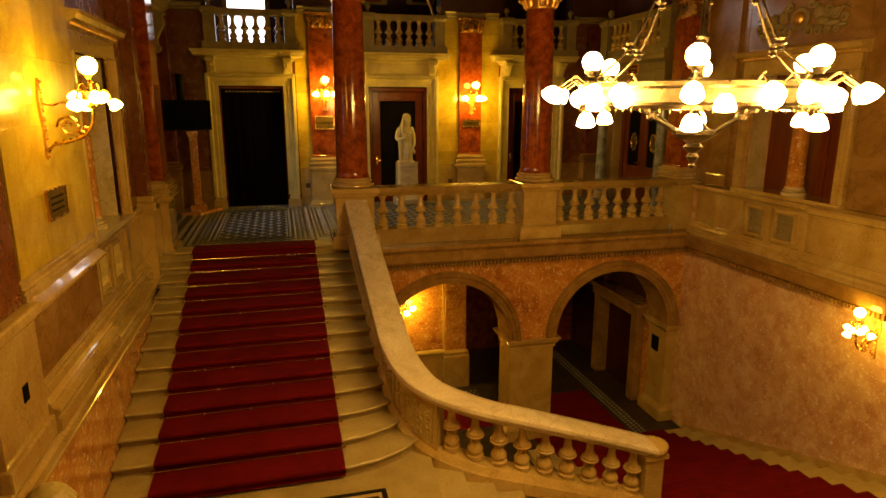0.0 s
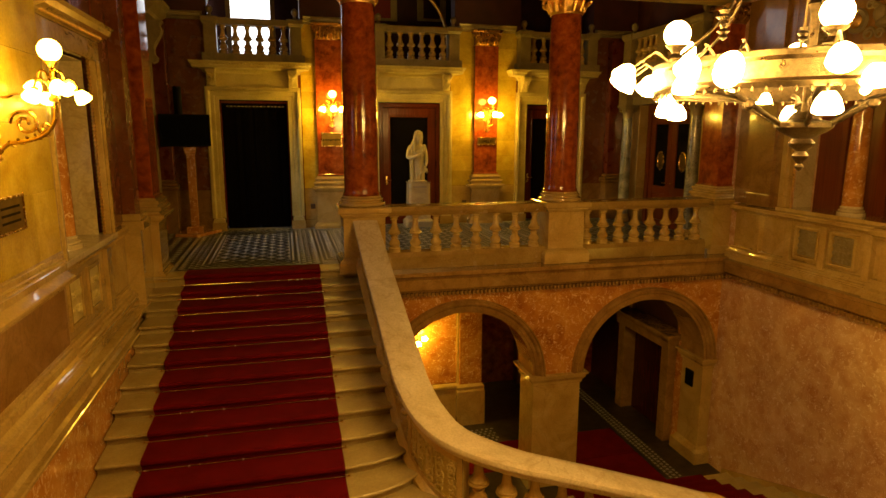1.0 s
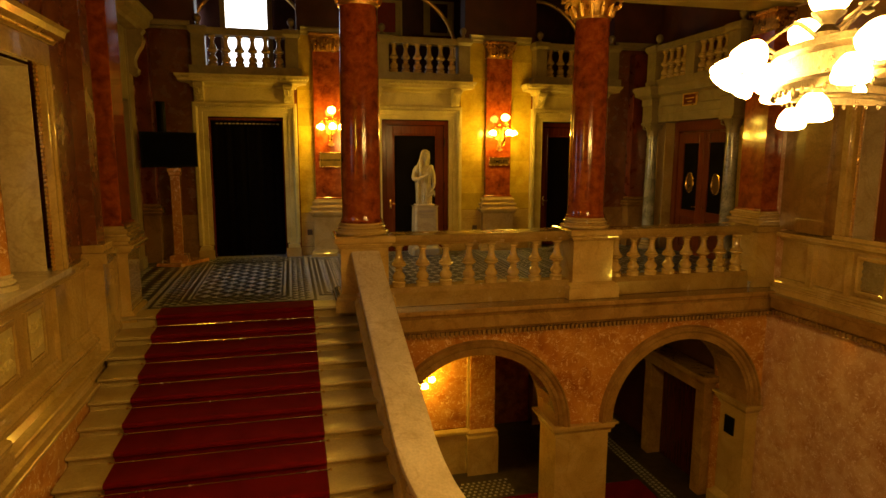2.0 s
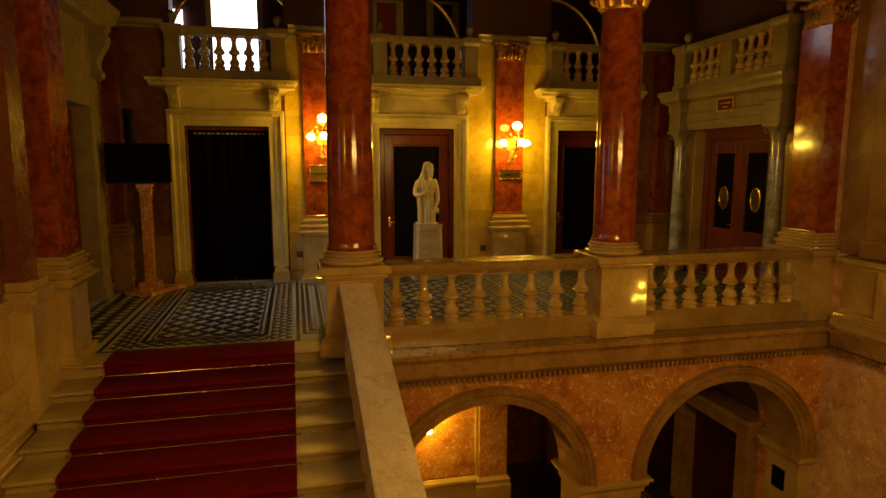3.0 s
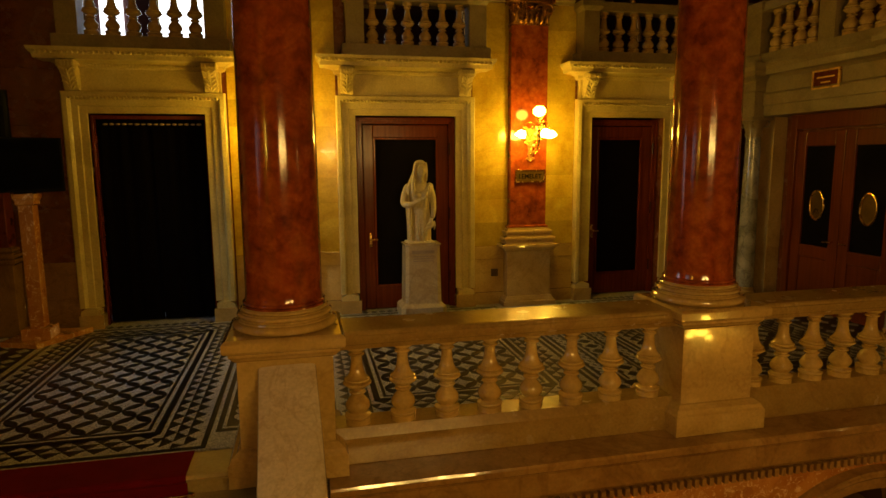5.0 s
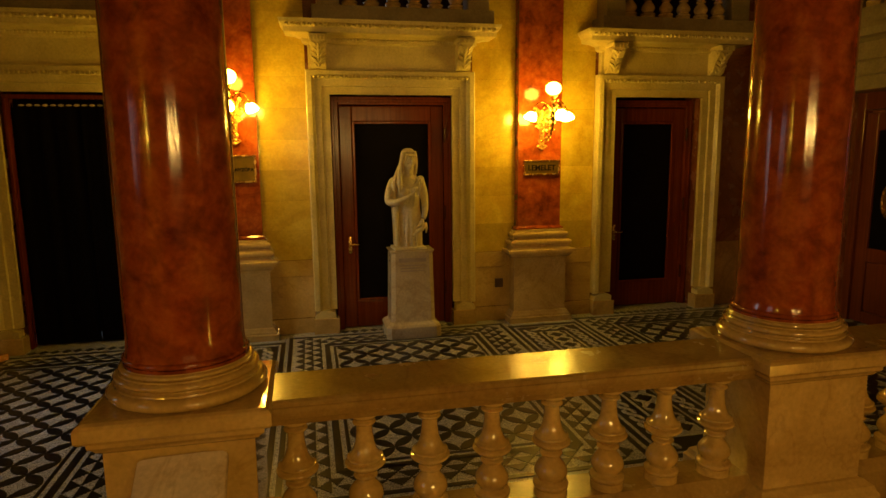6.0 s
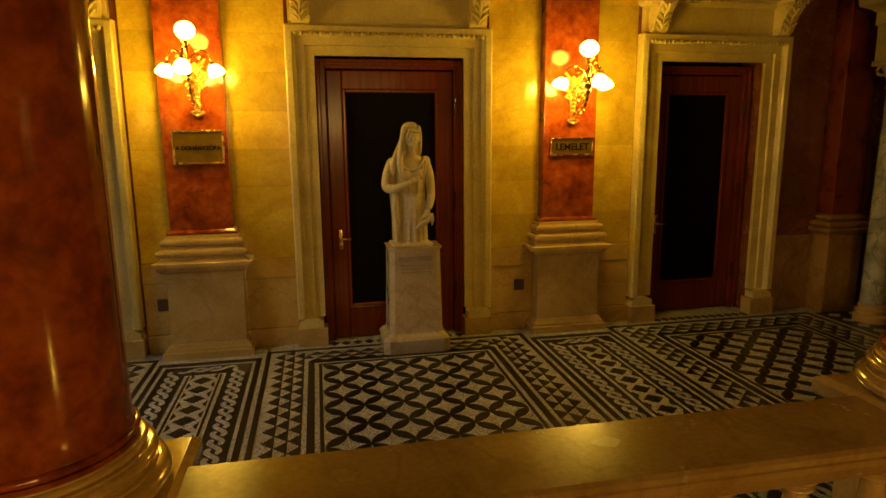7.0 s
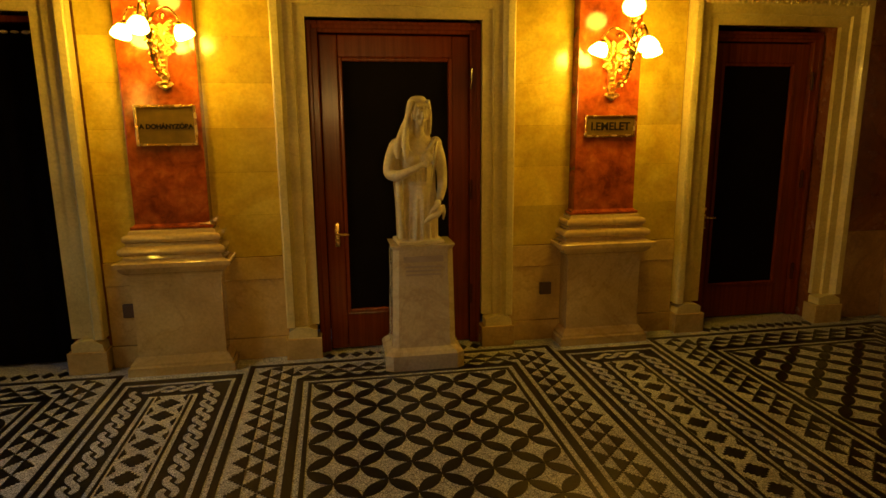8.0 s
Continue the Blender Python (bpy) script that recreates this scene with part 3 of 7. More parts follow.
part("handrail", swept([(-0.212, -0.03), (-0.206, -0.012), (-0.19, -0.003), (-0.1, 0.003), (0.1, 0.003), (0.19, -0.003), (0.206, -0.012), (0.212, -0.03), (0.212, -0.062), (0.2, -0.066), (0.186, -0.07), (0.186, -0.105), (0.15, -0.112), (0.145, -0.15), (-0.145, -0.15), (-0.15, -0.112), (-0.186, -0.105), (-0.186, -0.07), (-0.2, -0.066), (-0.212, -0.062)]), RAIL_STONE, bal, "polished marble handrail, coloured paler for daylight", True)
part("string", swept([(-0.19, -1.14), (-0.19, -0.98), (-0.16, -0.95), (-0.14, -0.9), (-0.12, -0.88), (0.12, -0.88), (0.14, -0.9), (0.16, -0.95), (0.19, -0.98), (0.19, -1.14)]), CREAM, bal, "moulded stone string", True)
base = []
for k in range(65):
    p, d = rail_point(k / 64)
    side = Vector((d.y, -d.x, 0))
    z = p.z - drop_at(k / 64) - 0.12
    base.append([Vector((p.x, p.y, z)) + side * 0.13, Vector((p.x, p.y, z)) - side * 0.13, Vector((p.x, p.y, LOW)) - side * 0.13, Vector((p.x, p.y, LOW)) + side * 0.13])
tagged(link_mesh("wall_stair", loft(base), ORANGE), "orange marble wall under the stair", "", "", "structure")

BALUSTER = [(0.0, 0.0), (0.104, 0.0), (0.104, 0.045), (0.096, 0.048)] + round_edge(0.096, 0.05, 0.082, 0.014, 6) + [(0.088, 0.086), (0.078, 0.095), (0.082, 0.108), (0.098, 0.128), (0.103, 0.15), (0.096, 0.178), (0.076, 0.208), (0.055, 0.232), (0.048, 0.246), (0.06, 0.25)] + round_edge(0.056, 0.252, 0.276, 0.014, 6) + [(0.05, 0.28), (0.05, 0.292), (0.074, 0.3), (0.098, 0.318), (0.106, 0.328)] + round_edge(0.106, 0.33, 0.354, 0.012, 6) + [(0.1, 0.358), (0.094, 0.36)] + round_edge(0.094, 0.362, 0.384, 0.012, 6) + [(0.09, 0.388), (0.078, 0.402), (0.064, 0.43), (0.053, 0.47), (0.047, 0.52), (0.045, 0.565), (0.056, 0.57)] + round_edge(0.054, 0.572, 0.592, 0.012, 6) + [(0.05, 0.596), (0.054, 0.604), (0.074, 0.618), (0.08, 0.624), (0.08, 0.65), (0.0, 0.65)]
turned = None


def baluster(parent, m):
    global turned
    if turned is None:
        turned = part("baluster", lathe(BALUSTER, 24), CREAM, parent, "", True)
        turned.matrix_basis = m
        return turned
    return again("baluster", turned, parent, m)


panel_at = (0.4, 0.558)
gone = [0.0]
for p, q in zip(RAIL, RAIL[1:]):
    gone.append(gone[-1] + math.hypot(q.x - p.x, q.y - p.y))


def share_at(d):
    """Share of the handrail at d metres of its plan length."""
    i = max(k for k in range(len(gone) - 1) if gone[k] <= d)
    return (i + (d - gone[i]) / (gone[i + 1] - gone[i])) / (len(RAIL) - 1)


def length_at(s):
    f = s * (len(RAIL) - 1)
    i = min(int(f), len(RAIL) - 2)
    return gone[i] + (gone[i + 1] - gone[i]) * (f - i)


for first, last, count in ((0.16, length_at(panel_at[0]) - 0.14, 13), (length_at(panel_at[1]) + 0.14, gone[-1] - 0.25, 9)):
    for k in range(count):
        s = share_at(first + (last - first) * k / (count - 1))
        p, d = rail_point(s)
        dr = drop_at(s)
        baluster(bal, pose(p.x, p.y, p.z - dr + 0.11) @ Matrix.Diagonal((1.02, 1.02, (dr - 0.24) / 0.65, 1)))
part("carved_panel", swept([(-0.12, -0.9), (0.12, -0.9), (0.12, -0.14), (-0.12, -0.14)], *panel_at, 8), CREAM_MATT, bal, "stone panel with carved leaves")
frame_bm = swept([(0.118, -0.9), (0.14, -0.9), (0.14, -0.84), (0.118, -0.84)], *panel_at, 8)
swept([(0.118, -0.22), (0.14, -0.22), (0.14, -0.15), (0.118, -0.15)], *panel_at, 8, frame_bm)
for a in (panel_at[0], panel_at[1] - 0.01):
    swept([(0.118, -0.9), (0.145, -0.9), (0.145, -0.15), (0.118, -0.15)], a, a + 0.01, 2, frame_bm)
part("panel_frame", frame_bm, CREAM, bal)
for k, (u, v, r) in enumerate([(0.14 + 0.18 * (i % 5), 0.1 + 0.16 * (i // 5), 0.058) for i in range(30)]):
    s0 = panel_at[0] + (panel_at[1] - panel_at[0]) * u
    p, d = rail_point(s0)
    side = Vector((d.y, -d.x, 0))
    c0 = p + side * 0.125 + Vector((0, 0, -0.2 - v * (drop_at(s0) - 0.36)))
    leaf = tube([c0 + d * r * (1 - 0.045 * i) * math.cos(0.5 * i + k) + Vector((0, 0, r * (1 - 0.045 * i) * math.sin(0.5 * i + k))) for i in range(16)], 0.013, 5)
    part("carved_scroll", leaf, CREAM_MATT, bal, "", True)
p, d = rail_point(1.0)
nb = ring_moulding([(0.0, p.z - 1.3), (0.0, p.z - 0.9), (0.03, p.z - 0.88), (0.03, p.z - 0.82), (-0.02, p.z - 0.78), (-0.02, p.z - 0.22), (0.02, p.z - 0.18), (0.02, p.z - 0.12), (0, p.z - 0.12)], p.x - 0.15, p.x + 0.15, p.y - 0.13, p.y + 0.13)
part("newel", nb, CREAM, bal, "square end post")
cap_bm = lathe([(0.0, -0.15), (0.145, -0.15), (0.15, -0.112), (0.186, -0.105), (0.186, -0.07), (0.2, -0.066), (0.212, -0.062), (0.212, -0.03), (0.206, -0.012), (0.19, -0.003), (0.1, 0.003), (0.0, 0.003)], 32, None, p.x, p.y, p.z + 0.001)
part("rail_end", cap_bm, CREAM, bal, "rounded end of the handrail", True)


# ---- gallery front: columns and balustrade ----
def pedestal(x, y=12.24, hw=0.385, hd=0.335, name="column_pedestal"):
    t = thing(name, "square cream marble column pedestal with moulded cap", "pedestal", x, y, 0, "column pedestals")
    part("die", box(-hw + 0.03, hw - 0.03, -hd + 0.03, hd - 0.03, -0.085, 0.86, 0.006), CREAM, t)
    part("foot", ring_moulding([(0.07, -0.085), (0.07, 0.09), (0.055, 0.11), (0.045, 0.14), (0.01, 0.165), (0.0, 0.175), (-0.02, 0.18)], -hw + 0.01, hw - 0.01, -hd + 0.01, hd - 0.01), CREAM, t)
    part("cap", ring_moulding([(-0.03, 0.86), (-0.01, 0.875), (0.0, 0.89), (0.02, 0.91), (0.022, 0.93), (0.05, 0.945), (0.062, 0.96), (0.062, 1.02), (0.05, 1.035), (0.03, 1.045), (0.0, 1.045)], -hw, hw, -hd, hd), CREAM, t)
    return t


def column(x, y=12.28, z=1.0, r=0.3):
    t = thing("column", "tall polished red-brown marble column on a cream base", "column", x, y, z, "gallery columns")
    part("column_base", lathe([(0.0, 0.045), (0.365, 0.045)] + round_edge(0.365, 0.045, 0.113, 0.042) + [(0.362, 0.122), (0.35, 0.124), (0.342, 0.131), (0.346, 0.139), (0.352, 0.14)] + round_edge(0.342, 0.141, 0.178, 0.026) + [(0.34, 0.18), (0.34, 0.186), (0.326, 0.188)] + round_edge(0.322, 0.189, 0.215, 0.018) + [(0.322, 0.22), (0.0, 0.22)], 64), CREAM, t, "turned cream marble base", True)
    part("shaft", lathe([(0.0, 0.22), (0.318, 0.22), (0.318, 0.236)] + round_edge(0.306, 0.236, 0.266, 0.014) + [(0.306, 0.27), (0.299, 0.29), (0.296, 0.34), (0.294, 1.2), (0.286, 2.4), (0.27, 3.36), (0.0, 3.36)], 64), RED, t, "polished red-brown marble shaft", True)
    cap = lathe([(0.0, 3.34), (0.29, 3.34), (0.295, 3.37), (0.28, 3.4), (0.285, 3.5), (0.33, 3.6), (0.36, 3.64), (0.0, 3.64)], 32)
    for k in range(4):
        a = math.pi / 4 + k * math.pi / 2
        ring = [(0.36 * math.cos(a) + 0.09 * math.cos(b) * math.cos(a), 0.36 * math.sin(a) + 0.09 * math.cos(b) * math.sin(a), 3.57 + 0.09 * math.sin(b)) for b in [i * 0.5 for i in range(13)]]
        tube(ring, 0.03, 6, cap)
    box(-0.38, 0.38, -0.38, 0.38, 3.66, 3.74, 0.01, cap)
    for k in range(12):
        a = k * math.pi / 6
        tube([(0.29 * math.cos(a), 0.29 * math.sin(a), 3.38), (0.33 * math.cos(a), 0.33 * math.sin(a), 3.5), (0.37 * math.cos(a), 0.37 * math.sin(a), 3.55)], [0.035, 0.04, 0.012], 6, cap)
    part("capital", cap, GILT, t, "gilded capital with scrolls", True)
    return t


for x in COLS:
    pedestal(x)
    column(x)
setting("wall_entablature", box(-2.6, 9.6, 11.9, 12.6, 4.74, 8.2), CREAM_MATT, "cream stone beam over the columns")


def rail_run(x0, x1, n, label):
    t = thing("balustrade", label, "balustrade", 0, 0, 0, "gallery balustrades")
    part("rail", moulding([(0.0, 0.86), (0.21, 0.86), (0.215, 0.875), (0.235, 0.88), (0.24, 0.9), (0.245, 0.905), (0.27, 0.915), (0.275, 0.935), (0.29, 0.94), (0.295, 0.96), (0.295, 0.985), (0.285, 0.99), (0.285, 1.012), (0.27, 1.025), (-0.13, 1.03), (-0.15, 1.0), (-0.15, 0.95), (-0.14, 0.92), (-0.1, 0.9), (-0.08, 0.86)], (x0, 12.27, 0), (x1, 12.27, 0), (0, -1, 0)), RAIL_DARKENED, t, "broad darkened stone rail")
    part("base_rail", moulding([(-0.08, -0.085), (0.24, -0.085), (0.24, 0.13), (0.22, 0.17), (0.2, 0.21), (-0.06, 0.21)], (x0, 12.265, 0), (x1, 12.265, 0), (0, -1, 0)), RAIL_DARKENED, t)
    for k in range(n):
        x = x0 + (x1 - x0) * (k + 0.5) / n
        baluster(t, pose(x, 12.165, 0.21))
    return t


rail_run(COLS[0] + 0.36, COLS[1] - 0.36, 8, "cream marble balustrade with eight turned balusters")
rail_run(COLS[1] + 0.36, 8.3, 8, "cream marble balustrade ending at the wall pilaster")


def wall_pilaster(name, x0, x1, y0, y1, z_top, label, drop=0.0, stone=None, gilded=False):
    """A flat marble pilaster on a tall moulded pedestal."""
    t = thing(name, label, "pilaster", 0, 0, 0)
    e = 0.065
    part("pedestal", box(x0 - e, x1 + e, y0 - e, y1, 0.15 - drop, 0.88, 0.005), CREAM, t, "cream stone pedestal")
    part("foot", ring_moulding([(0.14, -drop), (0.14, 0.07 - drop), (0.132, 0.078 - drop), (0.12, 0.082 - drop), (0.118, 0.1 - drop), (0.1, 0.12 - drop), (0.085, 0.145 - drop), (0.072, 0.155 - drop), (0.0, 0.155 - drop)], x0, x1, y0, y1), CREAM, t)
    part("cap", ring_moulding([(0.06, 0.85), (0.072, 0.855), (0.072, 0.87), (0.085, 0.885), (0.11, 0.9), (0.13, 0.925), (0.138, 0.95), (0.17, 0.955), (0.17, 0.99), (0.16, 0.998), (0.12, 1.005), (0.095, 1.02), (0.09, 1.045), (0.115, 1.05)] + round_edge(0.105, 1.05, 1.115, 0.022, 6) + [(0.09, 1.12), (0.072, 1.125), (0.068, 1.145), (0.08, 1.15)] + round_edge(0.072, 1.152, 1.215, 0.02, 6) + [(0.05, 1.22), (0.045, 1.245), (0.0, 1.26)], x0, x1, y0, y1), CREAM, t, "moulded cream stone base")
    part("shaft_foot", ring_moulding([(0.0, 1.255), (0.03, 1.256), (0.034, 1.268), (0.03, 1.28), (0.012, 1.284), (0.0, 1.3)], x0, x1, y0, y1), stone or RED, t)
    if gilded:
        gilt_capital((x0 + x1) / 2, (x1 - x0) / 2, y0, y1, z_top, t)
    part("shaft", box(x0, x1, y0, y1, 1.26, z_top, 0.006), stone or RED, t, "polished red-orange marble panel")
    return t


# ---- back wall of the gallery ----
# Opaque panes whose near-black colour stands for the unlit room behind
PANE_DARK = plain("dark_room_glass", (0.003, 0.0015, 0.001), 0.6, 0, 0.2, 6, spec=0.08)
def gilt_capital(x, h, y0, y1, z, parent):
    """Composite capital on a flat pilaster of half width h: leaves below, scrolls at the corners, slab on top."""
    cap = bmesh.new()
    box(x - h + 0.02, x + h - 0.02, y0 - 0.02, y1, z, z + 0.28, 0.01, cap)
    box(x - h - 0.07, x + h + 0.07, y0 - 0.11, y1, z + 0.28, z + 0.34, 0.01, cap)
    box(x - h - 0.01, x + h + 0.01, y0 - 0.03, y1, z - 0.03, z, 0.008, cap)
    lathe([(0.0, -0.05), (0.05, -0.03), (0.06, 0.0), (0.05, 0.03), (0.0, 0.05)], 10, cap, x, y0 - 0.06, z + 0.22)
    for s in (-1, 1):
        tube([(x + s * (h - 0.05 + 0.1 * math.cos(b) * (1 - b / 16)), y0 - 0.06, z + 0.18 + 0.1 * math.sin(b) * (1 - b / 16)) for b in [i * 0.45 for i in range(24)]], 0.026, 6, cap)
        tube(spline([(x + s * 0.06, y0 - 0.05, z + 0.2), (x + s * 0.12, y0 - 0.07, z + 0.26), (x + s * (h - 0.05), y0 - 0.07, z + 0.27)], 4), 0.018, 6, cap)
    n = max(7, round(h / 0.042))
    for k in range(n):
        xx = x - h + 0.05 + (2 * h - 0.1) * k / (n - 1)
        top = 0.11 if k % 2 else 0.15
        tube([(xx, y0 - 0.02, z + 0.01), (xx, y0 - 0.06, z + top * 0.5), (xx, y0 - 0.08, z + top * 0.9), (xx, y0 - 0.11, z + top), (xx, y0 - 0.12, z + top - 0.03)], [0.034, 0.036, 0.03, 0.02, 0.008], 6, cap)
    part("capital", cap, GILT_DARK, parent, "gilded capital with leaves and scrolls", True)


for x in (1.31, 5.18):
    wall_pilaster("wall_pilaster", x - 0.3, x + 0.3, 16.64, BACK + 0.02, 4.4, "red marble wall pilaster on a cream pedestal", gilded=True)


def door_surround(c, h, label):
    """Carved stone door case: stepped jambs, frieze, two scroll brackets, cornice."""
    t = thing("door_surround", label, "door surround", 0, 0, 0, "door surrounds")
    w, head = 0.28, 3.0
    prof = [(0.0, 0.0), (0.05, 0.0), (0.05, 0.09), (0.075, 0.1), (0.075, 0.18), (0.1, 0.2), (0.13, 0.215), (0.13, 0.27), (0.12, 0.285), (0.0, 0.285)]
    y = BACK
    for s in (-1, 1):
        secs = [[(c + s * (h + u), y - p - 0.01, z) for p, u in prof] for z in (0.3, head)]
        secs[1] = [(c + s * (h + u), y - p - 0.01, head + u) for p, u in prof]
        part("jamb", loft(secs), CREAM_MATT, t, "stepped cream stone jamb")
        part("plinth_block", box(c + s * (h + 0.14) - 0.16, c + s * (h + 0.14) + 0.16, y - 0.16, y + 0.02, 0.0, 0.2, 0.008), CREAM, t)
        part("foot_scroll", extruded([(c + s * (h + 0.02), 0.2), (c + s * (h + 0.28), 0.2), (c + s * (h + 0.27), 0.26), (c + s * (h + 0.2), 0.3), (c + s * (h + 0.1), 0.3), (c + s * (h + 0.02), 0.27)], "y", y - 0.145, y), CREAM_MATT, t)
    secs = [[(c + s * (h + u), y - p - 0.01, head + u) for p, u in prof] for s in (-1, 1)]
    part("lintel", loft(secs), CREAM_MATT, t, "stepped cream stone lintel")
    part("leaf_band", carved_row(c - h - 0.2, c + h + 0.2, y - 0.14, head + 0.2, 0.028, 0.05), CREAM_MATT, t, "carved leaf moulding", True)
    part("frieze", box(c - h - 0.24, c + h + 0.24, y - 0.09, y + 0.01, head + 0.285, head + 0.62, 0.004), CREAM_MATT, t)
    cor = ring_moulding([(0.0, head + 0.58), (0.04, head + 0.6), (0.05, head + 0.64), (0.14, head + 0.67), (0.24, head + 0.68), (0.25, head + 0.73), (0.29, head + 0.78), (0.3, head + 0.82), (0.0, head + 0.83)], c - h - 0.26, c + h + 0.26, y - 0.1, y + 0.3)
    part("cornice", cor, CREAM_MATT, t, "projecting moulded cornice")
    part("egg_row", carved_row(c - h - 0.5, c + h + 0.5, y - 0.375, head + 0.755, 0.03, 0.062), CREAM_MATT, t, "carved egg moulding", True)
    part("bead_row", carved_row(c - h + 0.05, c + h - 0.05, y - 0.15, head + 0.63, 0.02, 0.04), CREAM_MATT, t, "small bead moulding", True)
    for s in (-1, 1):
        x = c + s * (h + 0.12)
        b = extruded([(y - 0.36, head + 0.66), (y - 0.365, head + 0.6), (y - 0.35, head + 0.55), (y - 0.31, head + 0.51), (y - 0.265, head + 0.47), (y - 0.23, head + 0.41), (y - 0.22, head + 0.36), (y - 0.2, head + 0.32), (y - 0.16, head + 0.295), (y - 0.1, head + 0.29), (y, head + 0.29), (y, head + 0.66)], "x", x - 0.085, x + 0.085)
        spine = [(y - 0.19, head + 0.305), (y - 0.235, head + 0.35), (y - 0.25, head + 0.41), (y - 0.285, head + 0.47), (y - 0.335, head + 0.51), (y - 0.37, head + 0.55)]
        tube([(x, yy, z) for yy, z in spine], [0.01, 0.014, 0.016, 0.018, 0.02, 0.014], 6, b)
        for k in range(5):
            yy, z = spine[k]
            for s2 in (-1, 1):
                tube([(x + s2 * 0.012, yy, z), (x + s2 * 0.045, yy - 0.012, z + 0.04), (x + s2 * 0.078, yy - 0.014, z + 0.058), (x + s2 * 0.09, yy - 0.002, z + 0.042)], [0.014, 0.02, 0.015, 0.005], 6, b)
        for s2 in (-1, 1):
            xs = x + s2 * 0.088
            tube([(xs, y - 0.3 + 0.055 * (1 - i / 22) * math.cos(0.55 * i), head + 0.575 + 0.055 * (1 - i / 22) * math.sin(0.55 * i)) for i in range(18)], 0.01, 5, b)
            tube([(xs, y - 0.16 + 0.035 * (1 - i / 20) * math.cos(-0.6 * i), head + 0.345 + 0.035 * (1 - i / 20) * math.sin(-0.6 * i)) for i in range(15)], 0.008, 5, b)
        box(x - 0.105, x + 0.105, y - 0.385, y - 0.02, head + 0.61, head + 0.66, 0.008, b)
        for k in range(5):
            box(x - 0.096 + k * 0.041, x - 0.07 + k * 0.041, y - 0.4, y - 0.38, head + 0.585, head + 0.64, 0.006, b)
        part("bracket", b, CREAM_MATT, t, "carved scroll bracket")
    return t


def carved_row(x0, x1, y, z, r, step):
    """A row of small carved knobs."""
    b = bmesh.new()
    n = max(2, int((x1 - x0) / step))
    for i in range(n):
        x = x0 + (x1 - x0) * (i + 0.5) / n
        k = r * (1.0 if i % 2 else 0.75)
        lathe([(0.0, -k), (step * 0.36, -k * 0.5), (step * 0.42, 0.0), (step * 0.3, k * 0.6), (0.0, k)], 6, b, x, y, z)
    return b


def wooden_door(name, c, h, y, label, leaves=1):
    t = thing(name, label, "door", 0, 0, 0, "", "structure")
    fr = 0.1
    for s in (-1, 1):
        part("door_post", box(c + s * (h - fr / 2) - fr / 2, c + s * (h - fr / 2) + fr / 2, y - 0.06, y + 0.1, 0.0, 2.98, 0.01), WOOD, t)
    part("door_head", box(c - h + fr, c + h - fr, y - 0.06, y + 0.1, 2.88, 2.98, 0.01), WOOD, t)
    a, b2 = c - h + fr + 0.004, c + h - fr - 0.004
    for s in (-1, 1):
        part("casing_bead", box(c + s * (h - 0.028) - 0.02, c + s * (h - 0.028) + 0.02, y - 0.085, y - 0.055, 0.0, 2.95, 0.01), WOOD, t)
    part("casing_bead", box(c - h + 0.05, c + h - 0.05, y - 0.085, y - 0.055, 2.91, 2.95, 0.01), WOOD, t)
    leaf = thing("leaf", "", "")
    leaf.parent = t
    st = 0.16
    part("stile", box(a, a + st, y - 0.02, y + 0.04, 0.01, 2.87, 0.012), WOOD, leaf)
    part("stile", box(b2 - st, b2, y - 0.02, y + 0.04, 0.01, 2.87, 0.012), WOOD, leaf)
    part("top_rail", box(a + st, b2 - st, y - 0.02, y + 0.04, 2.68, 2.87, 0.012), WOOD, leaf)
    part("bottom_rail", box(a + st, b2 - st, y - 0.02, y + 0.04, 0.01, 0.36, 0.012), WOOD, leaf)
    bead = bmesh.new()
    for x0, x1, z0, z1 in ((a + st, a + st + 0.035, 0.36, 2.68), (b2 - st - 0.035, b2 - st, 0.36, 2.68), (a + st + 0.035, b2 - st - 0.035, 0.36, 0.395), (a + st + 0.035, b2 - st - 0.035, 2.645, 2.68)):
        box(x0, x1, y - 0.035, y + 0.03, z0, z1, 0.01, bead)
    part("glazing_bead", bead, WOOD, leaf)
    part("pane", box(a + st + 0.03, b2 - st - 0.03, y, y + 0.006, 0.39, 2.65), PANE_DARK, leaf, "opaque black pane for the dark room behind")
    hb = box(a + 0.075, a + 0.115, y - 0.03, y - 0.018, 1.0, 1.22, 0.004)
    tube([(a + 0.095, y - 0.02, 1.12), (a + 0.095, y - 0.07, 1.12), (a + 0.13, y - 0.075, 1.12), (a + 0.2, y - 0.07, 1.115)], [0.012, 0.012, 0.012, 0.009], 8, hb)
    part("door_handle", hb, BRASS, leaf, "brass lever handle", True)
    for z in (0.5, 1.5, 2.5):
        part("hinge", lathe([(0, -0.1), (0.008, -0.09), (0.016, -0.085), (0.016, 0.085), (0.008, 0.09), (0, 0.1)], 8, None, b2 + 0.006, y - 0.075, z), DARK_WOOD, t, "dark metal hinge")
    return t


for c, h in DOORS:
    door_surround(c, h, "carved cream stone door surround with bracketed cornice")
wooden_door("door_2", DOORS[1][0], DOORS[1][1], 16.86, "mahogany glazed door, closed, dark behind")
wooden_door("door_3", DOORS[2][0], DOORS[2][1] + 0.02, 17.04, "mahogany glazed door, closed, dark behind")
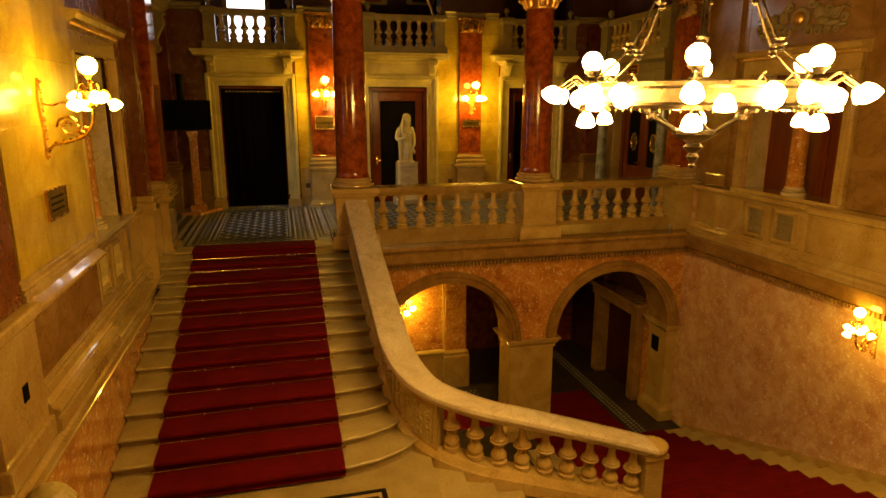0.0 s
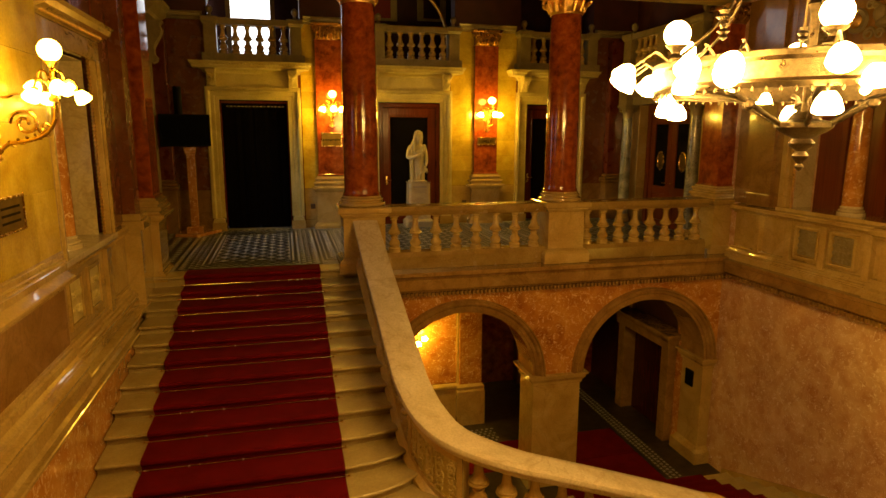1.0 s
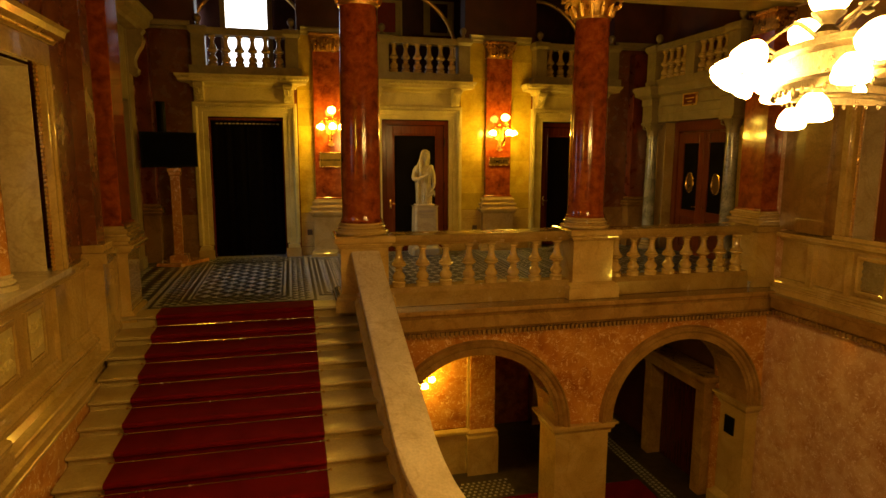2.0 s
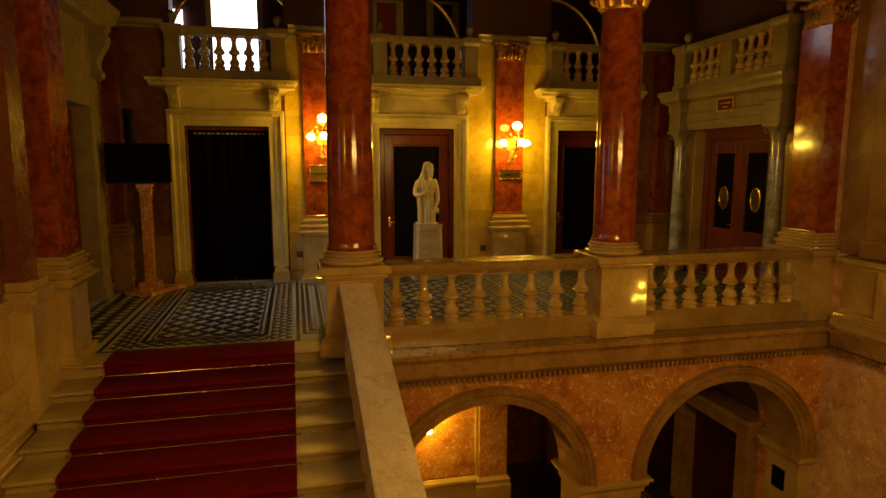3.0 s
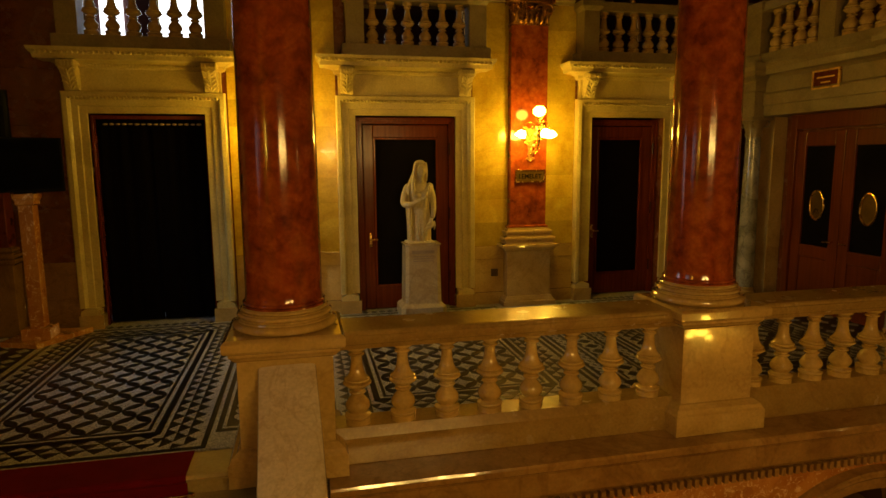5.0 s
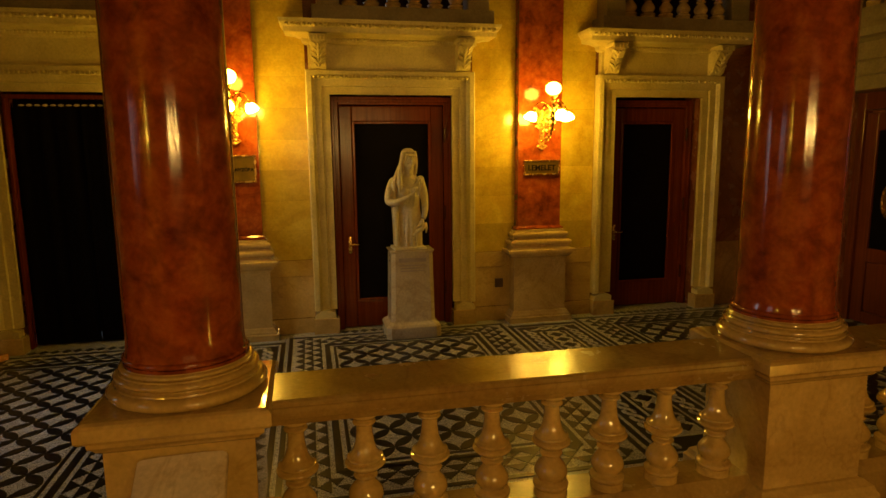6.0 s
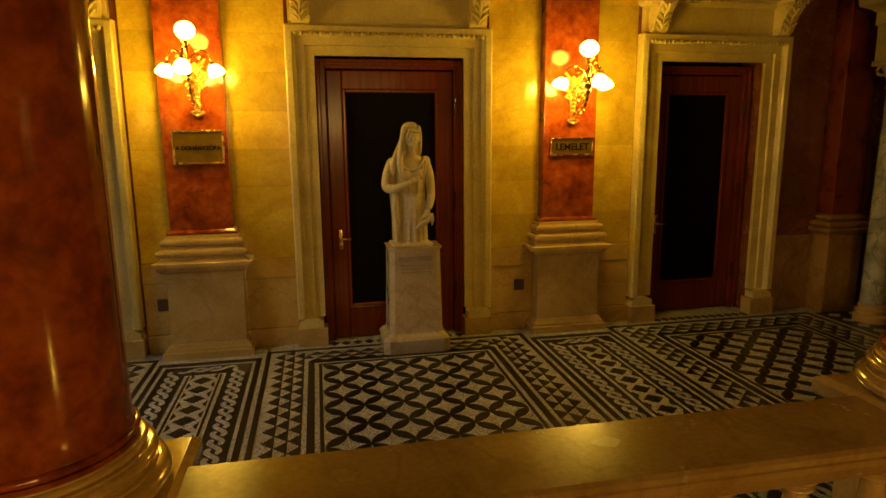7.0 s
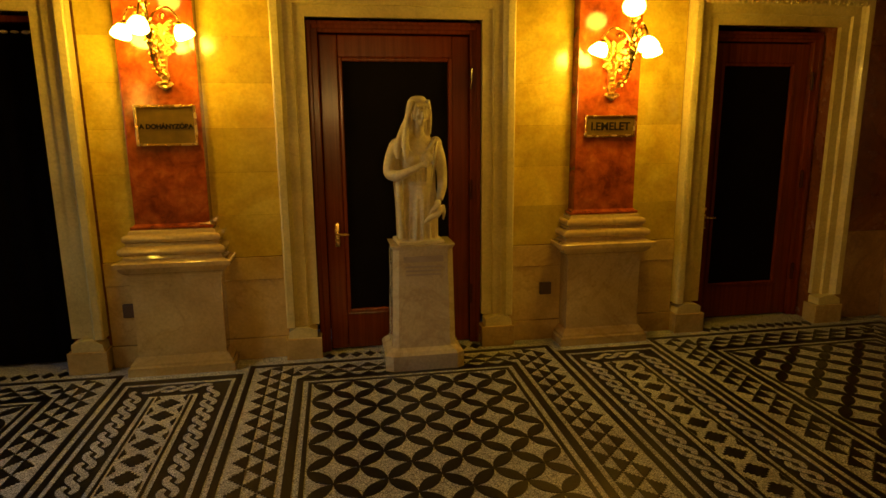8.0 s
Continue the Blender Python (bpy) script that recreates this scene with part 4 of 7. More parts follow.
# the first doorway is hung with black drapes
c, h = DOORS[0]
t = thing("door_1", "dark doorway with black double curtains drawn shut", "doorway", 0, 0, 0, "", "structure")
for s in (-1, 1):
    part("door_post", box(c + s * (h - 0.015) - 0.015, c + s * (h - 0.015) + 0.015, 16.86, 16.98, 0.0, 2.98, 0.004), WOOD, t)
part("door_head", box(c - h + 0.03, c + h - 0.03, 16.86, 16.98, 2.93, 2.98, 0.004), WOOD, t)
for s in (-1, 1):
    bm = bmesh.new()
    rows = []
    n = 60
    for z in (0.02, 1.5, 2.84):
        rows.append([(c + s * (0.004 + (h - 0.04) * i / n), 16.97 + 0.004 * math.sin(i * 0.55 + s) + 0.008 * math.sin(i * 0.31), z) for i in range(n + 1)])
    loft(rows, bm, closed=False, caps=False)
    part("curtain", bm, DRAPE, t, "black hanging curtain", True)
part("curtain_rings", carved_row(c - h + 0.12, c + h - 0.08, 16.94, 2.865, 0.017, 0.082), STATUE_STONE, t, "small pale curtain rings")
# added sheet, its black colour gives the darkness behind the doors
setting("wall_behind_doors", box(-2.6, 9.6, 17.5, 17.7, 0, 3.7), DARK, "near-black sheet in place of the dark room")


# ---- left wall of the stair hall ----
t = thing("wall_panelling", "cream stone dado with moulded base and coping along the stair", "dado", 0, 0, 0, "", "structure")
part("marble_band", box(LEFT - 0.02, -1.87, -5.0, 12.0, LOW, -0.5), ORANGE, t, "orange marble band beside the steps")
part("string_ledge", moulding([(-0.02, -0.54), (0.255, -0.54), (0.264, -0.53), (0.264, -0.505), (0.252, -0.495), (0.2, -0.487), (0.17, -0.455), (0.16, -0.4), (0.175, -0.355), (0.2, -0.335), (0.245, -0.325), (0.255, -0.315), (0.255, -0.285), (0.24, -0.272), (-0.02, -0.262)], (LEFT, -5, 0), (LEFT, 11.75, 0), (1, 0, 0)), CREAM, t, "projecting stone ledge")
part("dado_face", box(LEFT - 0.02, LEFT + 0.02, 8.35, 11.4, -0.24, 0.82), CREAM, t)
part("base_moulding", moulding([(0, -0.265), (0.14, -0.265), (0.14, -0.17), (0.115, -0.165), (0.115, -0.14), (0.13, -0.132), (0.135, -0.11), (0.125, -0.085), (0.09, -0.075), (0.085, -0.045), (0.06, -0.035), (0.05, 0.0), (0.035, 0.02), (0.035, 0.05), (0, 0.055)], (LEFT, 8.35, 0), (LEFT, 11.4, 0), (1, 0, 0)), CREAM, t, "moulded stone base")
part("coping", moulding([(-0.02, 0.78), (0.03, 0.78), (0.05, 0.82), (0.09, 0.85), (0.1, 0.91), (0.08, 0.94), (-0.02, 0.955)], (LEFT, 8.35, 0), (LEFT, 11.4, 0), (1, 0, 0)), CREAM, t, "stone coping")
part("dado_bay", box(BAY - 0.01, BAY + 0.02, 6.2, 8.3, -0.24, 0.8, 0.004), DADO_STONE, t, "olive-brown marble panel")
part("bay_base", moulding([(0, -0.27), (0.18, -0.27), (0.18, -0.15), (0.155, -0.145), (0.155, -0.12), (0.172, -0.112), (0.178, -0.085), (0.168, -0.06), (0.125, -0.05), (0.115, -0.045), (0.115, -0.01), (0.095, 0.0), (0.07, 0.03), (0.065, 0.09), (0.04, 0.1), (0.04, 0.13), (0.025, 0.135), (0.025, 0.16), (0, 0.165)], (BAY, 6.15, 0), (BAY, 8.3, 0), (1, 0, 0)), CREAM, t)
part("bay_coping", moulding([(-0.02, 0.74), (0.025, 0.74), (0.03, 0.77), (0.05, 0.79), (0.06, 0.815), (0.12, 0.825), (0.14, 0.84), (0.14, 0.865), (0.128, 0.878), (0.05, 0.93), (-0.02, 0.945)], (BAY, 6.15, 0), (BAY, 8.3, 0), (1, 0, 0)), CREAM, t, "broad projecting stone coping")
part("bay_upper_moulding", moulding([(-0.02, 0.92), (0.055, 0.92), (0.055, 0.985), (0.042, 0.995), (0.038, 1.005), (0.05, 1.015), (0.05, 1.035), (0.03, 1.045), (0.03, 1.09), (0.02, 1.095), (0.02, 1.12), (-0.02, 1.12)], (BAY, 6.15, 0), (BAY, 8.35, 0), (1, 0, 0)), CREAM, t)
for y0 in (8.75, 9.45):
    fr = bmesh.new()
    for a, b2, z0, z1 in ((y0, y0 + 0.05, 0.15, 0.72), (y0 + 0.45, y0 + 0.5, 0.15, 0.72), (y0 + 0.05, y0 + 0.45, 0.15, 0.2), (y0 + 0.05, y0 + 0.45, 0.67, 0.72)):
        box(LEFT + 0.018, LEFT + 0.05, a, b2, z0, z1, 0.008, fr)
    part("panel_frame", fr, CREAM, t)
    cpb = box(LEFT + 0.018, LEFT + 0.03, y0 + 0.06, y0 + 0.44, 0.21, 0.66, 0.004)
    for k in range(6):
        cy, cz, r = y0 + 0.14 + 0.11 * (k % 3), 0.33 + 0.2 * (k // 3), 0.055
        tube([(LEFT + 0.032, cy + r * (1 - 0.045 * i) * math.cos(0.5 * i + k), cz + r * (1 - 0.045 * i) * math.sin(0.5 * i + k)) for i in range(18)], 0.012, 5, cpb)
    part("carved_panel", cpb, CREAM_MATT, t, "low carved ornamental panel", True)
part("strip_pilaster", box(LEFT, LEFT + 0.07, 10.2, 10.4, -0.1, 0.8, 0.006), CREAM, t)
part("strip_pilaster", box(LEFT, LEFT + 0.07, 8.42, 8.6, -0.1, 0.8, 0.006), CREAM, t)
part("near_pedestal", box(LEFT, -1.88, 5.25, 6.15, -0.3, 0.82, 0.01), CREAM, t)
part("near_pedestal_cap", box(LEFT, -1.83, 5.2, 6.2, 0.82, 0.93, 0.02), CREAM, t)
part("near_pedestal_foot", box(LEFT, -1.84, 5.22, 6.18, -0.3, -0.1, 0.02), CREAM, t)
part("near_pilaster", box(LEFT - 0.02, -1.93, 5.35, 6.1, 0.93, 5.5, 0.01), BROWN, t, "brown marble pilaster")
part("near_dado", box(LEFT, LEFT + 0.03, -5.0, 5.25, -0.24, 0.9, 0.01), CREAM, t)

# yellow marble facing above the dado: slabs
slab_wall = thing("marble_facing", "yellow siena marble slabs facing the stair wall", "wall facing", 0, 0, 0, "", "structure")
for r in range(6):
    z0, z1 = 1.12 + r * 0.62, 1.12 + (r + 1) * 0.62 - 0.0015
    cuts = [6.2, 7.3, 8.35] if r % 2 else [6.2, 6.9, 7.8, 8.35]
    for a, b2 in zip(cuts, cuts[1:]):
        link_mesh("slab", box(BAY - 0.01, BAY + 0.02, a + 0.0008, b2 - 0.0008, z0, z1, 0.0012), YELLOW, slab_wall)
for a, b2, stone in ((10.75, 11.4, BROWN), (-5.0, 5.3, YELLOW)):
    for r in range(6):
        z0, z1 = 0.97 + r * 0.62, 0.97 + (r + 1) * 0.62 - 0.0015
        n = max(1, round((b2 - a) / 0.9))
        for k in range(n):
            u = a + (b2 - a) * k / n
            link_mesh("slab", box(LEFT - 0.01, LEFT + 0.018, u + 0.0008, u + (b2 - a) / n - 0.0008, z0, z1, 0.0012), stone, slab_wall)


# ---- the two wall openings with a marble column in the middle ----
def rope(p0, p1, r=0.022):
    """A twisted gilded cord."""
    b = bmesh.new()
    a, c = Vector(p0), Vector(p1)
    n = int((c - a).length / 0.045)
    for i in range(n):
        q = a.lerp(c, (i + 0.5) / n)
        lathe([(0.0, -0.026), (r * 0.8, -0.016), (r, 0.0), (r * 0.8, 0.016), (0.0, 0.026)], 6, b, q.x, q.y, q.z)
    return b


def recess(name, face, s, y0, y1, z0, z1, sill_mat, label, split):
    """A framed opening in a side wall; s points into the hall."""
    t = thing(name, label, "window opening", 0, 0, 0, "", "structure")
    w = 0.2
    for a, b2 in ((y0 - w, y0), (y1, y1 + w)):
        part("jamb", box(min(face, face + s * 0.09), max(face, face + s * 0.09), a, b2, z0, z1, 0.012), CREAM, t)
        part("jamb_bead", box(min(face, face + s * 0.12), max(face, face + s * 0.12), a + 0.06, b2 - 0.08, z0, z1, 0.012), CREAM, t)
    part("head", box(min(face, face + s * 0.09), max(face, face + s * 0.09), y0 - w, y1 + w, z1, z1 + 0.24, 0.012), CREAM, t)
    part("cornice", moulding([(0, 0), (0.1, 0.0), (0.14, 0.05), (0.22, 0.08), (0.24, 0.14), (0.28, 0.17), (0.0, 0.2)], (face, y0 - w - 0.1, z1 + 0.24), (face, y1 + w + 0.1, z1 + 0.24), (s, 0, 0)), CREAM, t, "moulded cornice")
    part("egg_row", moved(carved_row(0, y1 - y0 + 2 * w, 0, 0, 0.022, 0.05), pose(face + s * 0.13, y0 - w, z1 + 0.28, 0, 0, 90)), GILT, t, "gilded bead row", True)
    part("sill", box(min(face - s * 0.42, face + s * 0.12), max(face - s * 0.42, face + s * 0.12), y0 - w, y1 + w, z0 - 0.07, z0, 0.012), sill_mat, t, "pale stone sill")
    for y in (y0 + 0.03, y1 - 0.03):
        part("gilt_rope", rope((face + s * 0.012, y, z0), (face + s * 0.012, y, z1)), GILT, t, "twisted gilt rope moulding", True)
    for a, b2 in ((y0 - 0.004, y0 + 0.012), (y1 - 0.012, y1 + 0.004)):
        part("reveal", box(min(face - s * 0.44, face - s * 0.06), max(face - s * 0.44, face - s * 0.06), a, b2, z0, z1, 0.003), PLINTH_STONE, t, "pale stone reveal")
    part("soffit", box(min(face - s * 0.44, face - s * 0.06), max(face - s * 0.44, face - s * 0.06), y0 + 0.013, y1 - 0.013, z1 - 0.02, z1 - 0.004, 0.003), PLINTH_STONE, t)
    for a in split:
        bs = lathe([(0.0, 0), (0.205, 0), (0.205, 0.05), (0.18, 0.055)] + round_edge(0.17, 0.055, 0.095, 0.02) + [(0.165, 0.1), (0.158, 0.112)] + round_edge(0.155, 0.115, 0.142, 0.014) + [(0.15, 0.15), (0, 0.15)], 28, None, face - s * 0.18, a, z0)
        part("column_base", bs, PLINTH_STONE, t, "white marble base", True)
        part("column_shaft", lathe([(0, 0.14), (0.15, 0.14), (0.145, 0.9), (0.128, z1 - z0 - 0.24), (0, z1 - z0 - 0.24)], 28, None, face - s * 0.18, a, z0), ORANGE, t, "orange marble column", True)
        part("column_capital", lathe([(0, z1 - z0 - 0.25), (0.135, z1 - z0 - 0.25), (0.14, z1 - z0 - 0.2), (0.18, z1 - z0 - 0.06), (0.19, z1 - z0 - 0.021), (0, z1 - z0 - 0.021)], 16, None, face - s * 0.18, a, z0), CREAM_MATT, t, "", True)
    return t


DAY_GLASS = plain("day_glass", (0.5, 0.52, 0.55), 0.2)
r1 = recess("window_2", LEFT, 1, 8.72, 10.42, 0.96, 3.16, PLINTH_STONE, "tall window opening with an orange marble column", (9.42,))
part("window_frame", box(-2.62, -2.56, 8.5, 10.65, 0.9, 3.3), CREAM, r1)
for y in (9.0, 9.85):
    part("pane", box(-2.555, -2.545, y - 0.3, y + 0.3, 1.1, 3.05), DAY_GLASS, r1, "pale curtained window pane")
r2 = recess("window_3", RIGHT + 0.12, -1, 8.5, 10.6, 1.0, 3.1, CREAM, "tall framed wall opening with a marble column", (9.53,))
part("panel_back", box(9.36, 9.4, 8.3, 10.6, 0.95, 3.2), WOOD_LIGHT, r2, "brown wooden panelling")
for y in (8.7, 9.2, 10.0):
    part("panel_rib", box(9.31, 9.36, y, y + 0.12, 1.0, 3.2, 0.01), WOOD_LIGHT, r2)

# ---- right wall of the stair well ----
t = thing("wall_parapet", "cream stone parapet with carved panels above the stair well", "parapet", 0, 0, 0, "", "structure")
F = RIGHT
part("parapet_face", box(F + 0.03, F + 0.14, -5.0, 11.8, -0.14, 0.82), CREAM, t)
part("parapet_base", moulding([(-0.06, -0.12), (0.16, -0.12), (0.16, -0.02), (0.135, -0.015), (0.13, 0.005), (0.145, 0.015), (0.145, 0.04), (0.1, 0.055), (0.09, 0.075), (0.06, 0.085), (0.05, 0.12), (0.02, 0.13), (-0.06, 0.14)], (F, -5, 0), (F, 11.8, 0), (-1, 0, 0)), CREAM, t)
part("parapet_coping", moulding([(-0.14, 0.78), (0.02, 0.78), (0.025, 0.805), (0.05, 0.815), (0.06, 0.84), (0.12, 0.85), (0.135, 0.862), (0.135, 0.9), (0.12, 0.91), (0.12, 0.93), (-0.14, 0.96)], (F, -5, 0), (F, 11.8, 0), (-1, 0, 0)), CREAM, t, "stone coping")
for y0 in (9.05, 9.75):
    fr = bmesh.new()
    for a, b2, z0, z1 in ((y0, y0 + 0.05, 0.18, 0.74), (y0 + 0.47, y0 + 0.52, 0.18, 0.74), (y0 + 0.05, y0 + 0.47, 0.18, 0.23), (y0 + 0.05, y0 + 0.47, 0.69, 0.74)):
        box(F - 0.05, F + 0.04, a, b2, z0, z1, 0.012, fr)
    part("panel_frame", fr, CREAM, t)
    pb = box(F + 0.015, F + 0.035, y0 + 0.06, y0 + 0.46, 0.24, 0.68, 0.004)
    for k in range(20):
        cy, cz, r = y0 + 0.1 + 0.08 * (k % 5), 0.3 + 0.11 * (k // 5), 0.042
        tube([(F + 0.008, cy + r * (1 - 0.05 * i) * math.cos(0.55 * i + 1.3 * k), cz + r * (1 - 0.05 * i) * math.sin(0.55 * i + 1.3 * k)) for i in range(16)], 0.011, 5, pb)
    part("carved_panel", pb, PORTAL_STONE, t, "low carved ornamental panel", True)
for y in (8.78, 9.6, 10.32, 11.05):
    part("strip_pilaster", box(F - 0.07, F + 0.04, y, y + 0.12, 0.1, 0.8, 0.01), CREAM, t)
bay = box(F - 0.1, F, 5.6, 8.6, -0.05, 0.78, 0.01)
part("parapet_bay", bay, CREAM, t)
part("bay_coping", moulding([(0, 0.76), (0.12, 0.76), (0.15, 0.8), (0.2, 0.83), (0.22, 0.9), (0.18, 0.93), (0, 0.96)], (F, 5.5, 0), (F, 8.7, 0), (-1, 0, 0)), CREAM, t)
part("bay_base", moulding([(0, -0.12), (0.24, -0.12), (0.24, -0.04), (0.2, 0.0), (0.21, 0.05), (0.15, 0.12), (0.11, 0.16), (0, 0.16)], (F, 5.5, 0), (F, 8.7, 0), (-1, 0, 0)), CREAM, t)
for a, b2, z0, z1 in ((10.82, 12.0, 0.96, 4.7), (8.28, 10.82, 3.56, 8.0), (6.6, 8.28, 0.96, 8.0), (4.0, 6.6, 0.96, 8.0), (0.5, 4.0, 0.96, 8.0)):
    part("wall_face", box(F + 0.09, F + 0.13, a + 0.003, b2 - 0.003, z0, z1, 0.004), DADO_STONE, t, "golden-brown marble facing")
part("strip_pilaster", box(F + 0.02, F + 0.1, 11.0, 11.5, 0.96, 4.7, 0.008), DADO_STONE, t, "golden-brown marble strip")
part("strip_base", box(F - 0.02, F + 0.1, 10.95, 11.55, 0.96, 1.2, 0.02), DADO_STONE, t)
# skirting line of the well wall along the main stair
part("stair_skirting", extruded([(11.5, LOW), (11.5, LOW + 0.12), (5.6, MID + 0.3), (5.6, MID - 0.2)], "x", F - 0.02, F + 0.02), CREAM, t, "sloping stone skirting")
# carved cartouche over the right opening
cart = thing("wall_relief", "carved stone cartouche with scrolls on the upper wall", "relief", RIGHT + 0.1, 9.63, 3.92)
cb = lathe([(0.0, 0.0), (0.17, 0.0), (0.19, 0.03), (0.17, 0.06), (0.13, 0.05), (0.0, 0.05)], 24)
moved(cb, pose(0, 0, 0.06, 0, -90, 0))
for s in (-1, 1):
    for cy, cz, ry, rz in ((0.36, 0.12, 0.1, 0.13), (0.46, -0.02, 0.15, 0.08), (0.66, -0.08, 0.16, 0.07), (0.3, 0.24, 0.06, 0.06), (0.84, -0.12, 0.1, 0.045)):
        e = bmesh.new()
        bmesh.ops.create_icosphere(e, subdivisions=2, radius=1.0)
        add(cb, moved(e, Matrix.Translation((-0.02, s * cy, cz)) @ Matrix.Diagonal((0.07, ry, rz, 1))))
    for cy, cz, r0 in ((0.24, -0.16, 0.1), (0.42, -0.17, 0.08), (0.58, 0.1, 0.1), (0.74, 0.06, 0.09), (0.9, -0.02, 0.07), (0.6, -0.17, 0.06), (0.78, -0.18, 0.05), (0.22, 0.26, 0.07)):
        tube([(-0.05, s * (cy + r0 * math.cos(b) * (1 - b / 14)), cz + r0 * math.sin(b) * (1 - b / 14)) for b in [i * 0.5 for i in range(20)]], 0.02, 6, cb)
    for k in range(6):
        tube([(-0.04, s * (0.5 + 0.05 * k), 0.02), (-0.06, s * (0.52 + 0.07 * k), 0.1 + 0.01 * k), (-0.04, s * (0.56 + 0.08 * k), 0.16 - 0.01 * k)], [0.02, 0.026, 0.008], 6, cb)
part("boss", moved(lathe([(0.0, 0.0), (0.1, 0.0), (0.11, 0.03), (0.07, 0.07), (0.0, 0.085)], 20), pose(-0.045, 0, 0.06, 0, -90, 0)), GILT, cart, "gilded round boss", True)
part("carving", cb, PORTAL_STONE, cart, "", True)

# end pilasters of the column row
for nm, x0, x1 in (("end_pilaster", -2.3, -1.8), ("end_pilaster", 8.53, 9.05)):
    wall_pilaster(nm, x0, x1, 12.12, 12.7, 4.36, "red-brown marble end pilaster on a moulded cream pedestal", drop=0.085, gilded=True)
# narrower pedestal strip beside the left end pilaster
t = thing("end_pilaster", "narrow brown marble pilaster strip on a cream base", "pilaster")
part("pedestal", box(LEFT, -1.86, 11.35, 12.05, -0.62, 0.86, 0.006), CREAM, t)
part("cap", box(LEFT, -1.8, 11.3, 11.84, 0.86, 1.0, 0.02), CREAM, t)
part("cap_moulding", box(LEFT, -1.84, 11.34, 11.8, 1.0, 1.1, 0.02), CREAM, t)
part("shaft", box(LEFT, -1.92, 11.4, 11.74, 1.1, 4.7, 0.006), BROWN, t)


# ---- side portals of the gallery ----
def portal(label, glazed):
    """Stone portal facing +x at x = 0, its centre at y = 0."""
    t = thing("side_portal", label, "portal", 0, 0, 0, "side portals")
    for s in (-1, 1):
        y = s * 1.38
        c = thing("portal_column", "", "")
        c.parent = t
        part("column_base", lathe([(0, 0), (0.2, 0), (0.2, 0.08), (0.17, 0.1), (0.18, 0.14), (0.15, 0.16), (0.155, 0.2), (0.135, 0.22), (0, 0.22)], 24, None, 0.0, y, 0.0), CREAM, c, "", True)
        part("column_shaft", lathe([(0, 0.2), (0.14, 0.2), (0.135, 1.0), (0.115, 2.68), (0, 2.68)], 24, None, 0.0, y, 0.0), GREEN, c, "mottled grey-green marble shaft", True)
        cp = lathe([(0, 2.66), (0.12, 2.66), (0.13, 2.7), (0.12, 2.74), (0.16, 2.86), (0.2, 2.92), (0, 2.92)], 20, None, 0.0, y, 0.0)
        box(-0.2, 0.2, y - 0.2, y + 0.2, 2.92, 2.98, 0.01, cp)
        for k in range(4):
            a = math.pi / 4 + k * math.pi / 2
            tube([(0.17 * math.cos(a) + 0.05 * math.cos(b) * math.cos(a), y + 0.17 * math.sin(a) + 0.05 * math.cos(b) * math.sin(a), 2.87 + 0.05 * math.sin(b)) for b in [i * 0.6 for i in range(11)]], 0.018, 6, cp)
        part("column_capital", cp, PORTAL_STONE, c, "", True)
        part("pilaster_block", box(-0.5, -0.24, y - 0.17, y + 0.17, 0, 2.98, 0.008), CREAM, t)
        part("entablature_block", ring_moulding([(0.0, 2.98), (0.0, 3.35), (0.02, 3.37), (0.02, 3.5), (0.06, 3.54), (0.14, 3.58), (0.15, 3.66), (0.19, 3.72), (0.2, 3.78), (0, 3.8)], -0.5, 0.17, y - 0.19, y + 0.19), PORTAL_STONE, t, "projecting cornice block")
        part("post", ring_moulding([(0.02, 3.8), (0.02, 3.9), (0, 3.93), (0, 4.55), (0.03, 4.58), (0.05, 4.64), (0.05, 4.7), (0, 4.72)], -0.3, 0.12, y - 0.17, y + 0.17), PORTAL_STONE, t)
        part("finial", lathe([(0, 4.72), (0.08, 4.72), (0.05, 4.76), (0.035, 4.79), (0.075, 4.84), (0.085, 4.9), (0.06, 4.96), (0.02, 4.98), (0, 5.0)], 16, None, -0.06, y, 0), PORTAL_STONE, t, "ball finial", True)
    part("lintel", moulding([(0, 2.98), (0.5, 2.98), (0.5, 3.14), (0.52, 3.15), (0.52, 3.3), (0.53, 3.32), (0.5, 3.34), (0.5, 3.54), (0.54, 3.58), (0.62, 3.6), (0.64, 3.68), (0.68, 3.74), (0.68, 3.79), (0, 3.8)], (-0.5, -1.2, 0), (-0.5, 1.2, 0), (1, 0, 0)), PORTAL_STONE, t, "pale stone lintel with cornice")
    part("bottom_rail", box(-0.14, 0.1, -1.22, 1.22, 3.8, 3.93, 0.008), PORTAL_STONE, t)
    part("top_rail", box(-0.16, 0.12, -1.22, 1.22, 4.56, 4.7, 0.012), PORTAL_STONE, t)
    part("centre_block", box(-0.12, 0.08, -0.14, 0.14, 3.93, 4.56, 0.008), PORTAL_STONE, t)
    for s in (-1, 1):
        for k in range(4):
            baluster(t, pose(-0.02, s * (0.3 + 0.245 * k), 3.93) @ Matrix.Diagonal((0.95, 0.95, 0.63 / 0.65, 1)))
    pl = thing("plaque", "small framed wooden plaque with gilt rim", "")
    pl.parent = t
    part("board", box(0.0, 0.025, -0.22, 0.22, 3.3, 3.52, 0.004), WOOD, pl)
    rim = bmesh.new()
    for a, b2, z0, z1 in ((-0.24, -0.21, 3.28, 3.54), (0.21, 0.24, 3.28, 3.54), (-0.21, 0.21, 3.28, 3.305), (-0.21, 0.21, 3.515, 3.54)):
        box(0.0, 0.035, a, b2, z0, z1, 0.004, rim)
    part("rim", rim, GILT, pl, "gilt rim")
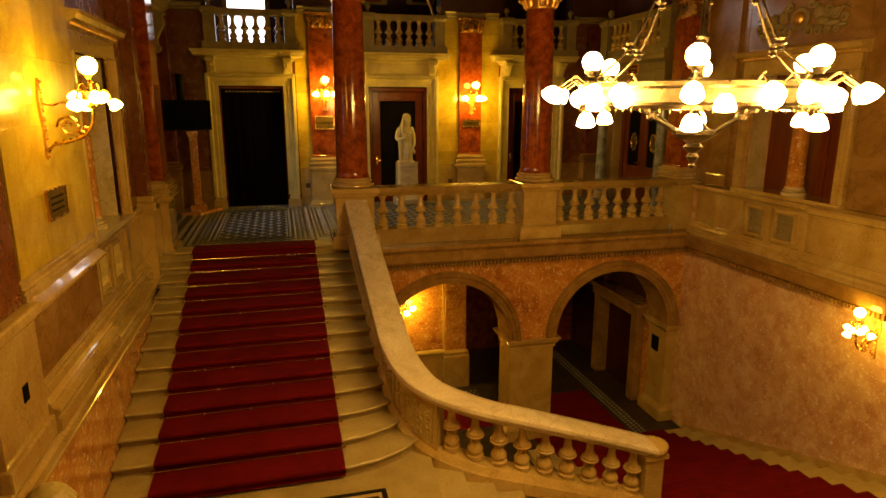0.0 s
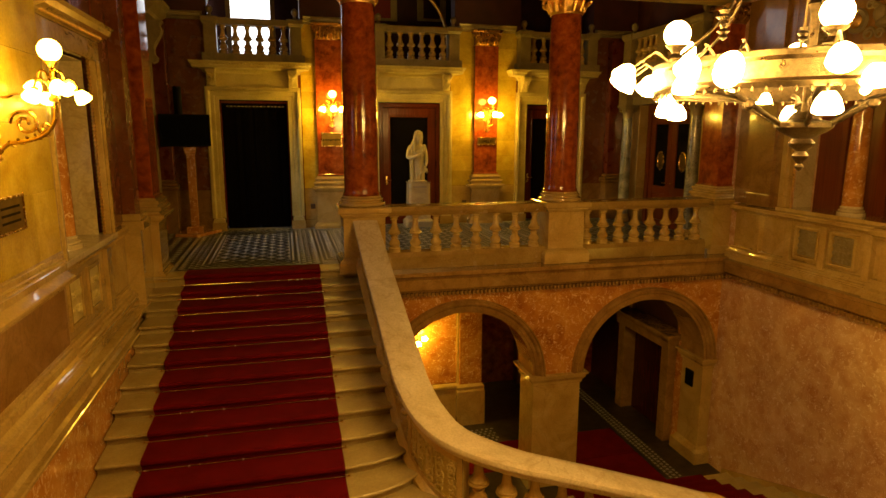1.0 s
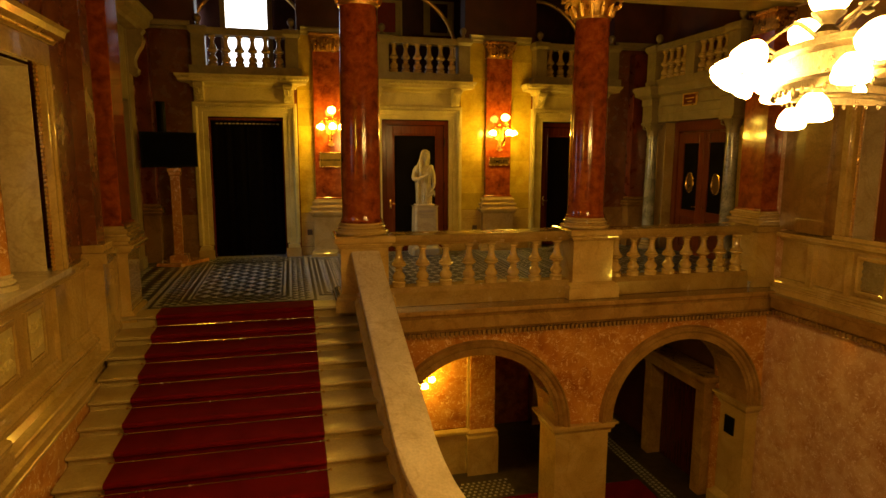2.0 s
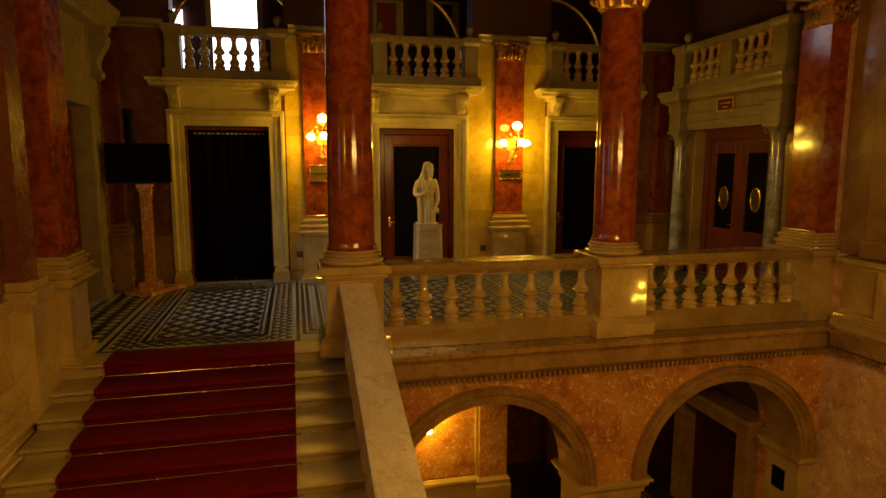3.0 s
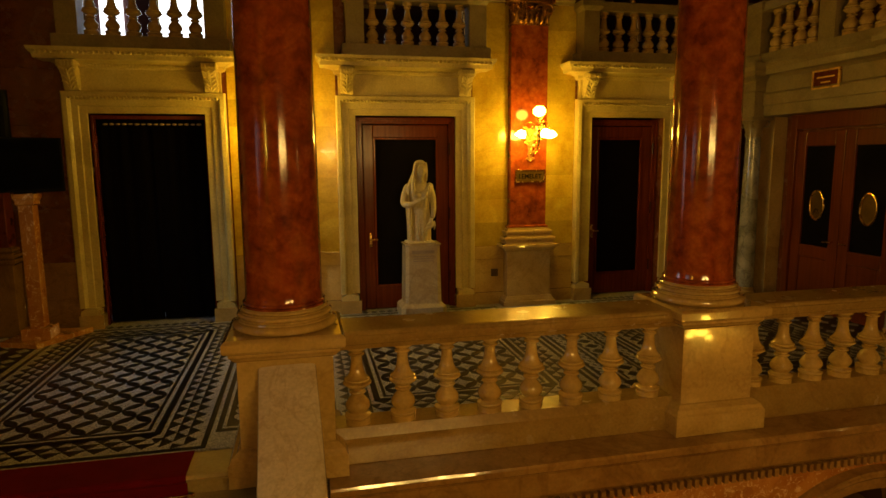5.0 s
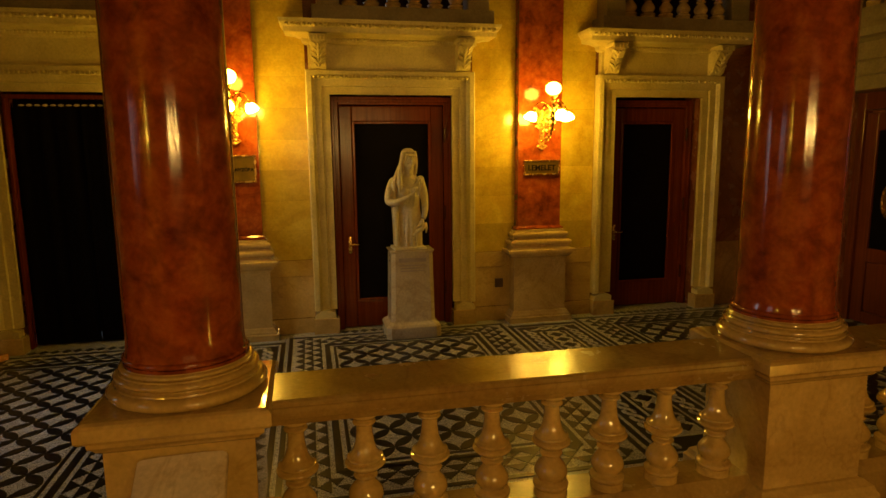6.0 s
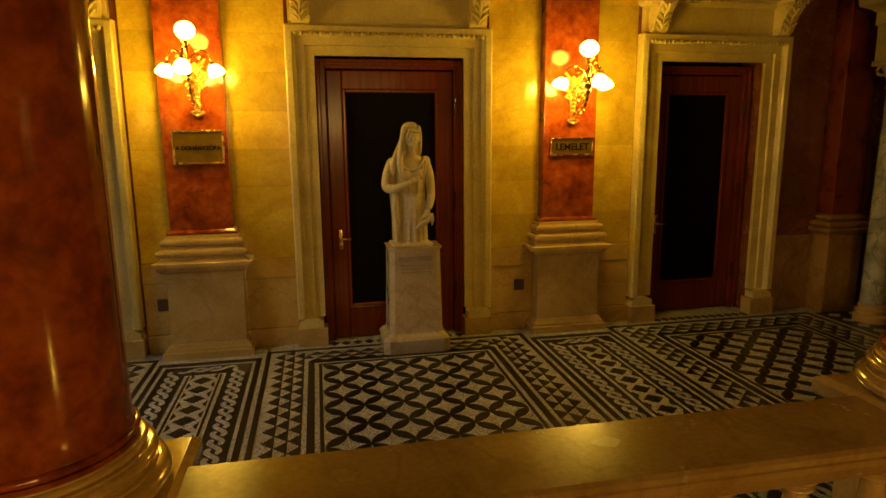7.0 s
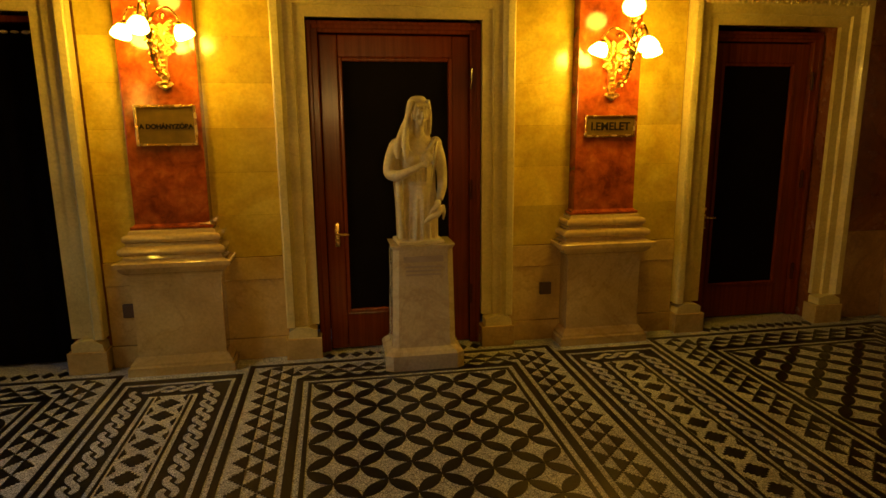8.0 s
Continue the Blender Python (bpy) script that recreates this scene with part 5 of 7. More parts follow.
    for k, w in enumerate((0.15, 0.08)):
        part("writing_bar", box(0.02, 0.029, -w, w, 3.425 - k * 0.07, 3.445 - k * 0.07), GILT, pl)
    d = thing("double_door", "wooden double door with oval windows", "")
    d.parent = t
    for s in (-1, 1):
        part("door_post", box(-0.5, -0.36, s * 0.94 - 0.06, s * 0.94 + 0.06, 0, 2.98, 0.01), WOOD_LIGHT, d)
        y0, y1 = (0.006, 0.88) if s > 0 else (-0.88, -0.006)
        wood_m = WOOD_LIGHT
        part("stile", box(-0.46, -0.4, y0, y0 + 0.17, 0.01, 2.72, 0.01), wood_m, d)
        part("stile", box(-0.46, -0.4, y1 - 0.17, y1, 0.01, 2.72, 0.01), wood_m, d)
        part("top_rail", box(-0.46, -0.4, y0 + 0.17, y1 - 0.17, 2.5, 2.72, 0.01), wood_m, d)
        part("lock_rail", box(-0.46, -0.4, y0 + 0.17, y1 - 0.17, 0.82, 1.0, 0.01), wood_m, d)
        part("lower_panel", box(-0.45, -0.415, y0 + 0.17, y1 - 0.17, 0.16, 0.82, 0.02), wood_m, d)
        part("bottom_rail", box(-0.46, -0.4, y0 + 0.17, y1 - 0.17, 0.01, 0.16, 0.01), wood_m, d)
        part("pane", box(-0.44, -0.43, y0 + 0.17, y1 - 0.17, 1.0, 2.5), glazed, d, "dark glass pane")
        yc = (y0 + y1) / 2
        oval = [(-0.415, yc + 0.13 * math.cos(a), 1.62 + 0.22 * math.sin(a)) for a in [i * math.pi / 12 for i in range(25)]]
        part("oval_rim", tube(oval, 0.014, 6), BRASS, d, "brass oval rim", True)
        disc = moved(lathe([(0, 0), (0.13, 0), (0.13, 0.006), (0, 0.006)], 24), Matrix.Translation((-0.43, yc, 1.62)) @ Matrix.Diagonal((1, 1, 22 / 13, 1)) @ pose(0, 0, 0, 0, 90, 0))
        part("oval_plate", disc, PLATE, d, "dull oval glass", True)
        part("door_handle", tube([(-0.4, s * 0.09, 1.1), (-0.34, s * 0.09, 1.1), (-0.33, s * 0.16, 1.1), (-0.33, s * 0.2, 1.09)], 0.012, 8), BRASS, d, "brass handle", True)
    part("door_head", box(-0.5, -0.36, -0.88, 0.88, 2.76, 2.98, 0.01), WOOD_LIGHT, d)
    return t


pr = portal("pale stone portal with green marble columns and balcony", PANE_DARK)
pr.matrix_basis = pose(8.82, 14.72, 0, 0, 0, 180)


def plain_portal():
    """Deep stone opening in the left gallery wall: reveal, face, scroll bracket, cornice, wooden door."""
    t = thing("side_portal", "deep cream stone portal with a wooden door", "portal", 0, 0, 0, "side portals")
    for a, b2, s in ((15.66, 16.02, 1), (12.72, 13.0, -1)):
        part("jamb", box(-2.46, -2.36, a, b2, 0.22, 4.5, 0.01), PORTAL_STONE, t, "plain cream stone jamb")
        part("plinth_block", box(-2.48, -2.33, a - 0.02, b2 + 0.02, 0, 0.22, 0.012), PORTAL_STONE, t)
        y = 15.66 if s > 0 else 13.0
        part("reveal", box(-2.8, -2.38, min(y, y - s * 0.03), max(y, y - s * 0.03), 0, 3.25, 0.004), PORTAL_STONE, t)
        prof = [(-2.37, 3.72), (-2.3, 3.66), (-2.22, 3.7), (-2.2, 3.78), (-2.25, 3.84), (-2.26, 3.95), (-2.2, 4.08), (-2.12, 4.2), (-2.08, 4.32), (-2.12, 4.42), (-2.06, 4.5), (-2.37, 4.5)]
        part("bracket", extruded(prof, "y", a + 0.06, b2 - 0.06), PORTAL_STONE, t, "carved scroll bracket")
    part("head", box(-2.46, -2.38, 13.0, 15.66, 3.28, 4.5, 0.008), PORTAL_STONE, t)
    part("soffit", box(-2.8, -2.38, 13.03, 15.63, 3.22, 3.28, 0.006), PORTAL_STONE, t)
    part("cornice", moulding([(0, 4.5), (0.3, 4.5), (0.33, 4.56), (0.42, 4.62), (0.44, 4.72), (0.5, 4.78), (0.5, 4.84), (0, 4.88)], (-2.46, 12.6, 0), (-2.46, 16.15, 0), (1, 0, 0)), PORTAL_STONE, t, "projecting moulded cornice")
    d = thing("glazed_door", "dark wooden door with a pale curtained pane", "")
    d.parent = t
    part("door_post", box(-2.78, -2.66, 15.56, 15.628, 0, 3.2, 0.01), WOOD, d)
    part("door_post", box(-2.78, -2.66, 13.04, 13.16, 0, 3.2, 0.01), WOOD, d)
    part("stile", box(-2.76, -2.7, 15.46, 15.555, 0.01, 3.2, 0.01), WOOD, d)
    part("stile", box(-2.76, -2.7, 13.16, 13.4, 0.01, 3.2, 0.01), WOOD, d)
    part("bottom_rail", box(-2.76, -2.7, 13.4, 15.46, 0.01, 0.95, 0.01), WOOD, d)
    part("top_rail", box(-2.76, -2.7, 13.4, 15.46, 3.0, 3.2, 0.01), WOOD, d)
    part("middle_stile", box(-2.76, -2.7, 14.25, 14.45, 0.95, 3.0, 0.01), WOOD, d)
    for a, b2 in ((13.4, 14.25), (14.45, 15.46)):
        part("pane", box(-2.74, -2.73, a, b2, 0.95, 3.0), DAY_GLASS, d, "pale curtained glass pane")
        bead = bmesh.new()
        for y in (a, b2 - 0.035):
            box(-2.73, -2.712, y, y + 0.035, 0.95, 3.0, 0.004, bead)
        for z in (0.95, 2.965):
            box(-2.73, -2.712, a + 0.035, b2 - 0.035, z, z + 0.035, 0.004, bead)
        part("glazing_bead", bead, PLINTH_STONE, d, "thin white glazing bead")
    return t


plain_portal()
# added sheet, coloured black for the shade behind the side door
setting("wall_behind_portal", box(-3.1, -2.9, 12.6, 16.8, 0, 3.4), DARK, "near-black sheet in place of the dark space")
# wall faces behind the portals, with dark pilaster strips beside them
for x0, x1 in ((9.3, 9.36),):
    setting("wall_facing_side", box(x0, x1, 12.7, 16.8, 0, 4.6), BROWN, "brown marble side wall of the gallery")
for x in (8.74, -2.38):
    tt = thing("corner_pilaster", "dark red corner pilaster on a stone base", "pilaster")
    # brown instead of cream puts the corner's dimness into the pedestal colour
    part("pedestal", box(x - 0.24, x + 0.24, 16.5, BACK, 0, 0.98, 0.01), DADO_STONE, tt)
    part("cap", ring_moulding([(-0.02, 0.98), (0.02, 0.98), (0.05, 1.01), (0.06, 1.04), (0.04, 1.06)] + round_edge(0.02, 1.06, 1.13, 0.03, 5) + [(0.0, 1.14), (0.01, 1.15)] + round_edge(-0.01, 1.15, 1.2, 0.02, 5) + [(-0.05, 1.22)], x - 0.24, x + 0.24, 16.5, BACK - 0.07), DADO_STONE, tt)
    part("shaft", box(x - 0.2, x + 0.2, 16.54, BACK, 1.21, 4.6, 0.01), DEEP_RED, tt)


# ---- upper gallery over the back wall ----
def upper_rail(c, half, n, label):
    t = thing("upper_balustrade", label, "balustrade", 0, 0, 0, "upper gallery balustrades")
    y0, y1 = 16.5, 16.78
    # rails and posts take the darkened stone for the weak light up here
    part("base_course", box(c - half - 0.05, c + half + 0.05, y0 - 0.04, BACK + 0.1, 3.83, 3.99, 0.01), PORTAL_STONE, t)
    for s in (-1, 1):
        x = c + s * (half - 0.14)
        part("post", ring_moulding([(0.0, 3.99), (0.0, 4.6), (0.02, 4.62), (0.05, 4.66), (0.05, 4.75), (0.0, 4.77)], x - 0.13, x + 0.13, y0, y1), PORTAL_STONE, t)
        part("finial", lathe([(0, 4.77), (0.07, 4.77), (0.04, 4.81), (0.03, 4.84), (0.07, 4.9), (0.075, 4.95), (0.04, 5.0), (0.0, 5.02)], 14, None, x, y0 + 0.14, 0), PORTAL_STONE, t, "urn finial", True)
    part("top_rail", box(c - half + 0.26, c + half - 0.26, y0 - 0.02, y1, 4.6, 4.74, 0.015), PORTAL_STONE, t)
    for k in range(n):
        x = c - half + 0.27 + (2 * half - 0.54) * (k + 0.5) / n
        baluster(t, pose(x, y0 + 0.13, 3.99) @ Matrix.Diagonal((0.9, 0.9, 0.61 / 0.65, 1)))
    return t


upper_rail(-0.32, 1.05, 6, "cream stone balustrade of the upper gallery, daylight behind")
upper_rail(3.4, 1.05, 6, "cream stone balustrade of the upper gallery")
upper_rail(7.05, 1.05, 6, "cream stone balustrade of the upper gallery")
for a, b in ((-2.5, -1.4), (0.78, 2.3), (4.5, 5.95), (8.15, 9.4)):
    # cornice colour dimmed as well, in place of weaker light
    setting("trim_wall_cornice", moulding([(0, 4.72), (0.05, 4.72), (0.06, 4.76), (0.12, 4.78), (0.13, 4.84), (0.16, 4.87), (0, 4.9)], (a, BACK, 0), (b, BACK, 0), (0, -1, 0)), PORTAL_STONE, "moulded cornice of the back wall")

w = thing("window_1", "tall bright arched window of the upper gallery", "window", 0, 0, 0, "", "structure")
arch = [(-1.14, 4.35), (-0.01, 4.35)] + [(-0.575 + 0.565 * math.cos(a), 6.6 + 0.565 * math.sin(a)) for a in [i * math.pi / 14 for i in range(15)]]
part("pane", extruded(arch, "y", 21.9, 21.94), DAY, w, "bright daylight behind white curtain")
fr = bmesh.new()
for x0, x1, z0, z1 in ((-1.28, -1.14, 3.9, 6.6), (-0.01, 0.13, 3.9, 6.6), (-1.14, -0.01, 4.25, 4.35)):
    box(x0, x1, 21.84, 21.96, z0, z1, 0, fr)
part("window_frame", fr, CREAM_MATT, w)
w2 = thing("window_4", "narrow bright side window of the upper gallery", "window", 0, 0, 0, "", "structure")
part("pane", box(-2.3, -1.85, 21.9, 21.94, 4.4, 6.2), DAY, w2, "bright daylight behind white curtain")
part("window_sill", box(-2.4, -1.75, 21.8, 21.98, 4.3, 4.4), CREAM_MATT, w2)
for x, z, red in ((3.42, 6.25, True), (5.02, 6.3, False)):
    p = thing("framed_picture", "red poster in a pale frame" if red else "dark picture in a pale frame", "picture", x, 21.98, z)
    part("backing", box(-0.46, 0.46, -0.03, 0.0, -0.5, 0.5), CREAM_MATT, p)
    part("print", box(-0.27, 0.27, -0.04, -0.03, -0.42, 0.42), plain("poster_red", (0.3, 0.02, 0.015), 0.5) if red else DARK_RED, p, "red printed sheet" if red else "dark printed sheet")
    for s in (-1, 1):
        part("frame_side", box(s * 0.43 - 0.04, s * 0.43 + 0.04, -0.06, 0, -0.5, 0.5, 0.01), CREAM_MATT, p)
for c in (-0.32, 3.4, 7.05):
    ring = [(c + 1.45 * math.cos(a), 19.2, 4.7 + 1.6 * math.sin(a)) for a in [i * math.pi / 24 for i in range(25)]]
    tagged(link_mesh("trim_upper_arch", tube(ring, 0.05, 8), GILT, None, True), "gilt arch rib of the upper gallery", "", "", "structure")


# ---- lower foyer seen through the arches ----
lw = thing("foyer_wall", "yellow marble wall of the lower foyer with stone base", "wall facing", 0, 0, 0, "", "structure")
part("wall_core", box(0.5, 4.35, 15.06, 15.4, LOW, -0.6), BROWN, lw)
for r in range(5):
    for k in range(4):
        a = 0.7 + k * 0.9
        link_mesh("slab", box(a + 0.0003, a + 0.8997, 15.02, 15.06, -3.6 + r * 0.6, -3.0005 + r * 0.6, 0.0005), ORANGE, lw)
part("dado", box(0.5, 4.35, 14.98, 15.06, LOW, -3.75, 0.005), CREAM, lw, "cream stone dado")
part("dado_cap", moulding([(0, 0), (0.05, 0), (0.09, 0.05), (0.09, 0.1), (0.04, 0.15), (0, 0.15)], (0.5, 14.99, -3.75), (4.35, 14.99, -3.75), (0, -1, 0)), CREAM, lw)
part("corner_pilaster", box(4.05, 4.6, 14.9, 15.4, LOW, -0.6, 0.01), ORANGE, lw, "orange marble corner pilaster")
part("corner_bead", box(3.99, 4.05, 14.94, 15.1, LOW, -0.6, 0.012), CREAM, lw, "thin cream corner bead")
part("pilaster_base", ring_moulding([(0.07, LOW), (0.07, -3.8), (0.05, -3.75), (0.06, -3.68), (0.0, -3.62)], 4.05, 4.6, 14.9, 15.4), CREAM, lw)
part("side_wall", box(4.45, 4.6, 15.4, 18.2, LOW, -0.6), RED, lw)
blk = thing("foyer_steps", "short flight of cream stone steps in the foyer", "steps")
for k in range(2):
    part("step", box(2.3, 3.3 - 0.36 * k, 14.0 + 0.2 * k, 14.95, LOW + 0.14 * k, LOW + 0.14 * (k + 1), 0.012), STEP_STONE, blk)
rug = box(3.2, 7.5, 12.7, 13.85, LOW, LOW + 0.014, 0.004)
tagged(link_mesh("foyer_carpet", rug, CARPET), "dark red carpet on the foyer floor", "carpet")
rug = box(5.3, 7.5, 11.3, 12.69, LOW, LOW + 0.014, 0.004)
tagged(link_mesh("foyer_carpet", rug, CARPET), "dark red carpet at the stair foot", "carpet")
# dark doorway on the right of the foyer
fd = thing("foyer_portal", "stone framed dark doorway in the lower foyer", "portal")
# frame stone browned in colour to stand for the dim foyer light
for y in (13.15, 15.0):
    part("jamb", box(8.35, 8.75, y - 0.14, y + 0.14, LOW, -2.45, 0.012), LEDGE_STONE, fd)
part("lintel", box(8.3, 8.75, 12.95, 15.2, -2.45, -2.2, 0.02), LEDGE_STONE, fd)
part("cornice", box(8.2, 8.75, 12.85, 15.3, -2.2, -2.08, 0.03), LEDGE_STONE, fd)
ring = [[(8.72 - p, 14.07 + (0.95 + r) * math.cos(a), -2.08 + (0.95 + r) * math.sin(a)) for p, r in ((0, 0), (0.1, 0), (0.12, 0.12), (0, 0.12))] for a in [i * math.pi / 20 for i in range(21)]]
part("arch_rib", loft(ring), LEDGE_STONE, fd)
part("door_leaf", box(8.66, 8.74, 13.29, 14.86, LOW, -2.45, 0.01), DARK_WOOD, fd, "dark mahogany door leaf")
part("wall_pier", box(8.55, 8.8, 12.72, 13.01, LOW, -0.6, 0.005), ORANGE, fd)
part("wall_upper", box(8.74, 8.95, 12.72, 18.2, LOW, -0.6), DARK_RED, fd)
fp = thing("foyer_pilaster", "brown marble pilasters of the lower foyer", "pilaster")
for x in (6.3, 7.4):
    part("pilaster_strip", box(x, x + 0.35, 16.9, 17.3, LOW, -0.7, 0.01), LEDGE_STONE, fp)
part("back_panel", box(4.6, 8.75, 17.2, 17.4, LOW, -0.6), RED, fp)
mos = bmesh.new()
for i in range(46):
    for j, (xa, w) in enumerate(((7.62, 0.05), (7.72, 0.07), (7.84, 0.05))):
        y = 11.4 + i * 0.11 + (0.05 if j == 1 else 0)
        box(xa, xa + w, y, y + 0.06, LOW, LOW + 0.004, 0, mos)
for i in range(9):
    for j in range(6):
        x, y = 3.7 + i * 0.12 + (0.06 if j % 2 else 0), 13.95 + j * 0.11
        box(x, x + 0.055, y, y + 0.055, LOW, LOW + 0.004, 0, mos)
setting("floor_inlay", mos, MOSAIC_WHITE, "white mosaic inlay of the foyer floor")
sign = thing("wall_sign", "small black sign on the foyer pier", "sign")
part("plate", box(8.47, 8.5, 12.3, 12.55, -3.05, -2.7, 0.004), BLACK, sign)


# ---- lamps ----
def tulip(r=0.075):
    """A flared glass shade that opens downwards, its neck at the origin."""
    return lathe([(0.0, 0.0), (r * 0.4, 0.0), (r * 0.62, -r * 0.22), (r * 0.86, -r * 0.6), (r * 0.98, -r * 1.0), (r * 1.06, -r * 1.35), (r * 0.95, -r * 1.55), (r * 0.6, -r * 1.68), (0.0, -r * 1.72)], 16)


def ball(r):
    return lathe([(r * math.sin(a), -r * math.cos(a)) if 0 < i < 10 else (0.0, -r * math.cos(a)) for i, a in enumerate([k * math.pi / 10 for k in range(11)])], 18)


TULIP = {}


def shade(parent, m, r, mat, kind):
    key = (kind, r, mat.name)
    if key not in TULIP:
        ob = part("glass_shade" if kind == "tulip" else "glass_globe", tulip(r) if kind == "tulip" else ball(r), mat, parent, "lit opal glass shade" if kind == "tulip" else "lit opal glass globe", True)
        ob.matrix_basis = m
        TULIP[key] = ob
        return ob
    ob = again("glass_shade" if kind == "tulip" else "glass_globe", TULIP[key], parent, m)
    return tagged(ob, "lit opal glass shade" if kind == "tulip" else "lit opal glass globe")


def scroll(cx, cz, r, turns=1.6, start=0.0, y=0.0, s=1, n=26):
    return [(cx + s * r * (1 - 0.8 * i / n) * math.cos(start + turns * 2 * math.pi * i / n), y, cz + r * (1 - 0.8 * i / n) * math.sin(start + turns * 2 * math.pi * i / n)) for i in range(n + 1)]


def small_sconce(label):
    """Bracket lamp on a wall at y = 0, facing -y; three shades round a stem that carries a globe. z = 0 at the foot of the bracket."""
    t = thing("wall_sconce", label, "wall lamp", 0, 0, 0, "wall sconces")
    out = -0.33
    plate = extruded([(0, -0.02), (0.03, 0.015), (0.018, 0.05), (0.034, 0.09), (0.022, 0.14), (0.03, 0.22), (0.05, 0.3), (0.07, 0.37), (0.06, 0.43), (0.03, 0.47), (0, 0.5), (-0.03, 0.47), (-0.06, 0.43), (-0.07, 0.37), (-0.05, 0.3), (-0.03, 0.22), (-0.022, 0.14), (-0.034, 0.09), (-0.018, 0.05), (-0.03, 0.015)], "y", -0.02, 0)
    for k in range(9):
        lathe([(0, -0.022), (0.02, -0.01), (0.022, 0), (0.014, 0.015), (0, 0.024)], 8, plate, 0.0, -0.026, 0.0 + 0.042 * k)
    for s in (-1, 1):
        tube(scroll(s * 0.06, 0.36, 0.05, 1.5, 0, -0.03, s), 0.011, 6, plate)
        tube(scroll(s * 0.045, 0.27, 0.034, 1.3, 0, -0.03, s), 0.009, 6, plate)
        tube(scroll(s * 0.03, 0.02, 0.024, 1.2, 0, -0.025, s), 0.008, 6, plate)
        for k in range(4):
            tube([(s * 0.02, -0.02, 0.4 + 0.02 * k), (s * (0.05 + 0.012 * k), -0.04, 0.43 + 0.03 * k), (s * (0.07 + 0.01 * k), -0.03, 0.42 + 0.035 * k)], [0.014, 0.016, 0.004], 6, plate)
    part("backplate", plate, GILT, t, "gilt bronze backplate with scrolls", True)
    arm = tube(spline([(0, -0.02, 0.12), (0, -0.1, 0.1), (0, -0.22, 0.14), (0, -0.3, 0.22), (0, out, 0.33), (0, out, 0.62)], 6), [0.012] * 31, 8)
    tube(spline([(0, -0.02, 0.36), (0, -0.1, 0.39), (0, -0.2, 0.35), (0, -0.3, 0.36), (0, out, 0.42)], 5), 0.01, 8, arm)
    tube([(0, -0.17 + 0.07 * (1 - 0.8 * i / 24) * math.cos(0.42 * i), 0.25 + 0.07 * (1 - 0.8 * i / 24) * math.sin(0.42 * i)) for i in range(25)], 0.01, 6, arm)
    tube([(0, -0.25 + 0.04 * (1 - 0.8 * i / 18) * math.cos(-0.5 * i), 0.29 + 0.04 * (1 - 0.8 * i / 18) * math.sin(-0.5 * i)) for i in range(19)], 0.008, 6, arm)
    for k in range(5):
        for s in (-1, 1):
            tube([(0, -0.06 - 0.055 * k, 0.11 + 0.014 * k * k * 0.6), (s * 0.02, -0.07 - 0.055 * k, 0.09 + 0.014 * k * k * 0.6), (s * 0.03, -0.09 - 0.055 * k, 0.1 + 0.014 * k * k * 0.6)], [0.011, 0.013, 0.003], 5, arm)
    lathe([(0, -0.09), (0.012, -0.08), (0.024, -0.05), (0.014, -0.03), (0.032, 0.0), (0.038, 0.03), (0.02, 0.055), (0.03, 0.075), (0.016, 0.1), (0.026, 0.12), (0, 0.14)], 12, arm, 0, out, 0.36)
    lathe([(0, 0), (0.015, 0.0), (0.025, 0.01), (0.014, 0.03), (0.04, 0.06), (0.052, 0.07), (0, 0.07)], 12, arm, 0, out, 0.57)
    part("stem", arm, BRASS, t, "scrolled brass bracket and stem", True)
    for dx, dy in ((-0.17, 0.09), (0.0, -0.2), (0.17, 0.09)):
        a = tube(spline([(0, out, 0.42), (dx * 0.25, out + dy * 0.25, 0.53), (dx * 0.7, out + dy * 0.7, 0.57), (dx, out + dy, 0.51), (dx * 1.04, out + dy * 1.04, 0.455)], 5), 0.008, 6)
        tube([(dx * (0.45 + 0.13 * (1 - 0.8 * i / 16) * math.cos(0.5 * i)), out + dy * (0.45 + 0.13 * (1 - 0.8 * i / 16) * math.cos(0.5 * i)), 0.505 + 0.03 * (1 - 0.8 * i / 16) * math.sin(0.5 * i)) for i in range(17)], 0.006, 5, a)
        part("arm", a, BRASS, t, "curved brass arm", True)
        part("shade_cup", lathe([(0, 0), (0.03, 0), (0.034, 0.012), (0.018, 0.03), (0, 0.03)], 10, None, dx * 1.04, out + dy * 1.04, 0.445), BRASS, t, "", True)
        tilt = Matrix.Rotation(radians(-26), 4, Vector((-dy, dx, 0)))
        shade(t, Matrix.Translation((dx * 1.04, out + dy * 1.04, 0.45)) @ tilt, 0.066, GLOBE, "tulip")
    shade(t, pose(0, out, 0.73), 0.08, GLOBE_TOP, "ball")
    return t


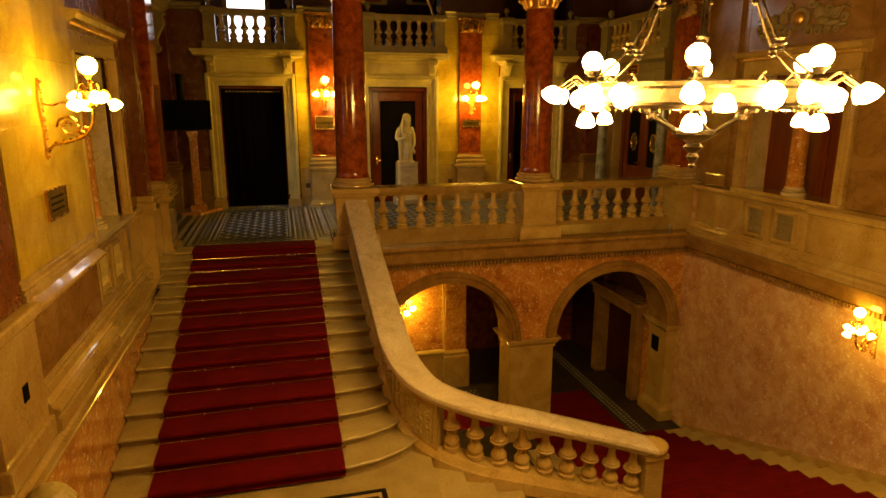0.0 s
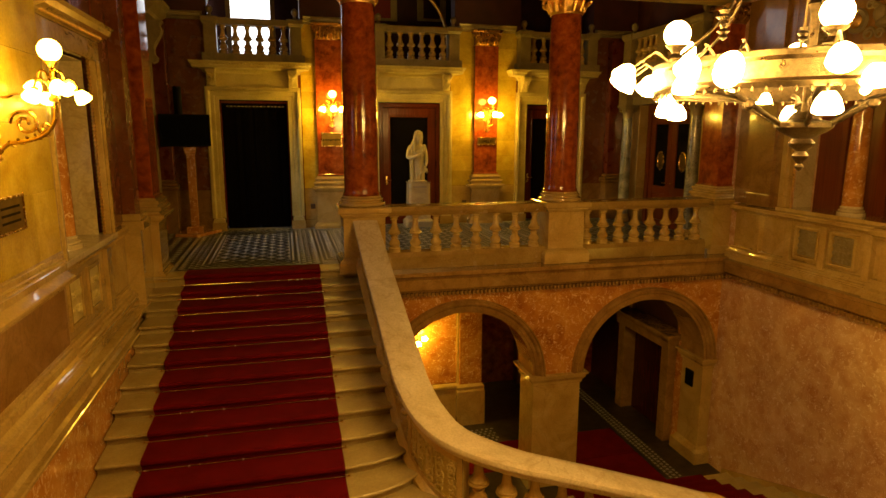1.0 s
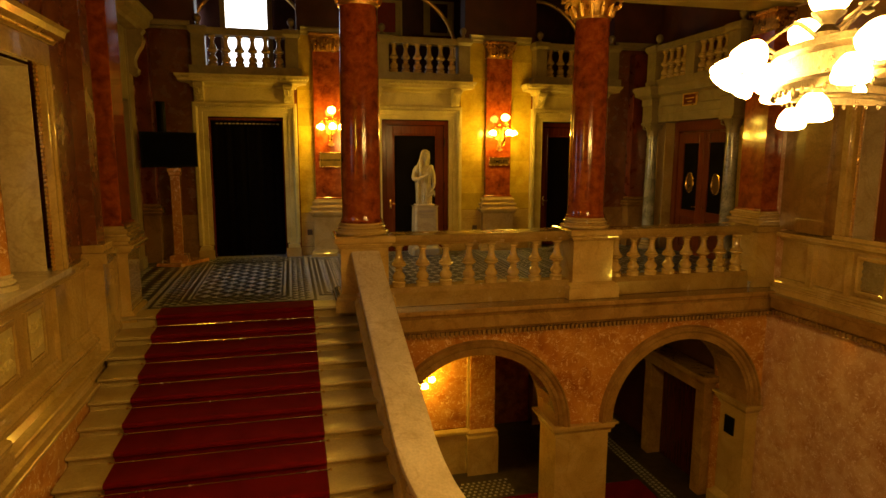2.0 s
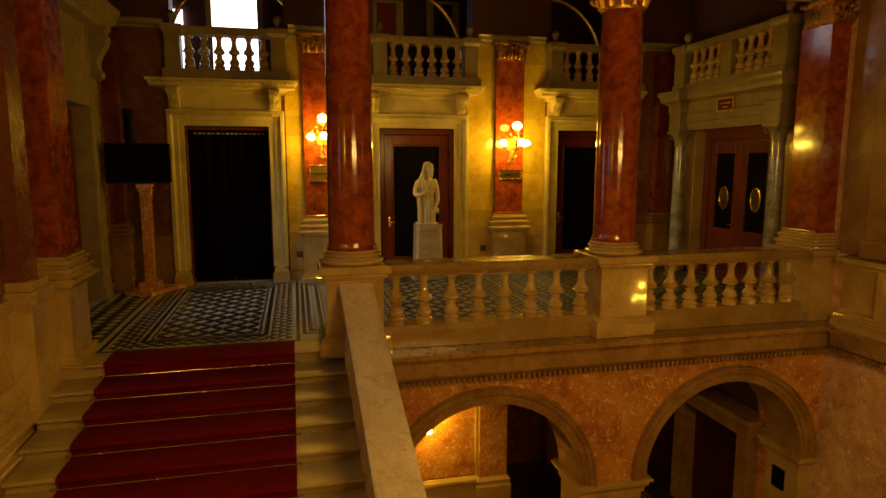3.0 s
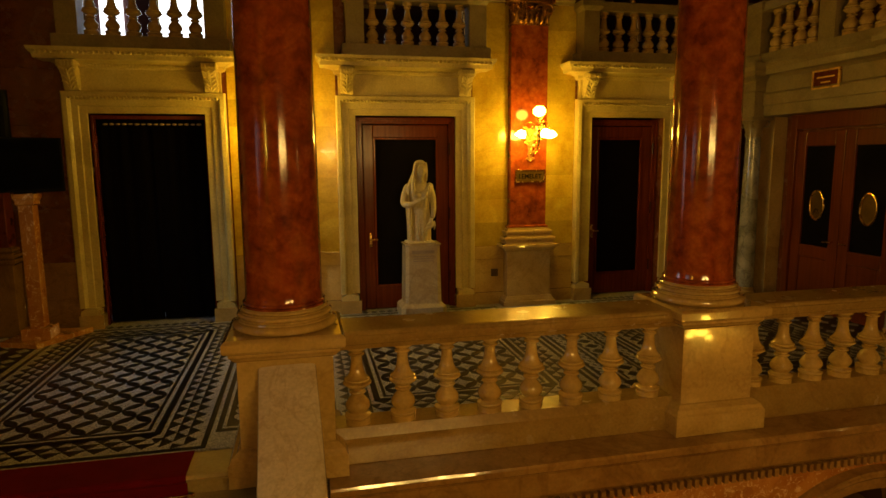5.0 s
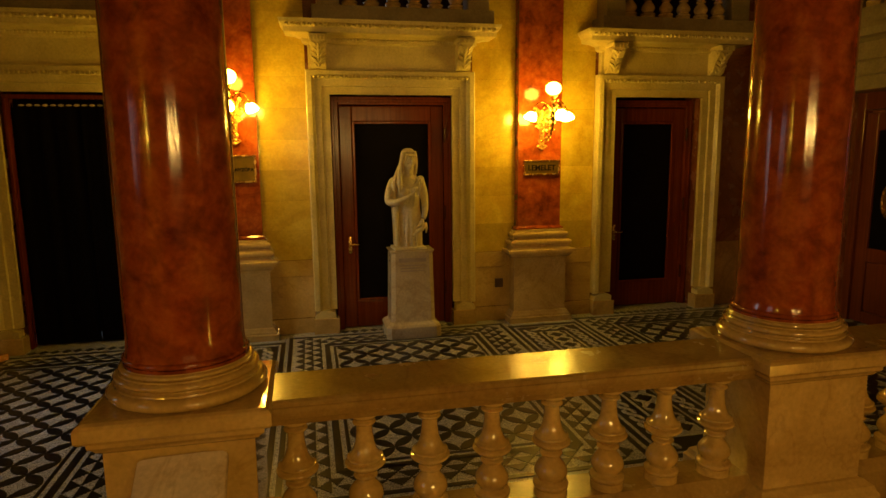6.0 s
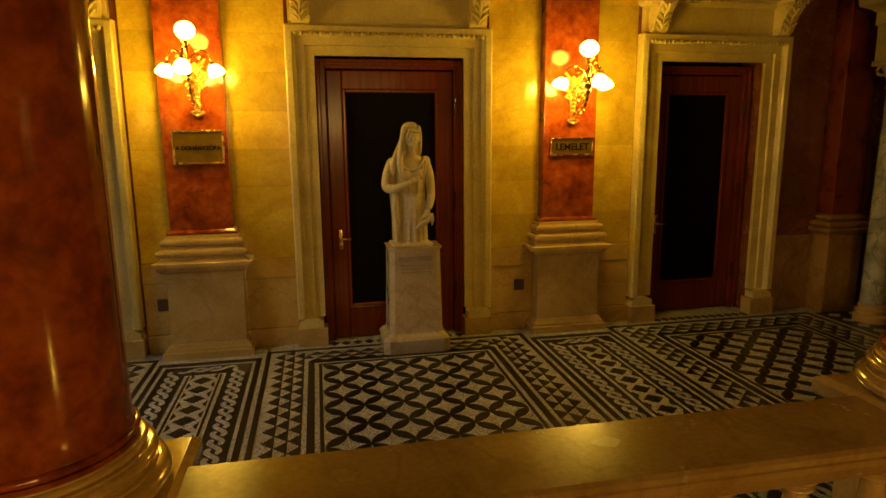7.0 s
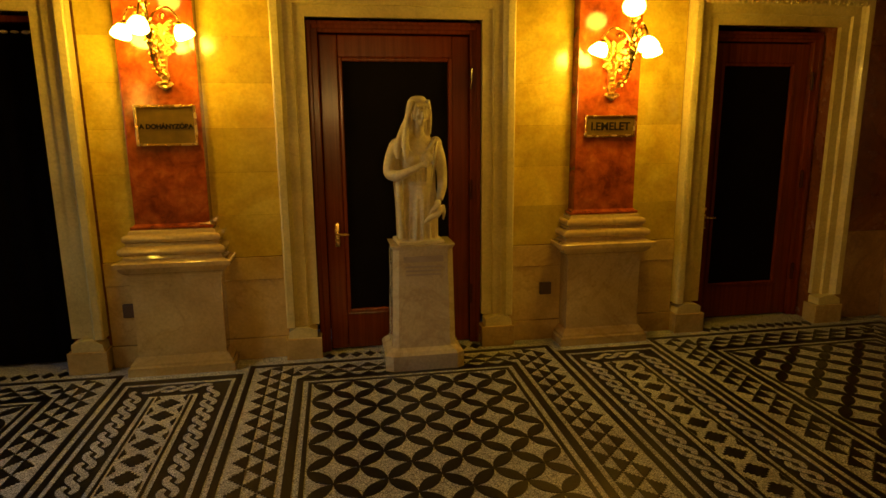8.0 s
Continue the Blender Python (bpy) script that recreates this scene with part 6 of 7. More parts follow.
def big_sconce(label):
    """Long scrolled bracket lamp: five shades round a globe, reach half a metre."""
    t = thing("wall_sconce", label, "wall lamp", 0, 0, 0, "wall sconces")
    plate = extruded([(0, -0.02), (0.03, 0.02), (0.015, 0.1), (0.02, 0.4), (0.045, 0.5), (0.06, 0.6), (0.04, 0.7), (0.02, 0.78), (0, 0.82), (-0.02, 0.78), (-0.04, 0.7), (-0.06, 0.6), (-0.045, 0.5), (-0.02, 0.4), (-0.015, 0.1), (-0.03, 0.02)], "y", -0.025, 0)
    for k in range(9):
        lathe([(0, -0.025), (0.026, -0.01), (0.028, 0), (0.02, 0.015), (0, 0.025)], 8, plate, 0.0, -0.03, 0.02 + 0.095 * k)
    part("backplate", plate, GILT, t, "tall gilt bronze backplate", True)
    br = tube(spline([(0, -0.02, 0.06), (0, -0.1, 0.14), (0, -0.25, 0.17), (0, -0.38, 0.22), (0, -0.47, 0.32), (0, -0.5, 0.46), (0, -0.5, 0.82)], 6), [0.018] * 37, 8)
    tube([(0, -0.25 + 0.12 * (1 - 0.8 * i / 26) * math.cos(0.06 * math.pi * i * 2), 0.32 + 0.12 * (1 - 0.8 * i / 26) * math.sin(0.06 * math.pi * i * 2)) for i in range(27)], 0.016, 8, br)
    tube([(0, -0.4 + 0.06 * (1 - 0.8 * i / 20) * math.cos(-0.15 * math.pi * i), 0.28 + 0.06 * (1 - 0.8 * i / 20) * math.sin(-0.15 * math.pi * i)) for i in range(21)], 0.012, 6, br)
    tube(spline([(0, -0.03, 0.56), (0, -0.12, 0.54), (0, -0.2, 0.57), (0, -0.3, 0.55)], 5), 0.012, 6, br)
    for k in range(5):
        tube([(0, -0.1 - 0.07 * k, 0.17 + 0.02 * k), (0.02, -0.12 - 0.07 * k, 0.13 + 0.02 * k), (0.03, -0.15 - 0.07 * k, 0.12 + 0.02 * k)], [0.012, 0.016, 0.004], 5, br)
    lathe([(0, 0), (0.04, 0.01), (0.05, 0.04), (0.025, 0.07), (0.035, 0.1), (0, 0.12)], 12, br, 0, -0.5, 0.5)
    lathe([(0, 0), (0.02, 0.0), (0.055, 0.045), (0.06, 0.055), (0, 0.055)], 12, br, 0, -0.5, 0.8)
    part("bracket", br, BRASS, t, "scrolled brass bracket", True)
    for k in range(6):
        low = k % 2 == 0
        a = radians(60 * k + 30)
        r, h = (0.19, 0.6) if low else (0.12, 0.68)
        dx, dy = r * math.cos(a), r * math.sin(a)
        arm = tube(spline([(0, -0.5, 0.56), (dx * 0.35, -0.5 + dy * 0.35, h + 0.07), (dx * 0.8, -0.5 + dy * 0.8, h + 0.09), (dx, -0.5 + dy, h + 0.02)], 4), 0.01, 6)
        part("arm", arm, BRASS, t, "curved brass arm", True)
        part("shade_cup", lathe([(0, 0), (0.03, 0), (0.034, 0.014), (0.018, 0.03), (0, 0.03)], 10, None, dx, -0.5 + dy, h - 0.005), BRASS, t, "", True)
        tilt = Matrix.Rotation(radians(-32), 4, Vector((-dy, dx, 0)))
        shade(t, Matrix.Translation((dx, -0.5 + dy, h)) @ tilt, 0.066, GLOBE_WALL, "tulip")
    shade(t, pose(0, -0.5, 0.945), 0.095, GLOBE_WALL, "ball")
    return t


s1 = small_sconce("gilt wall lamp with three glass shades and a globe")
GROW = Matrix.Diagonal((1.1, 1.08, 1.0, 1))
s1.matrix_basis = pose(1.36, 16.64, 2.41) @ GROW
copy_thing(s1, pose(5.2, 16.64, 2.32) @ GROW)
b1 = big_sconce("large scrolled gilt wall lamp with glass shades, lit")
b1.matrix_basis = pose(BAY + 0.02, 7.18, 2.06, 0, 0, 90) @ Matrix.Diagonal((0.9, 0.9, 0.9, 1))
copy_thing(b1, pose(RIGHT, 7.3, -1.18, 0, 0, -90) @ Matrix.Diagonal((0.9, 0.9, 0.9, 1)))
copy_thing(s1, pose(2.95, 15.02, -2.75))


def chandelier(x, y, z):
    t = thing("chandelier", "large gilt ring chandelier with many lit glass globes", "chandelier", x, y, z)
    R = 0.89
    band = []
    for i in range(61):
        a = 2 * math.pi * i / 60
        band.append([((R + d) * math.cos(a), (R + d) * math.sin(a), h) for d, h in ((0, -0.1), (0.03, -0.1), (0.045, -0.07), (0.02, -0.05), (0.02, 0.04), (0.05, 0.06), (0.05, 0.09), (0.0, 0.1))])
    rb = loft(band[:-1], None, True, False, True)
    for k in range(84):
        a = 2 * math.pi * k / 84
        lathe([(0, -0.016), (0.008, -0.008), (0.01, 0), (0.006, 0.014), (0, 0.02)], 6, rb, (R + 0.035) * math.cos(a), (R + 0.035) * math.sin(a), -0.11)
    part("ring", rb, GILT_PALE, t, "broad gilt bronze ring", True)
    part("bowl", lathe([(0, -0.58), (0.015, -0.57), (0.03, -0.55), (0.015, -0.53), (0.04, -0.5), (0.05, -0.48), (0.03, -0.45), (0.07, -0.42), (0.08, -0.4), (0.05, -0.37), (0.13, -0.33), (0.17, -0.3), (0.175, -0.27), (0.1, -0.25), (0.06, -0.2), (0, -0.2)], 28), GILT_PALE, t, "gilt bowl with turned finial", True)
    part("stem", lathe([(0, -0.25), (0.02, -0.25), (0.03, 0.4), (0.05, 0.45), (0.03, 0.5), (0.028, 0.9), (0.07, 0.95), (0.09, 1.0), (0.05, 1.06), (0.025, 1.1), (0.02, 5.62), (0, 5.62)], 14), GILT_PALE, t, "gilt central stem", True)
    for k in range(6):
        a = radians(52 + 60 * k)
        ca, sa = math.cos(a), math.sin(a)
        arm = tube(spline([(0.15 * ca, 0.15 * sa, -0.29), (0.3 * ca, 0.3 * sa, -0.2), (0.5 * ca, 0.5 * sa, -0.1), (R * ca, R * sa, -0.06)], 5), 0.016, 8)
        lathe([(0, -0.04), (0.03, -0.02), (0.036, 0), (0.03, 0.02), (0, 0.04)], 8, arm, 0.38 * ca, 0.38 * sa, -0.155)
        part("lower_arm", arm, GILT_PALE, t, "", True)
        ch = tube(spline([(R * ca, R * sa, 0.1), (0.6 * ca, 0.6 * sa, 0.36), (0.4 * ca, 0.4 * sa, 0.75), (0.2 * ca, 0.2 * sa, 1.15), (0.04 * ca, 0.04 * sa, 1.8)], 6), 0.011, 8)
        for kr, kz in ((0.6, 0.36), (0.4, 0.75)):
            lathe([(0, -0.06), (0.03, -0.04), (0.02, -0.02), (0.045, 0), (0.02, 0.02), (0.03, 0.04), (0, 0.06)], 10, ch, kr * ca, kr * sa, kz)
        part("hanging_rod", ch, GILT_PALE, t, "jointed gilt hanging rod", True)
        st = lathe([(0, 0.0), (0.04, 0.02), (0.05, 0.06), (0.025, 0.09), (0.035, 0.11), (0.06, 0.13), (0.065, 0.14), (0, 0.14)], 12, None, R * ca, R * sa, 0.05)
        part("globe_cup", st, GILT_PALE, t, "", True)
        shade(t, pose(R * ca, R * sa, 0.255), 0.078, GLOBE_BIG, "ball")
        for j in (-1, 0, 1):
            b = a + radians(24 * j)
            rr = 1.17 if j == 0 else 1.1
            ar = tube(spline([(R * math.cos(b), R * math.sin(b), 0.06), ((R + 0.12) * math.cos(b), (R + 0.12) * math.sin(b), 0.14), ((rr - 0.1) * math.cos(b), (rr - 0.1) * math.sin(b), 0.12), (rr * math.cos(b), rr * math.sin(b), 0.05)], 5), 0.009, 6)
            part("arm", ar, GILT_PALE, t, "curved gilt arm", True)
            tilt = Matrix.Rotation(radians(-38), 4, Vector((-math.sin(b), math.cos(b), 0)))
            shade(t, Matrix.Translation((rr * math.cos(b), rr * math.sin(b), 0.06)) @ tilt, 0.068, GLOBE_BIG, "tulip")
        shade(t, pose((R + 0.03) * ca, (R + 0.03) * sa, -0.13), 0.068, GLOBE_BIG, "tulip")
        b = a + radians(30)
        for rr, zz in ((R + 0.06, -0.02),):
            shade(t, pose(rr * math.cos(b), rr * math.sin(b), zz), 0.075, GLOBE_BIG, "ball")
        b = a + radians(12)
        shade(t, pose((R + 0.05) * math.cos(b), (R + 0.05) * math.sin(b), 0.0), 0.068, GLOBE_BIG, "tulip")
    return t


chandelier(3.48, 4.91, 2.63)


# ---- statue and plinth ----
def lettering(text, size, mat, parent, m, name="lettering", bold=0.0):
    cu = bpy.data.curves.new("text", "FONT")
    cu.body, cu.size, cu.extrude, cu.offset = text, size, 0.002, bold
    cu.align_x = cu.align_y = "CENTER"
    tmp = new("text", cu)
    me = bpy.data.meshes.new_from_object(tmp.evaluated_get(bpy.context.evaluated_depsgraph_get()))
    bpy.data.objects.remove(tmp)
    me.materials.clear()
    me.materials.append(mat)
    ob = new(name, me)
    ob.parent = parent
    ob.matrix_basis = m
    return ob


pl = thing("statue_plinth", "pale veined marble plinth with engraved lettering", "plinth", 3.39, 16.42, 0)
oct_top = [(-0.27, -0.16), (-0.22, -0.19), (0.22, -0.19), (0.27, -0.16), (0.27, 0.18), (-0.27, 0.18)]
part("shaft", loft([[(x * k, y * k, z) for x, y in oct_top] for k, z in ((1.02, 0.2), (0.95, 1.06), (1.02, 1.09), (1.02, 1.1))]), PLINTH_STONE, pl)
part("base", loft([[(x * k, y * k, z) for x, y in oct_top] for k, z in ((1.28, 0.0), (1.28, 0.14), (1.2, 0.17), (1.04, 0.2), (1.02, 0.22))]), PLINTH_STONE, pl, "stepped marble base")
for k, (w, h, z) in enumerate(((0.17, 0.05, 0.98), (0.16, 0.014, 0.915), (0.15, 0.014, 0.88), (0.15, 0.014, 0.845))):
    part("writing_bar", box(-w, w, -0.192, -0.17, z - h / 2, z + h / 2), CARVED, pl, "engraved line of lettering")
part("medallion", moved(lathe([(0, 0), (0.05, 0), (0.052, 0.008), (0.04, 0.012), (0.036, 0.006), (0, 0.006)], 20), pose(0, -0.175, 0.7, 90, 0, 0)), CARVED, pl, "small round engraved emblem", True)


def figure():
    """A veiled half figure in a belted robe: one forearm across the breast, the other arm hanging with a gathered cloth."""
    b = bmesh.new()

    def lump(x, y, z, rx, ry, rz, turn=0, lean=0, tip=0):
        e = bmesh.new()
        bmesh.ops.create_icosphere(e, subdivisions=3, radius=1.0)
        add(b, moved(e, pose(x, y, z, tip, lean, turn) @ Matrix.Diagonal((rx, ry, rz, 1))))

    def limb(points, radii, steps=5, n=14):
        pts = spline(points, steps)
        f = [radii[min(int(i / steps), len(radii) - 2)] + (radii[min(int(i / steps), len(radii) - 2) + 1] - radii[min(int(i / steps), len(radii) - 2)]) * ((i / steps) - min(int(i / steps), len(radii) - 2)) for i in range(len(pts))]
        tube(pts, f, n, b)

    # robe: skirt with upright folds, waist, breast
    secs = []
    for z, cx, rx, ry, folds in ((0.0, -0.01, 0.19, 0.15, 0.012), (0.03, -0.01, 0.19, 0.15, 0.012), (0.04, -0.01, 0.165, 0.135, 0.013), (0.2, -0.005, 0.162, 0.13, 0.012), (0.32, 0.0, 0.165, 0.125, 0.006), (0.44, 0.0, 0.15, 0.115, 0.001), (0.5, 0.0, 0.135, 0.105, 0.0), (0.515, 0.0, 0.139, 0.109, 0.0), (0.53, 0.0, 0.135, 0.105, 0.0), (0.6, -0.005, 0.142, 0.11, 0.0), (0.7, -0.01, 0.155, 0.115, 0.0), (0.8, -0.01, 0.17, 0.105, 0.0), (0.86, -0.012, 0.15, 0.085, 0.0), (0.9, -0.01, 0.08, 0.065, 0.0), (0.94, -0.005, 0.05, 0.05, 0.0)):
        ring = []
        for i in range(72):
            a = 2 * math.pi * i / 72
            k = 1 + folds * math.cos(17 * a + z * 1.5) / rx
            ring.append((cx + rx * k * math.cos(a), ry * k * math.sin(a), z))
        secs.append(ring)
    loft(secs, b)
    box(-0.215, 0.185, -0.16, 0.15, 0.0, 0.032, 0.008, b)
    for x in (-0.07, 0.055):
        lump(x, -0.085, 0.72, 0.062, 0.05, 0.06)
    # neck and head, turned a little to one side
    limb([(-0.008, -0.02, 0.86), (-0.004, -0.035, 0.95), (0.0, -0.045, 1.02)], [0.052, 0.046, 0.048])
    head = pose(0.004, -0.055, 1.08, 0, 0, 14)

    def face(x, y, z, rx, ry, rz):
        e = bmesh.new()
        bmesh.ops.create_icosphere(e, subdivisions=3, radius=1.0)
        add(b, moved(e, head @ pose(x, y, z) @ Matrix.Diagonal((rx, ry, rz, 1))))
    face(0, 0, 0, 0.064, 0.068, 0.092)
    face(0, -0.024, -0.052, 0.038, 0.038, 0.038)
    face(0, -0.048, -0.076, 0.017, 0.014, 0.014)
    face(0, -0.07, -0.008, 0.0105, 0.013, 0.03)
    face(0, -0.078, -0.022, 0.014, 0.009, 0.008)
    face(0, -0.064, 0.03, 0.046, 0.01, 0.008)
    face(0, -0.061, -0.046, 0.02, 0.01, 0.006)
    face(0, -0.06, -0.058, 0.016, 0.009, 0.006)
    for sgn in (-1, 1):
        face(sgn * 0.034, -0.046, -0.016, 0.02, 0.015, 0.022)
        face(sgn * 0.025, -0.06, 0.013, 0.012, 0.006, 0.006)
    # waved hair under the veil
    for k in range(5):
        tube([head @ Vector((-0.05 + 0.025 * k, -0.045, 0.085)), head @ Vector((-0.058 + 0.029 * k, -0.068, 0.06)), head @ Vector((-0.06 + 0.03 * k, -0.066, 0.042))], [0.014, 0.013, 0.007], 8, b)
    for sgn in (-1, 1):
        tube([head @ Vector((sgn * 0.05, -0.03, 0.06)), head @ Vector((sgn * 0.062, -0.03, 0.01)), head @ Vector((sgn * 0.06, -0.018, -0.045))], [0.014, 0.016, 0.01], 8, b)
    # veil: open over the face, a long fall over one shoulder and down the back
    secs = []
    for z, xl, xr, yf, yb in ((1.236, -0.02, 0.03, -0.02, 0.035), (1.225, -0.055, 0.058, -0.075, 0.065), (1.195, -0.082, 0.082, -0.088, 0.085), (1.15, -0.094, 0.094, -0.07, 0.1), (1.08, -0.105, 0.098, -0.03, 0.108), (1.0, -0.122, 0.096, -0.01, 0.11), (0.93, -0.15, 0.098, 0.0, 0.115), (0.86, -0.2, 0.12, 0.01, 0.125), (0.78, -0.232, 0.14, 0.015, 0.135), (0.6, -0.225, 0.15, 0.02, 0.14), (0.3, -0.205, 0.15, 0.02, 0.14), (0.03, -0.2, 0.155, 0.02, 0.145)):
        cx, w = (xl + xr) / 2, (xr - xl) / 2
        secs.append([(cx + w * math.cos(a), (yb if math.sin(a) > 0 else -yf) * math.sin(a) + (0 if math.sin(a) > 0 else 0), z) for a in [2 * math.pi * i / 40 for i in range(40)]])
    loft(secs[::-1], b)
    limb([(-0.068, -0.075, 1.2), (-0.09, -0.065, 1.1), (-0.108, -0.065, 0.99), (-0.125, -0.085, 0.88), (-0.13, -0.105, 0.77), (-0.12, -0.1, 0.69)], [0.02, 0.022, 0.026, 0.03, 0.028, 0.012])
    limb([(-0.1, -0.03, 1.05), (-0.15, -0.05, 0.93), (-0.19, -0.07, 0.82), (-0.19, -0.08, 0.72)], [0.02, 0.03, 0.032, 0.014])
    limb([(0.07, -0.07, 1.2), (0.088, -0.06, 1.1), (0.09, -0.04, 1.0), (0.092, -0.02, 0.92)], [0.018, 0.02, 0.02, 0.014])
    limb([(-0.18, -0.05, 0.56), (-0.185, -0.085, 0.42), (-0.18, -0.09, 0.3), (-0.175, -0.1, 0.05)], [0.03, 0.034, 0.03, 0.034])
    # bent arm
    lump(-0.19, -0.01, 0.82, 0.06, 0.06, 0.07)
    limb([(-0.2, -0.01, 0.83), (-0.245, -0.03, 0.72), (-0.262, -0.06, 0.605), (-0.2, -0.125, 0.585), (-0.1, -0.165, 0.625), (-0.045, -0.175, 0.65)], [0.052, 0.05, 0.048, 0.045, 0.032, 0.026])
    lump(-0.02, -0.178, 0.665, 0.04, 0.02, 0.026, 0, -25)
    for k in range(4):
        limb([(0.0, -0.18, 0.648 + 0.014 * k), (0.035, -0.184, 0.662 + 0.013 * k), (0.05, -0.165, 0.655 + 0.013 * k)], [0.0105, 0.0095, 0.007], 3, 8)
    # hanging arm and the cloth held in its hand
    lump(0.15, 0.0, 0.84, 0.055, 0.058, 0.062)
    limb([(0.15, 0.0, 0.84), (0.182, -0.02, 0.72), (0.195, -0.03, 0.6), (0.185, -0.08, 0.48), (0.15, -0.14, 0.38)], [0.05, 0.05, 0.047, 0.042, 0.028])
    lump(0.125, -0.16, 0.34, 0.03, 0.022, 0.042, 0, 25)
    for k in range(4):
        limb([(0.14 - 0.018 * k, -0.178, 0.35 - 0.01 * k), (0.115 - 0.018 * k, -0.188, 0.31 - 0.008 * k), (0.105 - 0.016 * k, -0.17, 0.285 - 0.006 * k)], [0.011, 0.01, 0.007], 3, 8)
    for k in range(4):
        limb([(0.165 - 0.01 * k, -0.15, 0.31 - 0.01 * k), (0.13 - 0.03 * k, -0.17, 0.255 - 0.014 * k), (0.07 - 0.03 * k + 0.03, -0.165, 0.225 - 0.014 * k)], [0.022, 0.022, 0.01], 4, 8)
    limb([(0.17, -0.14, 0.33), (0.185, -0.14, 0.27), (0.18, -0.13, 0.2)], [0.02, 0.018, 0.006])
    # neckline and folds of the robe
    limb([(0.125, -0.06, 0.885), (0.08, -0.1, 0.81), (0.0, -0.115, 0.765), (-0.07, -0.11, 0.775), (-0.12, -0.1, 0.82)], [0.016, 0.013, 0.01, 0.01, 0.01])
    limb([(0.145, -0.06, 0.86), (0.12, -0.11, 0.76), (0.1, -0.12, 0.66), (0.085, -0.112, 0.54)], [0.014, 0.011, 0.009, 0.007])
    for k in range(5):
        limb([(-0.1 + 0.05 * k, -0.115, 0.67), (-0.09 + 0.045 * k, -0.113, 0.6), (-0.085 + 0.042 * k, -0.104, 0.53)], [0.004, 0.008, 0.005], 3, 6)
    return b


statue = link_mesh("statue", figure(), STATUE_STONE, None, True, 180)
statue.matrix_basis = pose(3.385, 16.42, 1.1, 0, 0, 4)
tagged(statue, "pale marble statue of a veiled figure on its plinth", "statue")
rem = statue.modifiers.new("remesh", "REMESH")
rem.mode, rem.voxel_size, rem.use_smooth_shade = "VOXEL", 0.0055, True
smo = statue.modifiers.new("smooth", "SMOOTH")
smo.factor, smo.iterations = 0.5, 2


# ---- plaques ----
def plaque(x, z, w, h, text, size, zoff, label):
    t = thing("name_plaque", label, "plaque", x, 16.635, z, "brass plaques")
    part("plate", box(-w / 2 + 0.006, w / 2 - 0.006, -0.02, 0.003, -h / 2 + 0.006, h / 2 - 0.006), PLATE, t, "dull brass plate")
    rim = bmesh.new()
    e = 0.016
    for x0, x1, z0, z1 in ((-w / 2, -w / 2 + e, -h / 2, h / 2), (w / 2 - e, w / 2, -h / 2, h / 2), (-w / 2 + e, w / 2 - e, -h / 2, -h / 2 + e), (-w / 2 + e, w / 2 - e, h / 2 - e, h / 2)):
        box(x0 - 0.004 * (x0 < -w / 2 + 0.001), x1 + 0.004 * (x1 > w / 2 - 0.001), -0.032, -0.012, z0 - 0.004 * (z0 < -h / 2 + 0.001), z1 + 0.004 * (z1 > h / 2 - 0.001), 0.003, rim)
    part("rim", rim, BRASS, t, "bright brass rim")
    lettering(text, size, INK, t, pose(0, -0.0235, zoff, 90, 0, 0), "lettering", 0.0025)
    return t


plaque(1.34, 2.11, 0.47, 0.32, "A DOHÁNYZÓBA", 0.052, -0.01, "brass plaque with black lettering on the red marble")
plaque(5.2, 2.07, 0.49, 0.19, "I.EMELET", 0.1, -0.005, "narrow brass plaque with black lettering on red marble")
pb = thing("name_plaque", "dark bronze plaque on the yellow marble wall", "plaque", BAY + 0.02, 7.25, 1.62)
part("plate", box(0, 0.02, -0.26, 0.26, -0.14, 0.14, 0.003), PLATE, pb)
rim = bmesh.new()
for y0, y1, z0, z1 in ((-0.27, -0.25, -0.15, 0.15), (0.25, 0.27, -0.15, 0.15), (-0.25, 0.25, -0.15, -0.13), (-0.25, 0.25, 0.13, 0.15)):
    box(0, 0.03, y0, y1, z0, z1, 0.004, rim)
part("rim", rim, BRASS, pb)
for k in range(3):
    part("writing_bar", box(0.018, 0.023, -0.18, 0.18, 0.05 - 0.06 * k, 0.07 - 0.06 * k), INK, pb)

# ---- screen on a stone stand ----
st = thing("screen_stand", "tall orange marble stand on a three-sided base", "stand", -1.74, 16.1, 0)
part("base", loft([[(-0.42, -0.12, z), (0.06, -0.5 + 0.2, z), (0.5, 0.42, z), (-0.3, 0.5, z)] for z in (0.0, 0.07)]), ORANGE, st, "flat marble foot")
part("step_block", box(-0.17, 0.17, -0.14, 0.18, 0.07, 0.22, 0.01), ORANGE, st)
part("pillar", box(-0.085, 0.085, -0.065, 0.105, 0.22, 1.84, 0.01), ORANGE, st)
part("capital", ring_moulding([(0, 1.8), (0.02, 1.82), (0.02, 1.86), (0.04, 1.9), (0.04, 1.95), (0, 1.96)], -0.085, 0.085, -0.065, 0.105), ORANGE, st)
tv = thing("flat_screen", "black flat screen, switched off, on a stone stand", "screen", -1.74, 16.1, 1.96)
tv.matrix_basis = pose(-1.74, 16.08, 1.95, 0, 0, 22)
part("cabinet", box(-0.6, 0.44, -0.06, 0.02, 0.02, 0.7, 0.012), BLACK, tv)
part("screen", box(-0.57, 0.41, -0.068, -0.058, 0.06, 0.67), plain("dark_screen", (0.0015, 0.0015, 0.0015), 0.6, spec=0.03), tv, "dark glossy screen")
part("foot", box(-0.12, 0.12, -0.08, 0.06, 0.0, 0.03, 0.004), BLACK, tv)
